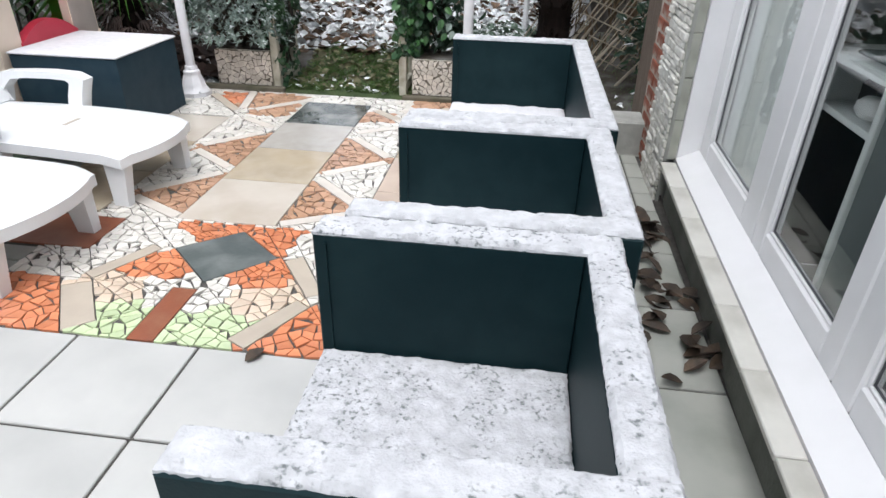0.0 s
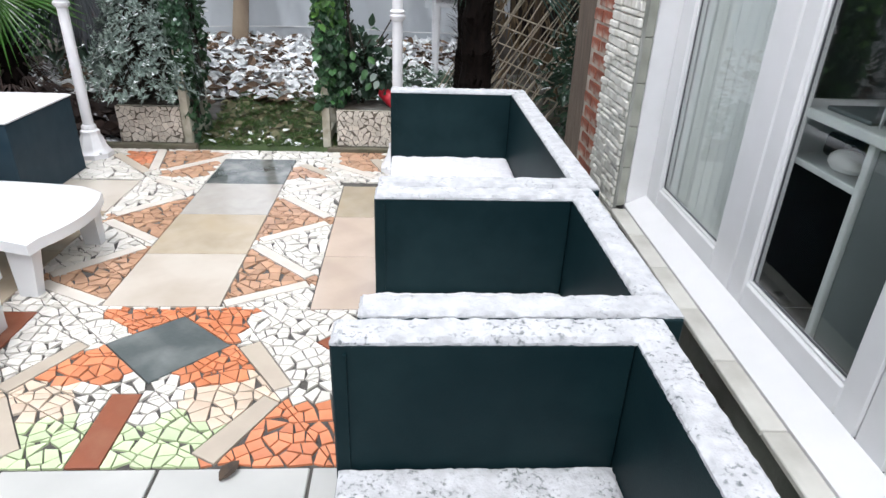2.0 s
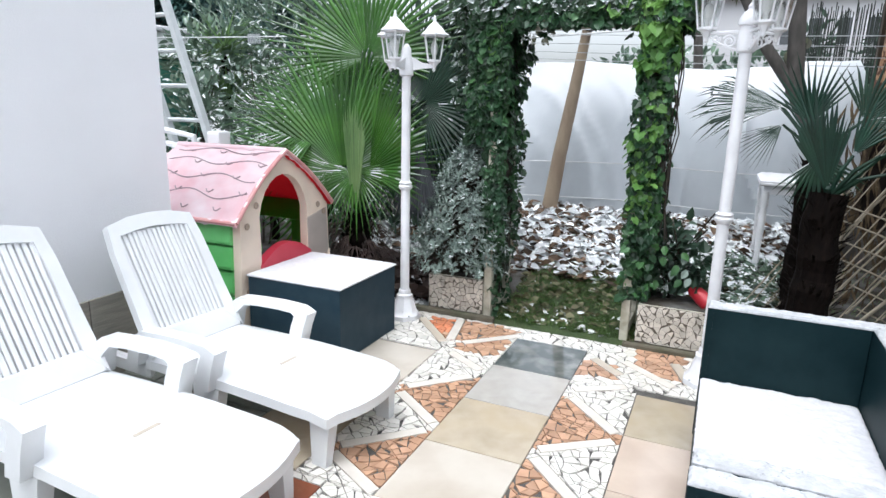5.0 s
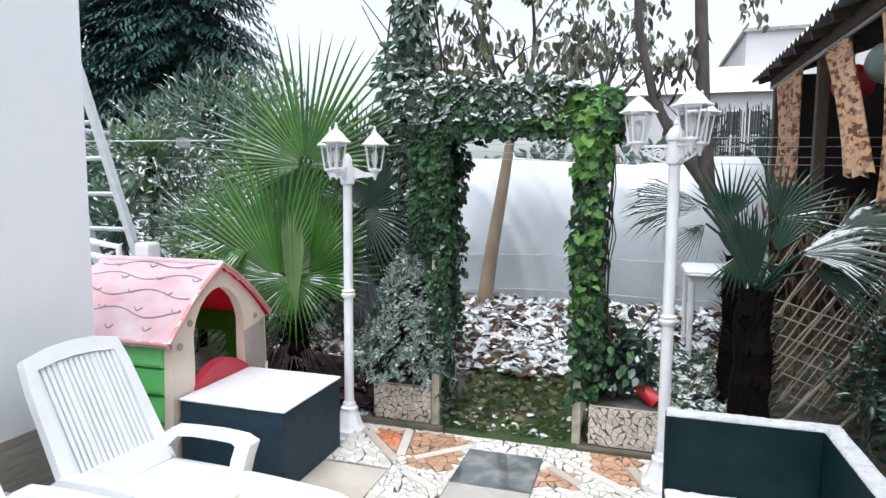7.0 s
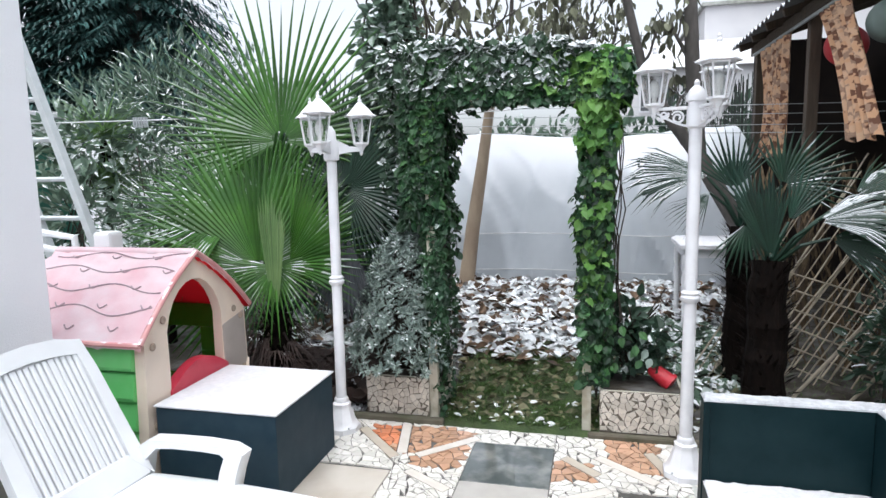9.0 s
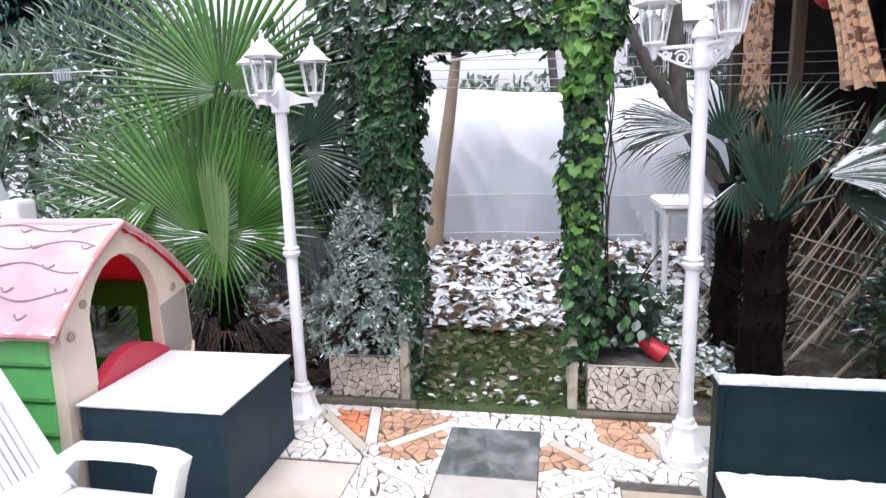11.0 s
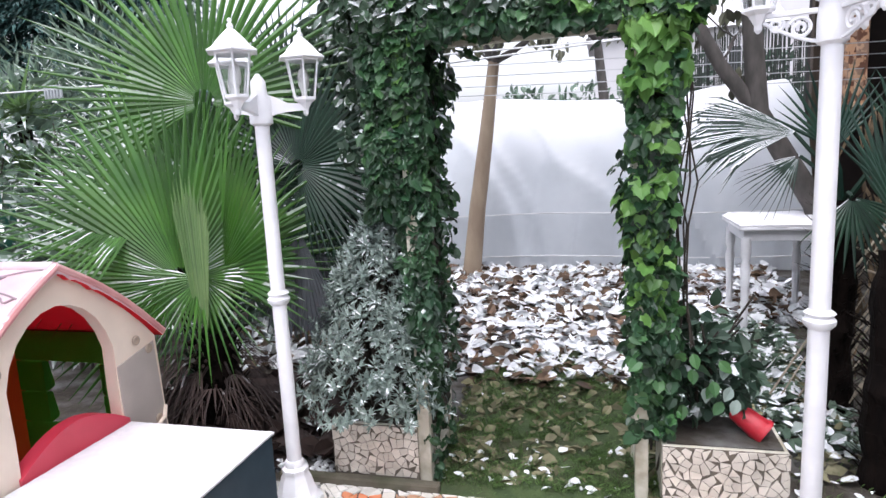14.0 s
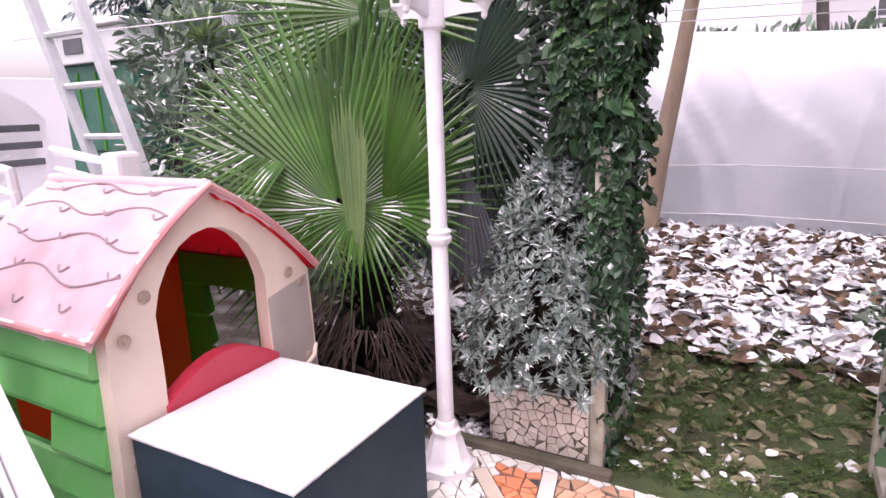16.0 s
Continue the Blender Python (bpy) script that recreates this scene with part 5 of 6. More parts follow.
# grey shrub in the left planter: whorls of narrow leaves
gs = thing("grey_shrub", "silver-grey bushy shrub with whorled narrow leaves in a planter", "shrub")
g, st = Geo(), Geo()
for k in range(760):
    t = r6.random()
    zc = .36 + .88 * t ** 1.1
    rad = (.33 * (1 - t) ** .6 + .06) * (.62 + .38 * r6.random())
    a = r6.uniform(0, 2 * math.pi)
    p = Vector((-2.28 + .09 * t + rad * math.cos(a) * 1.05, 4.85 + .06 * t + rad * math.sin(a) * .85, zc + .05 * noise.noise(Vector((a * 2, t * 5, 0)))))
    ax = (Vector((math.cos(a), math.sin(a), .6 + t)) + rvec(r6) * .4).normalized()
    if k % 3 == 0:
        st.tube([(-2.31 + .03 * math.cos(a), 4.93, .30), p - ax * .05], [.006, .003], 4)
    for q in range(13):
        o = (ax.orthogonal().normalized())
        o.rotate(Matrix.Rotation(q * 2.4, 3, ax))
        g.leaf(p + ax * .010 * (q % 4), (o + ax * (.15 + .22 * (q % 4))).normalized(), ax, r6.uniform(.034, .056), .0105, .15, .1)
part("leaves", g, M["shrub_grey"], gs)
part("stem", st, M["stem"], gs)

# rose-like plant and red pot in the right planter
rs = thing("broadleaf_plant", "broad-leaved dark green plant in the planter", "plant")
g = Geo()
fol(g, [(-.80, 4.98, .62, .20, .16, .26), (-.66, 5.0, .50, .16, .14, .2), (-.85, 5.02, .42, .14, .14, .18)], 330, .085, .06, r6, .2, .15)
part("leaves", g, M["shrub"], rs)
for k in range(11):
    g = Geo()
    g.leaf(Vector((-.80 + r6.uniform(-.10, .16), 4.81 + r6.uniform(-.02, .05), .58 + r6.uniform(-.20, .14))), Vector((r6.uniform(-.7, .7), -.4, -.6)), Vector((r6.uniform(-.3, .3), -1, .5)), .066, .046, .15, .15)
    part("large_leaf", g, M["shrub_grey" if k % 3 == 0 else "ivy_mid"], rs)
g = Geo()
for k in range(7):
    g.tube([(-.78, 4.98, .27), (-.78 + r6.uniform(-.08, .08), 4.98, .5), (-.75 + r6.uniform(-.2, .2), 4.97 + r6.uniform(-.1, .1), r6.uniform(.65, .9))], .005, 5)
part("stem", g, M["stem"], rs)
rpot = thing("red_pot", "red plastic pot tipped over on the planter", "pot")
part("body", Geo().tube([(-.635, 4.945, .385), (-.63, 4.94, .382), (-.53, 4.89, .312), (-.524, 4.887, .308)], [.036, .043, .056, .054], 18), M["red_pot"], rpot, smooth=True)
part("rim", Geo().tube([(-.540, 4.895, .319), (-.525, 4.888, .310)], [.0605, .0605], 18), M["red_pot"], rpot, smooth=True)


# ---- fan palms ----
def fan(g, hub, axis, face, R, n, spread, r, droop=.25, wid=.95, join=.46):
    """A palmate blade: folded strips that leave the hub like a fan; their tips part and hang."""
    axis, face = Vector(axis).normalized(), Vector(face)
    face = (face - axis * face.dot(axis)).normalized()
    side = axis.cross(face)
    n = max(8, int(n * .82))
    da = spread / n
    for i in range(n):
        a = -spread / 2 + (i + .5) * da
        d = axis * math.cos(a) + side * math.sin(a)
        t = (axis * -math.sin(a) + side * math.cos(a))
        ln = R * (1 - .22 * abs(2 * a / spread) ** 2) * r.uniform(.90, 1.05)
        jn = join * r.uniform(.85, 1.1)
        k = len(g.v)
        for u in (.06, jn * .6, jn, .78, 1.0):
            w = ln * math.tan(da / 2) * wid * (u if u <= jn else jn * (1 - (u - jn) / (1 - jn)) ** .8)
            drop = droop * ln * max(0, u - jn * .7) ** 2 * r.uniform(.7, 1.3)
            c = Vector(hub) + d * ln * u - Vector((0, 0, 1)) * drop
            f = face * w * .55
            g.v += [tuple(c - t * w), tuple(c + f), tuple(c + t * w)]
        for s in range(4):
            b = k + 3 * s
            g.f += [(b, b + 3, b + 4, b + 1), (b + 1, b + 4, b + 5, b + 2)]


def palm(name, label, x, y, h, fans, mat, r, trunk_r, dead):
    s = thing(name, label, "palm")
    tg = Geo()
    nseg = 14
    tg.tube([(x + .01 * math.sin(e), y + .01 * math.cos(e * 1.7), -.05 + (h + .05) * e / nseg) for e in range(nseg + 1)], [trunk_r * (1.12 - .22 * e / nseg + .05 * math.sin(e * 2.3)) for e in range(nseg + 1)], 12)
    for e in range(320):
        a, z = r.uniform(0, 6.28), r.uniform(0.0, h)
        p = Vector((x + trunk_r * math.cos(a), y + trunk_r * math.sin(a), z))
        tg.leaf(p, Vector((math.cos(a) * .5, math.sin(a) * .5, r.uniform(.3, 1))), Vector((math.cos(a), math.sin(a), 0)), r.uniform(.05, .15), r.uniform(.008, .026), .1, -.2)
    part("trunk", tg, M["fibre"], s, "fibrous dark trunk")
    for dx, dy, dz, L, R, n, spread, droop, tw in fans:
        d = Vector((dx, dy, dz)).normalized()
        top = Vector((x, y, h))
        hub = top + d * L
        g = Geo()
        mid = top + d * L * .5 + Vector((0, 0, .06 * L))
        g.tube([top - d * .05, mid, hub], [.016, .012, .008], 5)
        fc = Vector((0, 0, 1)) - d * d.z
        if fc.length < .2:
            fc = Vector((0, -1, .2))
        fc = fc.normalized()
        fc.rotate(Matrix.Rotation(radians(tw), 3, d))
        fan(g, hub, d, fc, R, n, spread, r, droop)
        part("frond", g, mat, s)
    for k in range(dead):
        a = 6.28 * k / dead + r.uniform(-.3, .3)
        d = Vector((math.cos(a), math.sin(a), r.uniform(-.6, .5))).normalized()
        g = Geo()
        hub = Vector((x, y, h * r.uniform(.35, .95))) + d * .16
        g.tube([(x, y, hub.z + .1), hub], [.012, .008], 5)
        fan(g, hub, d, Vector((0, 0, 1)), r.uniform(.24, .46) * (1 if dead > 12 else .8), 10, 1.25, r, .9, .8, .3)
        part("dead_frond", g, M["palm_dead"], s, "withered brown frond")
    return s


def frond(s, top, hub, axis, face, R, n, spread, droop, mat, r, label="", wid=.95, join=.46):
    """A fan blade on an arched stalk, as one part of its palm."""
    g = Geo()
    top, hub = Vector(top), Vector(hub)
    g.tube([top, top.lerp(hub, .5) + Vector((0, -.02, .05)), hub], [.016, .013, .009], 5)
    fan(g, hub, axis, face, R, n, spread, r, droop, wid, join)
    part("frond", g, mat, s, label)


rp = random.Random(11)
PT = (-3.26, 5.06, .60)
pl = palm("fan_palm", "large bright green fan palm with withered lower fronds", -3.26, 5.06, .62, [], M["palm"], rp, .11, 44)
# tall frond, the great facing frond, low ones, those behind
frond(pl, PT, (-3.12, 4.98, 1.86), (-.10, -.05, 1), (.12, -.9, .45), 1.08, 58, 4.0, .10, M["palm"], rp, "", .95, .40)
frond(pl, PT, (-3.26, 4.84, .98), (-.40, -.05, 1), (.22, -1, .18), 1.06, 84, 4.4, .10, M["palm"], rp, "", 1.0, .56)
frond(pl, PT, (-3.10, 4.92, 1.00), (.26, -.05, 1), (-.45, -1, .15), .92, 60, 3.2, .10, M["palm"], rp, "", 1.0, .55)
frond(pl, PT, (-3.46, 4.94, 1.36), (-1, -.1, .45), (.15, -.75, .7), .92, 58, 3.2, .22, M["palm"], rp, "", .95, .42)
frond(pl, PT, (-3.11, 4.78, 1.00), (.10, -.25, -1), (.25, -1, .35), .50, 40, 3.9, .12, M["palm"], rp, "", .9, .34)
frond(pl, PT, (-3.30, 4.80, .98), (-.55, -.2, -.75), (.1, -1, .4), .48, 34, 2.6, .12, M["palm"], rp, "", .9, .36)
frond(pl, PT, (-3.62, 5.10, 1.15), (-1, 0, .05), (.1, -.8, .6), .66, 44, 3.2, .3, M["palm"], rp)
frond(pl, PT, (-3.36, 5.12, 1.42), (-.30, .1, 1), (.1, -1, .3), 1.05, 56, 3.4, .14, M["palm"], rp)
# rear and right-hand fronds in palm_dark: their shade is put into the colour
frond(pl, PT, (-3.02, 5.22, 1.45), (.2, .1, 1), (-.1, -1, .2), .85, 48, 3.2, .12, M["palm_dark"], rp, "frond painted darker green for shade")
frond(pl, PT, (-2.68, 5.06, 1.52), (.55, -.05, .55), (-.1, -1, .2), .64, 58, 4.6, .14, M["palm_dark"], rp, "frond painted darker green for shade", 1.0, .55)
frond(pl, PT, (-2.70, 5.16, 1.36), (.75, -.1, -.6), (.1, -1, .35), .66, 46, 2.8, .12, M["palm_dark"], rp, "frond painted darker green for shade", .9, .36)
frond(pl, PT, (-2.84, 5.30, 1.80), (.35, 0, 1), (-.1, -1, .1), .66, 46, 3.2, .10, M["palm_dark"], rp, "frond painted darker green for shade")
# a young frond still folded into an upright sheaf
g = Geo()
for k in range(3):
    fan(g, (-3.13 + .03 * k, 4.755 - .01 * k, .72), (.05 + .03 * (k - 1), -.02, 1), (.4 - .4 * k, -1, 0), .86 - .06 * k, 9, .20, rp, .02, 1.25, .82)
part("young_frond", g, M["palm_pale"], pl, "pale folded young frond standing upright")
g = Geo()
for k, (dx, dy) in enumerate(((.33, -.02), (.42, .06), (.27, .08), (.38, -.07))):
    hub = Vector((-3.02 + dx, 5.02 + dy, 1.20))
    fan(g, hub, Vector((.12 * (k - 1.5), -.05, -1)), Vector((0, -1, 0)), .62, 12, .55, rp, .05, 1.1, .8)
part("folded_frond", g, M["palm_grey"], pl, "grey withered folded frond hanging down")
NT, FT = (.055, 5.15, 1.0), (.05, 5.90, 1.15)
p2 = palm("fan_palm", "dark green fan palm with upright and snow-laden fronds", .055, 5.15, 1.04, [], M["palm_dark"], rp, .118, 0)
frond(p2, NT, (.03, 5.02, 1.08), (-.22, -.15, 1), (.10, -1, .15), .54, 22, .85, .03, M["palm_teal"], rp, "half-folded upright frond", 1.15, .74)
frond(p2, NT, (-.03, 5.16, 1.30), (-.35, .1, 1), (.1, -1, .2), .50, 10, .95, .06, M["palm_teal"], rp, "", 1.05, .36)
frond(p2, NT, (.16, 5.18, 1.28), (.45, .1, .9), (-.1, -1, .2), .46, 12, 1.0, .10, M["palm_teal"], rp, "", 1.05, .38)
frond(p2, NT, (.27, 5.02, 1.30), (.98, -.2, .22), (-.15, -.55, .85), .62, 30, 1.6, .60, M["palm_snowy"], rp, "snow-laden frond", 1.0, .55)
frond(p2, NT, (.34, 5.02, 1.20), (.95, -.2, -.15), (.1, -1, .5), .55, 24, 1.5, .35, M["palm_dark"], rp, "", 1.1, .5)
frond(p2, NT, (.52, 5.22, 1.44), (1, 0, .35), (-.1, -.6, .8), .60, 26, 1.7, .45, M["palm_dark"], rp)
p3 = palm("fan_palm", "slim dark fan palm with one arching snowy frond", .05, 5.92, 1.18, [], M["palm_dark"], rp, .092, 0)
frond(p3, FT, (-.22, 5.80, 1.56), (-1, -.12, .14), (-.05, -.85, .75), .62, 40, 1.35, .95, M["palm_laden"], rp, "arching frond under a load of snow", 1.2, .78)
frond(p3, FT, (-.20, 5.84, 1.55), (-1, .2, .20), (-.05, -.6, .9), .56, 34, 1.5, .95, M["palm_laden"], rp, "arching frond under a load of snow", 1.2, .7)
frond(p3, FT, (-.20, 5.76, 1.44), (-.75, -.15, -.70), (-.3, -1, .4), .38, 16, 1.3, .10, M["palm_snowy"], rp, "", 1.0, .3)
frond(p3, FT, (-.02, 5.84, 1.46), (-.12, 0, 1), (.05, -1, .15), .50, 20, 1.9, .06, M["palm_teal"], rp, "", 1.0, .4)
frond(p3, FT, (.30, 5.88, 1.48), (.7, 0, .7), (0, -1, .5), .55, 26, 2.6, .25, M["palm_dark"], rp)
frond(p3, FT, (.05, 5.76, 1.22), (.2, -.3, -1), (0, -1, .3), .42, 20, 2.2, .1, M["palm_dark"], rp)

# ---- litter, grass ----
r8 = random.Random(8)


def litter(n, box, mat, name, label, size, lift=.03):
    g = Geo()
    x0, x1, y0, y1 = box
    for _ in range(n):
        x, y = r8.uniform(x0, x1), r8.uniform(y0, y1)
        if r8.random() > .55 + .9 * noise.noise(Vector((x * 2.2, y * 2.2, len(name)))) + .35:
            continue
        if y > 6 and x > -.85 and y < 7.3 and name == "leaf_litter" and size > .1:
            continue
        z = ground_z(x, y) + r8.uniform(.012, lift)
        a = r8.uniform(0, 6.28)
        nn = (Vector((0, 0, 1)) + rvec(r8) * .85).normalized()
        d = Vector((math.cos(a), math.sin(a), r8.uniform(-.15, .3)))
        L = size * r8.uniform(.5, 1.4)
        g.leaf((x, y, z), d, nn, L, L * r8.uniform(.45, .8), r8.uniform(-.45, .5), r8.uniform(-.35, .4))
    return solid(name, g, mat, label, "leaves", kind="stuff")


litter(6900, (-4.2, .45, 6.1, 9.3), M["litter_white"], "leaf_litter", "fallen leaves capped with snow", .108, .06)
litter(3500, (-4.2, .45, 6.0, 9.3), M["litter_brown"], "leaf_litter", "brown fallen leaves between the snow", .12, .05)
litter(800, (-2.05, -.85, 4.85, 6.3), M["litter_green"], "leaf_litter", "pale fallen leaves on the muddy lawn", .07, .03)
litter(380, (-.95, .05, 5.1, 6.8), M["litter_green"], "leaf_litter", "frosted leaves on the ground by the palms", .075, .04)
litter(2100, (-.95, .10, 5.35, 7.4), M["shrub_snowy"], "leaf_litter", "low green leaves dusted with frost", .075, .07)
litter(110, (-.95, .15, 5.2, 7.3), M["litter_white"], "leaf_litter", "snow-capped leaves by the palms", .07, .06)
litter(1100, (-4.0, -2.5, 4.85, 5.7), M["palm_dead"], "leaf_litter", "withered dark leaves heaped under the palm", .17, .14)
litter(130, (-2.0, .6, 4.72, 5.2), M["litter_white"], "leaf_litter", "small frosted leaves along the kerb", .045, .04)
g = Geo()
for _ in range(15000):
    x, y = r8.uniform(-2.02, -.85), r8.uniform(4.76, 6.5)
    if noise.noise(Vector((x * 3, y * 3, 5))) < (-.02 if x > -1.7 else -.3):
        continue
    z = ground_z(x, y) + .012
    a = r8.uniform(0, 6.28)
    g.leaf((x, y, z), Vector((math.cos(a) * .6, math.sin(a) * .6, 1)), Vector((math.sin(a), 0, .2)), r8.uniform(.02, .055), .005, .1, .2)
for _ in range(2500):
    x, y = r8.uniform(-.9, 1.0), r8.uniform(4.8, 7.5)
    a = r8.uniform(0, 6.28)
    g.leaf((x, y, ground_z(x, y)), Vector((math.cos(a) * .6, math.sin(a) * .6, 1)), Vector((math.sin(a), 0, .2)), r8.uniform(.03, .07), .006, .1, .2)
for _ in range(170):
    cx, cy = r8.uniform(-2.0, -.86), r8.uniform(4.78, 6.2)
    for q in range(26):
        a = r8.uniform(0, 6.28)
        x, y = cx + r8.gauss(0, .018), cy + r8.gauss(0, .018)
        g.leaf((x, y, ground_z(x, y) + .01), Vector((math.cos(a) * .7, math.sin(a) * .7, 1)), Vector((math.sin(a), 0, .2)), r8.uniform(.04, .085), .006, .1, .3)
solid("grass", g, M["grass"], "short tufted winter grass", "grass", kind="stuff")

# dry leaves on the paving along the doors, one on a slab
dl = Geo()
dl.leaf((0, 0, 0), (1, 0, 0), (0, 0, 1), .085, .05, .25, -.1)
dlm = mesh("dry_leaf", dl, M["dry_leaf"])
for k in range(46):
    y = r8.uniform(1.95, 2.95) if k > 3 else r8.uniform(1.8, 2.0)
    o = new("dry_leaf", dlm)
    o.matrix_world = pose(r8.uniform(.30, .54) if k % 3 else r8.uniform(.44, .55), y, .006 + r8.uniform(0, .03) * (k > 8), r8.uniform(-25, 25), r8.uniform(-25, 25), r8.uniform(0, 360)) @ Matrix.Scale(r8.uniform(.8, 1.5), 4)
    tagged(o, "curled brown dead leaf on the paving", "leaf", "dead leaves by the doors")
o = new("dry_leaf", dlm)
o.matrix_world = pose(-.955, 1.70, .006, 4, 0, 60) @ Matrix.Scale(.9, 4)
tagged(o, "curled brown dead leaf on a pale slab", "leaf", "dead leaves by the doors")

# ---- garden background ----
# plastic tunnel with snow on its top
tun = thing("plastic_tunnel", "long garden tunnel of translucent plastic under snow", "greenhouse")
g, nx, na = Geo(), 230, 64
vs = []
for i in range(nx + 1):
    x = -6.2 + 7.1 * i / nx
    for j in range(na + 1):
        a = math.pi * j / na
        jj = 24 * j / na
        wob = noise.noise(Vector((x * .9, jj * .2, 3)))
        fade = max(0, 1 - jj / 12)
        fold = .03 * noise.noise(Vector((x * 2.2 + jj * .35, jj * .2, 0)))
        fold += fade * (.085 * (1 - abs(math.sin(x * 1.5 + jj * .26 + wob))) ** 4 + .045 * (1 - abs(math.sin(x * 3.4 + jj * .42 + 2 * wob))) ** 4 + .02 * (1 - abs(math.sin(x * 6.1 - jj * .3))) ** 5)
        vs.append((x, 10.55 - (1.35 + fold) * math.cos(a), .10 + (2.02 + fold + .06 * math.sin(x * 1.7)) * math.sin(a) ** .75))
w = na + 1
g.add(vs, [(i * w + j, (i + 1) * w + j, (i + 1) * w + j + 1, i * w + j + 1) for i in range(nx) for j in range(na)])
g.add([vs[nx * w + j] for j in range(w)], [tuple(range(w))])
part("sheet", g, M["tarp"], tun, "greyish translucent plastic sheet", smooth=True)
for zz, yy in ((.78, 9.13), (.30, 9.12)):
    part("rope", Geo().tube([(-6.0 + .7 * e, yy, zz + .02 * math.sin(e * 1.3)) for e in range(11)], .008, 5), M["rope"], tun)


def limb(g, p, d, L, r0, depth, r, tips, bend=.5, split=3):
    pts, rad = [Vector(p)], [r0]
    q, dd = Vector(p), Vector(d).normalized()
    for e in range(5):
        dd = (dd + rvec(r) * bend * .5 + Vector((0, 0, .03))).normalized()
        q = q + dd * L / 5
        pts.append(q.copy())
        rad.append(r0 * (1 - .55 * (e + 1) / 5))
    g.tube(pts, rad, 7 if r0 > .02 else 5)
    if depth == 0:
        tips.append((pts[-1], dd))
        tips.append((pts[2], dd))
        return
    for k in range(split):
        i = r.randint(2, 5)
        nd = (dd + rvec(r) * 1.0).normalized()
        limb(g, pts[i], nd, L * r.uniform(.5, .8), rad[i] * .65, depth - 1, r, tips, bend, split)


def tree(name, label, p, paths, mat, r, depth, leaves, lmat, lsize):
    s = thing(name, label, "tree")
    tg, tips = Geo(), []
    for pts, r0, r1 in paths:
        n = len(pts)
        tg.tube(pts, [r0 + (r1 - r0) * i / (n - 1) for i in range(n)], 10)
        d = (Vector(pts[-1]) - Vector(pts[-2])).normalized()
        for k in range(7):
            bg = Geo()
            limb(bg, pts[-1], (d + rvec(r) * .95).normalized(), r.uniform(1.0, 1.7), r1 * .7, depth, r, tips)
            part("branch", bg, M["bark"], s)
        for i in range(1, n - 1):
            if pts[i][2] > 1.9:
                bg = Geo()
                limb(bg, pts[i], (d * .3 + rvec(r)).normalized(), r.uniform(.4, .8), r1 * .5, 1, r, tips)
                part("branch", bg, M["bark"], s)
    part("trunk", tg, mat, s, smooth=True)
    lg = Geo()
    for q, d in tips:
        for _ in range(leaves):
            lg.leaf(q + rvec(r) * .12, Vector((0, 0, -1)) + rvec(r) * .5, rvec(r), lsize * r.uniform(.6, 1.3), lsize * .5, .2, .2)
    part("leaves", lg, lmat, s)
    return s


rt = random.Random(21)
tree("fruit_tree", "slanting tan-barked fruit tree with sparse dull leaves", None, [([(-2.64, 8.88, .05), (-2.53, 8.89, .9), (-2.40, 8.9, 1.7), (-2.29, 8.9, 2.45)], .105, .06)], M["bark_tan"], rt, 2, 7, M["leaf_dull"], .14)
tree("garden_tree", "dark forked leafless tree with snowy bark", None, [([(.72, 7.55, .05), (.40, 7.5, 1.0), (-.02, 7.5, 1.72), (-.10, 7.5, 2.6), (-.16, 7.5, 3.6), (-.17, 7.5, 4.6)], .10, .05),
                                                                          ([(.02, 7.5, 1.66), (-.30, 7.5, 2.10), (-.56, 7.5, 2.6), (-.73, 7.5, 3.3), (-.80, 7.5, 4.5)], .06, .036)], M["bark"], rt, 2, 5, M["leaf_dull"], .13)
tree("far_tree", "bare grey tree with a few hanging leaves behind the tunnel", None, [([(-1.2, 13.2, 0), (-1.1, 13.2, 1.8), (-1.25, 13.2, 3.2)], .11, .07)], M["bark"], rt, 2, 5, M["leaf_dull"], .15)

# wires
for k, (z0, z1) in enumerate(((2.42, 2.22), (2.32, 2.13), (2.24, 2.02), (2.16, 1.94))):
    solid("wire", Geo().tube([(-5.0 + e, 8.0 + .02 * k, z0 + (z1 - z0) * e / 6.6 - .03 * math.sin(e / 6.6 * 3.14)) for e in range(8)], .005, 4), M["wire"], "thin wire strung across the garden", "wire", "strung garden wires")
wl_ = thing("clothes_line", "white clothes line with a few grey pegs", "clothes line")
part("cord", Geo().tube([(-8.0 + e, 6.0, 2.20 - .012 * e - .02 * math.sin(e * .6)) for e in range(8)] + [(-2.6, 6.0, 2.06)], .006, 5), M["rope"], wl_)
for k in range(6):
    part("peg", Geo().box(-5.16 + .028 * k, -5.148 + .028 * k, 5.99, 6.01, 2.08, 2.175, .002), M["metal"], wl_)

# white garden table with turned legs
tt = thing("garden_table", "white painted table with turned legs and snow on top", "table")
X0, X1, Y0, Y1, TZ = -.22, .40, 7.05, 7.75, .86
tt_top = part("tabletop", Geo().box(X0, X1, Y0, Y1, TZ, TZ + .03, .008), M["lamp_white"], tt)
part("apron", Geo().box(X0 + .04, X1 - .04, Y0 + .04, Y1 - .04, TZ - .08, TZ - .001, .004), M["lamp_white"], tt)
for x in (X0 + .06, X1 - .06):
    for y in (Y0 + .06, Y1 - .06):
        part("leg", Geo().lathe([(.022, 0.0), (.03, .05), (.02, .09), (.032, .12), (.024, .16), (.03, .4), (.036, .55), (.024, .60), (.036, .64), (.036, TZ - .085)], 10, Matrix.Translation((x, y, .03))), M["lamp_white"], tt, smooth=True)
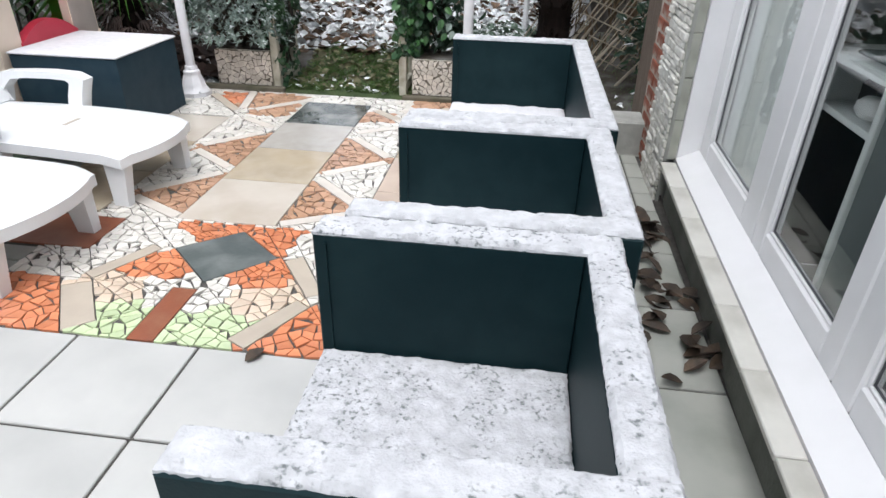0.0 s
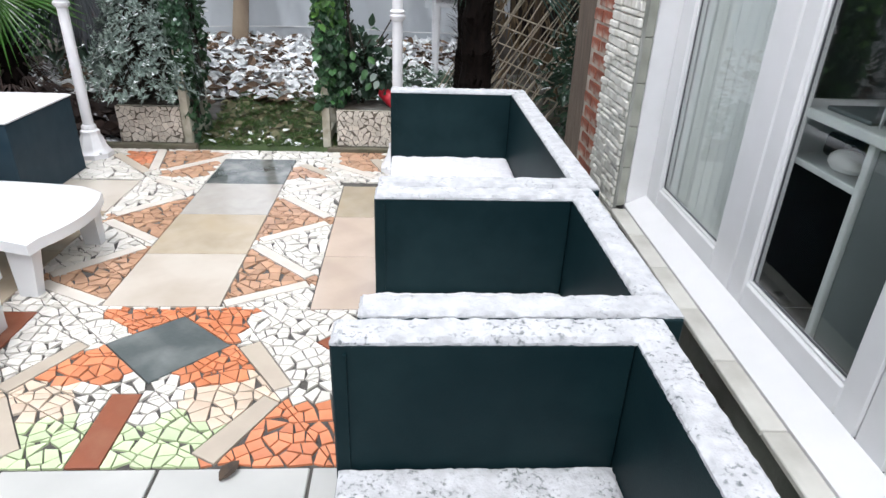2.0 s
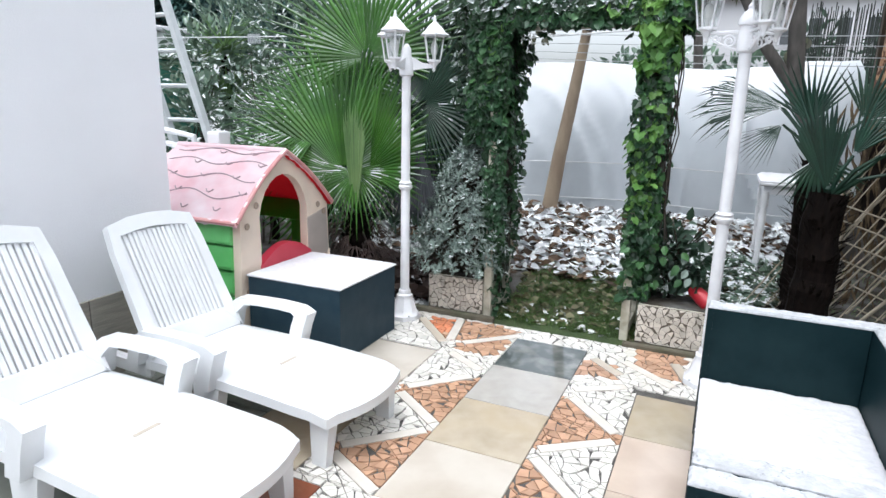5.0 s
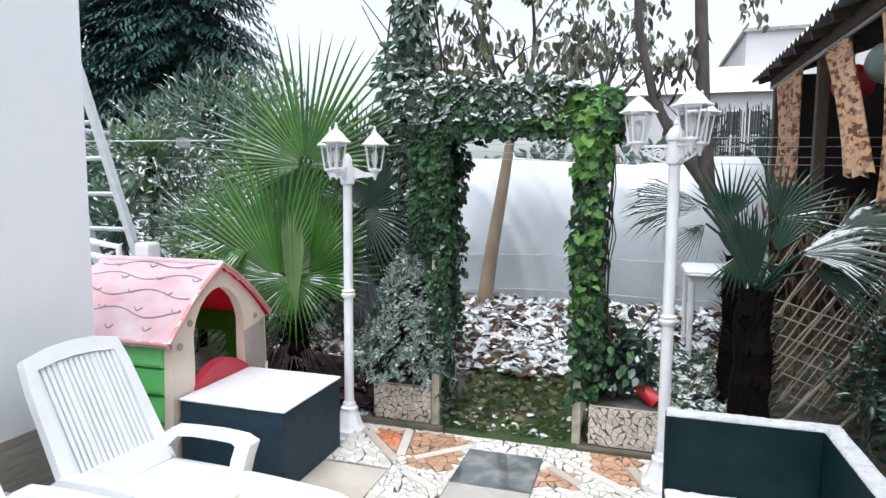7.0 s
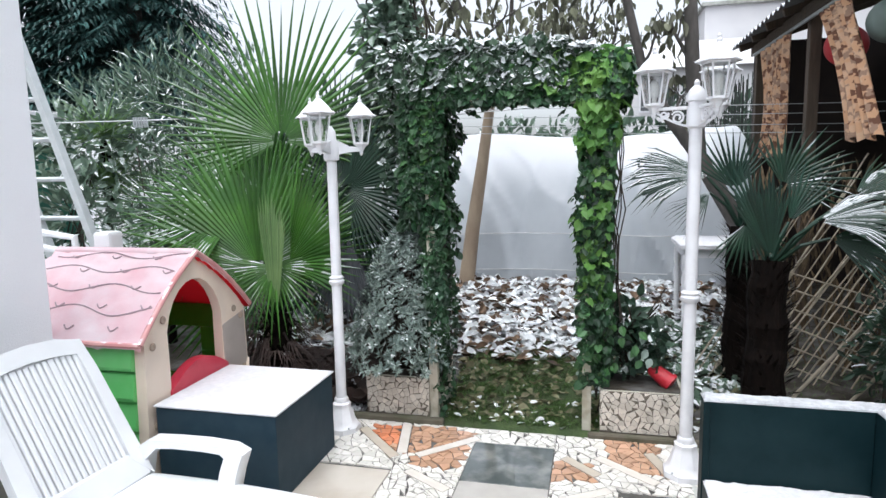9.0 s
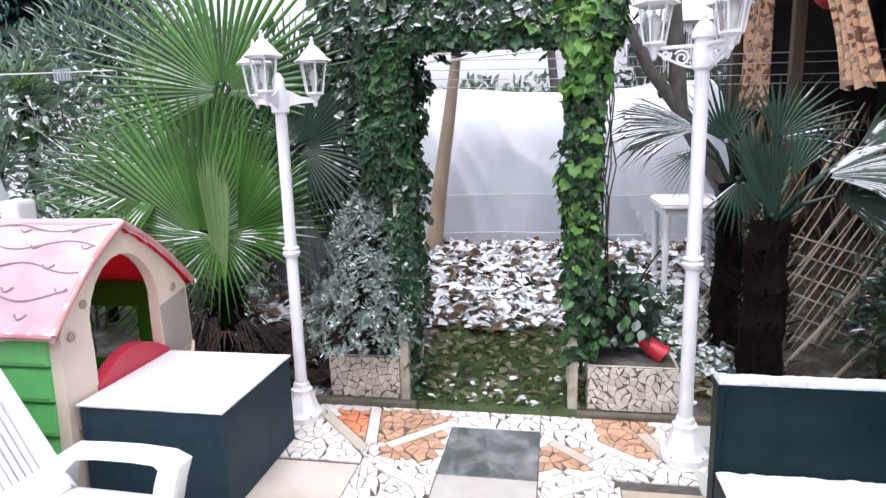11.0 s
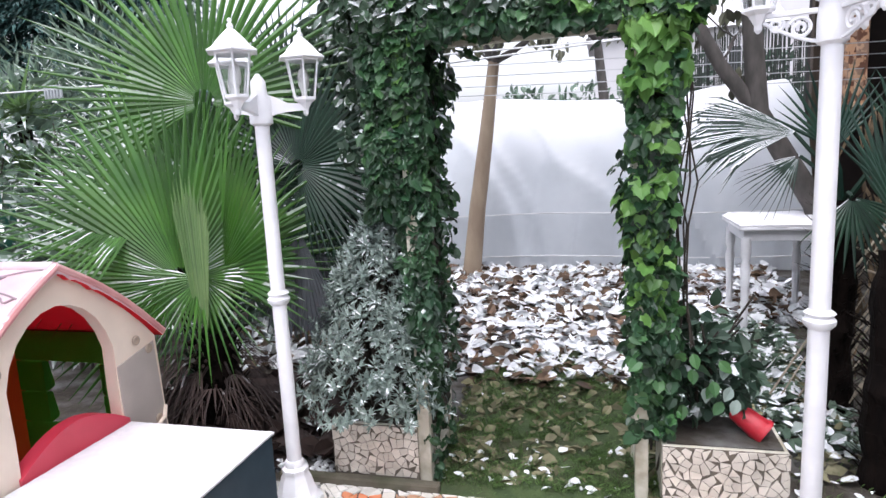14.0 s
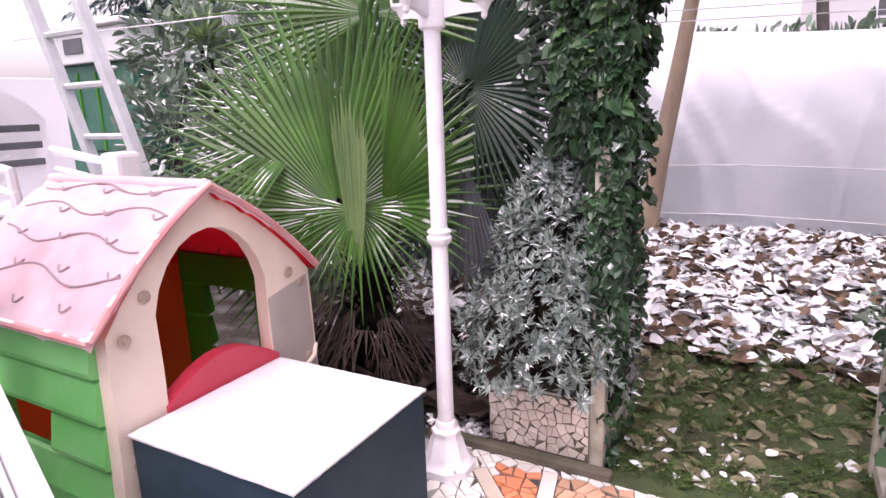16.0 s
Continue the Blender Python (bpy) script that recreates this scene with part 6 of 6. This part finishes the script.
solid("table_snow", lump(Geo(), X0, X1, Y0, Y1, TZ + .03, .035, .04, .01, 4), M["snow"], "snow on the garden table", "snow", kind="stuff", smooth=True)

# open shed with camouflage curtains
sh = thing("open_shed", "open timber shed with corrugated roof and camouflage curtains", "shed")
part("rear_wall", Geo().box(2.6, 2.7, 5.2, 9.8, -0.05, 3.2), M["shed_dark"], sh)
part("end_wall", Geo().box(.95, 2.6, 9.7, 9.8, -0.05, 3.15), M["shed_dark"], sh)
part("near_wall", Geo().box(1.15, 2.6, 5.2, 5.3, -0.05, 3.1), M["shed_dark"], sh)
for y in (5.6, 7.6, 9.55):
    part("post", Geo().box(.92, 1.02, y - .05, y + .05, -0.02, 2.98, .006), M["brown_wood"], sh)
part("beam", Geo().box(.90, 1.0, 5.2, 9.75, 2.98, 3.10, .006), M["brown_wood"], sh)
rg, nr = Geo(), 90
vs = []
for i in range(nr + 1):
    y = 5.1 + 4.8 * i / nr
    c = .022 * math.sin(i * 2 * math.pi / 3.2)
    vs += [(.70, y, 3.12 + c), (2.75, y, 3.75 + c)]
rg.add(vs, [(2 * i, 2 * i + 1, 2 * i + 3, 2 * i + 2) for i in range(nr)])
rg.add([(x, y, z - .012) for x, y, z in vs], [(2 * i, 2 * i + 2, 2 * i + 3, 2 * i + 1) for i in range(nr)])
part("roof", rg, M["corrugated"], sh, "grey corrugated roof edged with snow", smooth=True)
for k in range(8):
    y = 5.3 + .62 * k
    part("rafter", Geo().box(.74, 2.7, y, y + .06, 3.02, 3.10, .004, Matrix.Translation((0, 0, 0)) @ Matrix.Translation((.7, 0, 3.1)) @ Matrix.Rotation(-.3, 4, 'Y') @ Matrix.Translation((-.7, 0, -3.1))), M["brown_wood"], sh)
part("curtain_rail", Geo().tube([(.88, 5.2, 2.92), (.88, 9.5, 2.96)], .018, 8), M["metal"], sh, smooth=True)


def drape(name, y0, y1, lean, z0, z1):
    g, n, m = Geo(), 40, 28
    vs = []
    for i in range(n + 1):
        for j in range(m + 1):
            v = j / m
            y = y0 + (y1 - y0) * i / n * (1 - .25 * math.sin(v * 3)) + lean * v
            vs.append((.86 + .028 * math.sin(i * .75 + v) + .014 * noise.noise(Vector((i * .12, v * 2, y0))), y, z1 + (z0 - z1) * v + .02 * math.sin(i * .5) * v))
    g.add(vs, [(i * (m + 1) + j, (i + 1) * (m + 1) + j, (i + 1) * (m + 1) + j + 1, i * (m + 1) + j + 1) for i in range(n) for j in range(m)])
    part(name, g, M["camo"], sh, "brown camouflage cloth curtain", smooth=True)


drape("curtain", 7.95, 9.0, .05, 1.72, 2.92)
drape("curtain", 6.50, 7.08, -.70, 1.80, 2.90)
drape("curtain", 5.25, 5.75, -.1, 1.6, 2.9)
for n_, x, y, z, rr, lab, mt in (("lantern", 1.15, 7.35, 2.66, .17, "round red paper lantern hanging in the shed", "ball_red"), ("lantern", 1.10, 6.35, 2.66, .16, "round grey-green paper lantern hanging in the shed", "ball_grey")):
    o = thing("paper_lantern", lab, "lantern", "paper lanterns in the shed")
    part("shade", Geo().lathe([(rr * math.sin(math.pi * e / 12) + .004, z - rr * math.cos(math.pi * e / 12)) for e in range(13)], 18, Matrix.Translation((x, y, 0))), M[mt], o, smooth=True)
    part("cord", Geo().tube([(x, y, z + rr), (x, y, 3.2)], .004, 4), M["stem"], o)

# heap of bamboo canes and straw against the shed
hp = thing("bamboo_screen", "collapsed bamboo screen leaning by the palms", "bamboo")
for k in range(34):
    g = Geo()
    x, y = .35 + .052 * k, 6.15 + r8.uniform(-.08, .08)
    g.tube([(x - .62, y - .25 + r8.uniform(-.05, .05), r8.uniform(0, .12)), (x + .35, y + .1, 1.45 + r8.uniform(-.25, .25))], r8.uniform(.004, .0075), 5)
    part("cane", g, M["bamboo"], hp)
for k in range(6):
    g = Geo()
    g.tube([(.12 + .07 * k, 5.93, .95 - .17 * k + r8.uniform(-.04, .04)), (1.5, 6.0, .50 - .16 * k)], .007, 5)
    part("cane", g, M["bamboo"], hp)
g = Geo()
g.tube([(.30, 5.55, -.02), (1.1, 5.6, 1.0)], .012, 6)
part("cane", g, M["bamboo"], hp)
g = Geo()
g.tube([(.62, 5.5, -.02), (1.6, 5.55, 1.15)], .012, 6)
part("cane", g, M["bamboo"], hp)
g = Geo()
for k in range(520):
    x, z = r8.uniform(.25, 1.6), r8.uniform(.1, 1.75)
    g.leaf((x, 6.35 + r8.uniform(-.08, .12), z), Vector((r8.uniform(-.5, .5), -.2, -1)), Vector((0, -1, .3)), r8.uniform(.12, .30), .022, .1, .1)
part("straw", g, M["straw"], hp, "dry hanging straw")
hd = thing("dark_shrub", "dark evergreen shrub beside the shed", "shrub")
g = Geo()
fol(g, [(1.05, 5.35, .45, .45, .35, .55), (.95, 4.75, .30, .3, .3, .35)], 1400, .075, .035, r8, .4)
part("leaves", g, M["shrub"], hd)

# reed fence, hedge and houses far off
g = Geo()
for k in range(260):
    x = .2 + .022 * k
    g.tube([(x, 12.6 + r8.uniform(-.02, .02), 0), (x + r8.uniform(-.03, .03), 12.6, 3.1 + r8.uniform(-.12, .12))], .010, 4)
solid("reed_fence", g, M["reed"], "dark reed fence behind the tunnel", "fence", kind="stuff")
hb = thing("house", "long pale flat-roofed building behind the gardens", "house")
part("wall", Geo().box(5.0, 24.0, 40, 52, 0, 10.6), M["far_wall"], hb)
part("roof", Geo().box(4.8, 24.2, 39.8, 52.2, 10.6, 10.78), M["cement"], hb, "thin grey roof edge")
hb2 = thing("house", "small pale house with dark windows behind the gardens", "house")
part("wall", Geo().box(-1.5, 6.5, 34, 40, 0, 6.4), M["far_wall"], hb2)
part("roof", Geo().add([(-1.9, 33.6, 6.4), (6.9, 33.6, 6.4), (6.9, 40.4, 6.4), (-1.9, 40.4, 6.4), (-1.9, 37, 8.2), (6.9, 37, 8.2)], [(0, 1, 5, 4), (2, 3, 4, 5), (0, 4, 3), (1, 2, 5), (3, 2, 1, 0)]), M["snow"], hb2, "snow-covered roof")
for x in (1.2, 2.3, 3.4, 4.5):
    wnd = part("window", Geo().box(x - .08, x + .58, 33.94, 34.0, 4.3, 5.6), M["lamp_white"], hb2)
    part("window_pane", Geo().box(x, x + .5, 33.92, 33.939, 4.4, 5.5), M["far_dark"], wnd)
g = Geo()
r9 = random.Random(9)
fol(g, [(x, 24 + r9.uniform(-2, 2), 1.6, 1.6, 1.2, r9.uniform(1.0, 1.9)) for x in range(-22, 16, 2)], 9000, .38, .2, r9, .5)
solid("hedge", g, M["shrub_snowy"], "snow-dusted far hedge and shrubs", "hedge", kind="stuff")
far = Geo()
fol(far, [(3.0, 20, 2.4, .9, .8, 1.3), (5.2, 21, 2.8, 1.2, .8, 1.5), (1.4, 22, 2.6, .7, .7, 1.5)], 1400, .3, .12, r9, .3)
solid("far_shrub", far, M["shrub"], "dark far shrubs under snow", "shrub", kind="stuff")

# conifers
def conifer(x, y, h, rad, r):
    s = thing("conifer", "tall dark conifer with drooping branches", "tree", "dark conifers")
    part("trunk", Geo().tube([(x, y, 0), (x, y, h)], [.25, .03], 8), M["bark"], s)
    g = Geo()
    for k in range(int(h * 105)):
        t = r.random() ** .8
        z = .4 + (h - .4) * t
        a = r.uniform(0, 6.28)
        L = rad * (1 - t) ** .75 * r.uniform(.65, 1.1) + .15
        d = Vector((math.cos(a), math.sin(a), -.12))
        for q in range(14):
            u = .18 + .82 * q / 13
            p = Vector((x, y, z)) + d * L * u + Vector((0, 0, -.22 * L * u * u))
            for side in (-1, 1):
                o = d + Vector((-d.y, d.x, 0)) * side * .9 + Vector((0, 0, -.25)) + rvec(r) * .3
                g.leaf(p, o, Vector((0, 0, 1)), .40 * (1.15 - .5 * u) * (.6 + .15 * rad), .055, -.1, .25)
    part("needles", g, M["conifer"], s)


conifer(-11.1, 13.4, 11.5, 3.4, r9)
conifer(-13.6, 12.5, 9.5, 3.0, r9)
conifer(-14.5, 16.5, 10.0, 3.2, r9)

# shrubs behind the playhouse
ol = thing("oleander", "tall oleander bush with narrow snowy leaves", "shrub")
g = Geo()
fol(g, [(-6.3, 8.2, 2.4, 1.0, .8, 1.0), (-7.1, 7.9, 2.0, .8, .7, 1.0), (-5.5, 8.4, 2.2, .7, .6, 1.1), (-6.4, 8.0, 1.2, 1.0, .7, .9)], 4200, .20, .032, r9, .45, 0, .35)
part("leaves", g, M["shrub_snowy"], ol)
st = Geo()
for k in range(24):
    st.tube([(-6.3 + r9.uniform(-.6, .6), 8.1, 0), (-6.3 + r9.uniform(-1.2, 1.2), 8.1 + r9.uniform(-.4, .4), r9.uniform(1.5, 2.8))], [.018, .006], 5)
part("stem", st, M["stem"], ol)


def sword(x, y, zs, L, n, r, mat, name, label, w=.035):
    s = thing(name, label, "yucca")
    part("trunk", Geo().tube([(x, y, 0), (x, y, max(zs))], .05, 8), M["fibre"], s)
    g = Geo()
    for z in zs:
        for k in range(n):
            a = r.uniform(0, 6.28)
            e = r.uniform(-.15, 1.3)
            g.leaf((x, y, z), Vector((math.cos(a) * math.cos(e), math.sin(a) * math.cos(e), math.sin(e))), Vector((0, 0, 1)), L * r.uniform(.7, 1.15), w, .25, .18)
    part("leaves", g, mat, s)


sword(-5.95, 6.5, (2.02, 1.5), .52, 110, r9, M["yucca"], "yucca", "yellow-green yucca rosette with narrow leaves")
sword(-5.0, 6.1, (1.2, .7), .62, 80, r9, M["shrub_snowy"], "yucca", "dark yucca with snow on drooping leaves", .05)
sword(-4.4, 6.3, (1.5, .9), .6, 70, r9, M["shrub"], "yucca", "dark green yucca behind the palm", .045)
rh = thing("laurel_bush", "dark laurel bush with snow-topped leaves", "shrub")
g = Geo()
fol(g, [(-5.75, 5.9, 1.15, .5, .4, .7), (-6.1, 6.4, 1.9, .6, .5, .5), (-4.9, 5.6, .8, .4, .35, .6)], 1500, .13, .05, r9, .4)
part("leaves", g, M["shrub_snowy"], rh)
g = Geo()
for k in range(14):
    x = r9.uniform(-6.2, -4.9)
    g.tube([(x, 5.9, -.05), (x + r9.uniform(-.2, .2), 6.0, .8), (x + r9.uniform(-.3, .3), 6.1, r9.uniform(1.2, 2.0))], [.014, .010, .005], 5)
part("stem", g, M["stem"], rh)
bg2 = thing("backing_shrub", "dense dark evergreens behind the palm", "shrub")
g = Geo()
fol(g, [(-4.2, 7.2, 1.0, .9, .6, 1.0), (-3.2, 7.0, .9, .7, .6, .9), (-2.9, 6.2, 1.2, .45, .4, 1.0), (-3.6, 6.4, 1.3, .6, .4, 1.1), (-3.9, 5.6, .5, .5, .3, .5)], 3800, .12, .045, r9, .4)
part("leaves", g, M["shrub"], bg2)
solid("wall_garden", Geo().box(-12, -4.6, 9.2, 9.4, -.1, 2.1, .01).box(-12.2, -12, 4, 9.4, -.1, 2.1, .01), M["render_white"], "white rendered boundary wall behind the shrubs", "wall", kind="structure")

# ladder, locker and stacked chairs past the white wall
ld = thing("ladder", "aluminium ladder leaning behind the playhouse", "ladder")
foot, head = Vector((-4.14, 4.78, -.04)), Vector((-4.90, 4.62, 2.62))
for dx in (0, -.42):
    part("rail", Geo().tube([foot + Vector((dx, 0, 0)), head + Vector((dx, 0, 0))], .038, 4), M["ladder_alu"], ld)
for k in range(9):
    q = foot.lerp(head, .1 + .105 * k)
    part("rung", Geo().tube([q, q + Vector((-.42, 0, 0))], .019, 6), M["ladder_alu"], ld)
lk = thing("garden_locker", "green and white plastic garden locker", "cabinet")
part("body", Geo().box(-8.2, -7.0, 6.5, 7.2, 0, 1.98, .01), M["locker_green"], lk)
part("top", Geo().box(-8.25, -6.95, 6.42, 7.25, 1.981, 2.30, .015), M["locker_white"], lk)
part("vent", Geo().box(-7.9, -7.6, 6.405, 6.419, 2.08, 2.22), M["far_dark"], lk)
part("roof", Geo().box(-8.3, -6.9, 6.36, 7.3, 2.301, 2.36, .012), M["snow"], lk, "snow-capped lid")
for x in (-7.9, -7.6, -7.3):
    part("door_rib", Geo().box(x, x + .03, 6.485, 6.499, .1, 1.9), M["plastic_dgreen"], lk)
ck = thing("plastic_chair", "tall stack of white plastic garden chairs", "chair")
for k in range(7):
    dz, dx = .105 * k, -.012 * k
    part("seat", Geo().box(-4.80 + dx, -4.32 + dx, 4.02, 4.46, .40 + dz, .43 + dz, .012), M["plastic_white"], ck)
    bi = [(4.06 + .06 * e, .44 + dz) for e in range(7)]
    bo = [(4.02 + .073 * e, .70 + .26 * math.sin(math.pi * (.15 + .7 * e / 6)) + dz) for e in range(7)]
    part("backrest", Geo().plate(bi, bo, -4.84 + dx, -4.80 + dx), M["plastic_white"], ck)
    for y in (4.02, 4.46):
        part("armrest", Geo().tube([(-4.33 + dx, y, .38 + dz), (-4.34 + dx, y, .60 + dz), (-4.58 + dx, y, .63 + dz), (-4.82 + dx, y, .66 + dz)], .024, 8), M["plastic_white"], ck, smooth=True)
for x in (-4.36, -4.78):
    for y in (4.05, 4.43):
        part("leg", Geo().tube([(x, y, -.05), (x, y, .40)], [.020, .026], 8), M["plastic_white"], ck, smooth=True)
for k in range(3):
    part("back_slot", Geo().box(-4.797, -4.79, 4.10, 4.38, 1.22 + .085 * k, 1.255 + .085 * k, .003), M["far_dark"], ck, "dark slot in the chair back")

# ---- paving pieces ----
def slab_row(x0, x1, y0, y1, sx, sy, mat, name, xo, yo, gap=.007):
    cache = {}
    i = 0
    xx = xo
    while xx > x0:
        xx -= sx
    while xx < x1 - .01:
        yy = yo
        while yy > y0:
            yy -= sy
        while yy < y1 - .01:
            a, b, c, d = max(xx, x0), min(xx + sx, x1), max(yy, y0), min(yy + sy, y1)
            if b - a > .03 and d - c > .03:
                key = (round(b - a, 3), round(d - c, 3), mat)
                if key not in cache:
                    w, h = b - a, d - c
                    cache[key] = mesh(name, Geo().box(gap / 2, w - gap / 2, gap / 2, h - gap / 2, -.012, 0, .003), M[mat])
                o = new(name, cache[key])
                o.parent, o.location = floor, (a, c, 0)
            yy += sy
        xx += sx


slab_row(-4.1, -.5, -2.35, 1.755, .43, .405, "slab", "slab", -1.57, 1.755, .010)
# slabs under and around the loungers, coloured darker for the shade there
slab_row(-4.1, -2.50, 1.755, 4.70, .43, .405, "slab_shade", "slab", -1.57, 1.755, .010)
slab_row(-2.50, -2.10, 1.755, 2.28, .40, .405, "slab_shade", "slab", -2.50, 1.755, .010)
slab_row(-.5, .565, -2.35, 2.66, .42, .45, "slab_grey", "slab", .565, 2.24, .010)
slab_row(.05, .565, 2.66, 3.85, .105, .21, "slab_grey", "paving_brick", .05, 2.66, .008)
slab_row(-.5, .05, 2.66, 4.70, .43, .45, "slab_grey", "slab", -.5, 2.66, .010)
slab_row(.05, .6, 3.85, 4.70, .3, .3, "slab_grey", "slab", .05, 3.85, .010)


def tile(poly, mat, name="tile", top=0.0):
    q = shrink(ccw(list(poly)), .003)
    cx, cy = sum(p[0] for p in q) / len(q), sum(p[1] for p in q) / len(q)
    o = new(name, mesh(name, Geo().prism([(x - cx, y - cy) for x, y in q], -.012, top, .002), M[mat]))
    o.parent, o.location = floor, (cx, cy, 0)


def rect(x0, x1, y0, y1):
    return [(x0, y0), (x1, y0), (x1, y1), (x0, y1)]


solids = []
for k, mt in enumerate(("tile_cream", "tile_tan", "tile_grey", "tile_dark")):
    solids.append((rect(-1.68, -1.205, 2.62 + .475 * k, 2.62 + .475 * (k + 1)), mt))
for k in range(3):
    solids.append((rect(-.84, -.365, 2.60 + .475 * k, 2.60 + .475 * (k + 1)), ("tile_pink", "tile_pink", "tile_tan")[k]))
    solids.append((rect(-2.50, -2.07, 2.63 + .483 * k, 2.63 + .483 * (k + 1)), ("tile_tan", "tile_tan", "tile_cream")[k]))
solids += [([(-1.55, 2.36), (-1.31, 2.13), (-1.09, 2.35), (-1.32, 2.55)], "tile_slate"), (rect(-1.405, -1.305, 1.757, 2.08), "tile_red"),
           ([(-1.80, 2.12), (-1.74, 2.085), (-1.595, 2.345), (-1.65, 2.38)], "bar_beige"), ([(-1.83, 2.02), (-1.65, 1.765), (-1.56, 1.835), (-1.73, 2.07)], "bar_beige"),
           ([(-1.06, 2.335), (-.885, 2.09), (-.825, 2.12), (-.99, 2.38)], "bar_beige"), ([(-1.07, 1.81), (-.99, 1.765), (-.85, 2.03), (-.91, 2.07)], "bar_beige"),
           ([(-.78, 2.37), (-.60, 2.21), (-.42, 2.40), (-.57, 2.57)], "tile_red"), (rect(-2.28, -1.90, 2.30, 2.58), "tile_red")]


def bar(ax, ay, bx, by, w, mt):
    l = math.hypot(bx - ax, by - ay)
    nx_, ny_ = -(by - ay) / l * w / 2, (bx - ax) / l * w / 2
    solids.append((ccw([(ax + nx_, ay + ny_), (bx + nx_, by + ny_), (bx - nx_, by - ny_), (ax - nx_, ay - ny_)]), mt))


ZIG = ((-1.195, 2.645, -.875, 2.815), (-.88, 2.88, -1.175, 3.175), (-1.175, 3.25, -.87, 3.475), (-.875, 3.55, -1.15, 3.835), (-1.165, 3.93, -.90, 4.10))
for a, b, c, d in ZIG:
    bar(a, b, c, d, .062, "bar_white")
    bar(-2.885 - a, b, -2.885 - c, d, .062, "bar_white")
for a, b, c, d in ((-2.43, 4.59, -2.10, 4.24), (-2.16, 4.69, -2.075, 4.29), (-1.67, 4.58, -1.98, 4.28), (-1.15, 4.42, -.96, 4.24), (-.97, 4.46, -.66, 4.21), (-.68, 4.57, -.575, 4.28)):
    bar(a, b, c, d, .065, "bar_beige" if b in (4.59, 4.42, 4.57) else "bar_white")
for poly, mt in solids:
    tile(poly, mt)

# colours of the mosaic by the nearest of these spots
SPOTS = ((-1.50, 1.83, "green"), (-1.54, 1.90, "green"), (-1.20, 1.83, "green"), (-1.16, 1.90, "green"), (-1.80, 1.85, "orange"), (-1.95, 1.95, "orange"), (-2.05, 1.85, "orange"), (-.85, 1.85, "orange"), (-.72, 1.95, "orange"),
         (-1.60, 2.20, "orange"), (-1.52, 2.22, "orange"), (-1.05, 2.20, "orange"), (-1.13, 2.22, "orange"), (-1.45, 2.56, "orange"), (-1.58, 2.58, "orange"), (-1.18, 2.55, "orange"), (-1.12, 2.48, "orange"))
SPOTS2 = ((-1.44, 2.05, "white"), (-1.25, 2.04, "white"), (-1.36, 2.11, "white"), (-1.58, 2.03, "pink"), (-1.66, 2.10, "pink"), (-1.06, 2.05, "pink"), (-1.0, 2.12, "pink"), (-1.62, 2.44, "white"), (-1.75, 2.30, "white"),
          (-1.90, 2.20, "white"), (-1.0, 2.46, "white"), (-.88, 2.30, "white"), (-.74, 2.15, "white"), (-1.85, 2.5, "white"), (-.85, 2.5, "white"), (-1.7, 2.55, "white"))


def chip_colour(x, y):
    if y < 2.61:
        return min(SPOTS + SPOTS2, key=lambda s: (s[0] - x) ** 2 + (s[1] - y) ** 2)[2]
    if y > 4.16:
        if 4.27 < y < 4.68 and -2.36 < x < -1.70 and y > 4.27 + abs(x + 2.06) * .75:
            return "brown" if x > -2.15 else "orange"
        if y > 4.30 and -.90 < x < -.62 and y > 4.38 - (x + .9) * .6:
            return "brown"
        if x < -1.70 and y < 4.45 and x > -2.0:
            return "brown"
        if -1.2 < x < -.97 and y < 4.36:
            return "brown"
        return "white"
    xm = x if x > -1.44 else -2.885 - x
    if xm > -.84 or xm < -1.205:
        return "white"
    lines = [2.645, 2.845, 3.21, 3.51, 3.88, 4.15]
    u = (xm + 1.205) / .365
    ends = ((2.645, 2.815), (3.175, 2.88), (3.25, 3.475), (3.835, 3.55), (3.93, 4.10))
    n = sum(1 for lo, hi in ends if y > lo + (hi - lo) * u)
    return "brown" if n in (1, 3) else "white"


rm = random.Random(17)
rest = {k: Geo() for k in CHIPS}
near = 0
for x0, x1, y0, y1, step in ((-2.12, -.42, 1.757, 2.62, .047), (-2.07, -1.68, 2.62, 4.10, .054), (-1.205, -.84, 2.62, 4.10, .054), (-2.70, -.40, 4.10, 4.715, .058), (-1.68, -1.205, 4.52, 4.53, .06)):
    for p, poly in broken(x0, x1, y0, y1, step, rm):
        bits = [ccw(poly)]
        for hole, _ in solids:
            if max(abs(hole[0][0] - p[0]), abs(hole[0][1] - p[1])) < .8:
                bits = minus(bits, ccw(list(hole)))
        for q in bits:
            q = angular(tidy(shrink(q, .0018)), rm)
            if len(q) < 3 or area(q) < 9e-5:
                continue
            cx, cy = sum(a[0] for a in q) / len(q), sum(a[1] for a in q) / len(q)
            key = chip_colour(cx, cy)
            dz = rm.uniform(-.0012, .0008)
            if cy < 2.12 and near < 300:
                near += 1
                o = new("mosaic_chip", mesh("mosaic_chip", Geo().prism([(a - cx, b - cy) for a, b in q], -.012, dz, .0012), M["chip_" + key]))
                o.parent, o.location = floor, (cx, cy, 0)
            else:
                rest[key].prism(q, -.012, dz, .0012)
for key, g in rest.items():
    if g.v:
        o = part("mosaic_field", g, M["chips_" + key], floor, key + " broken-tile mosaic")
        tagged(o, kind="stuff")
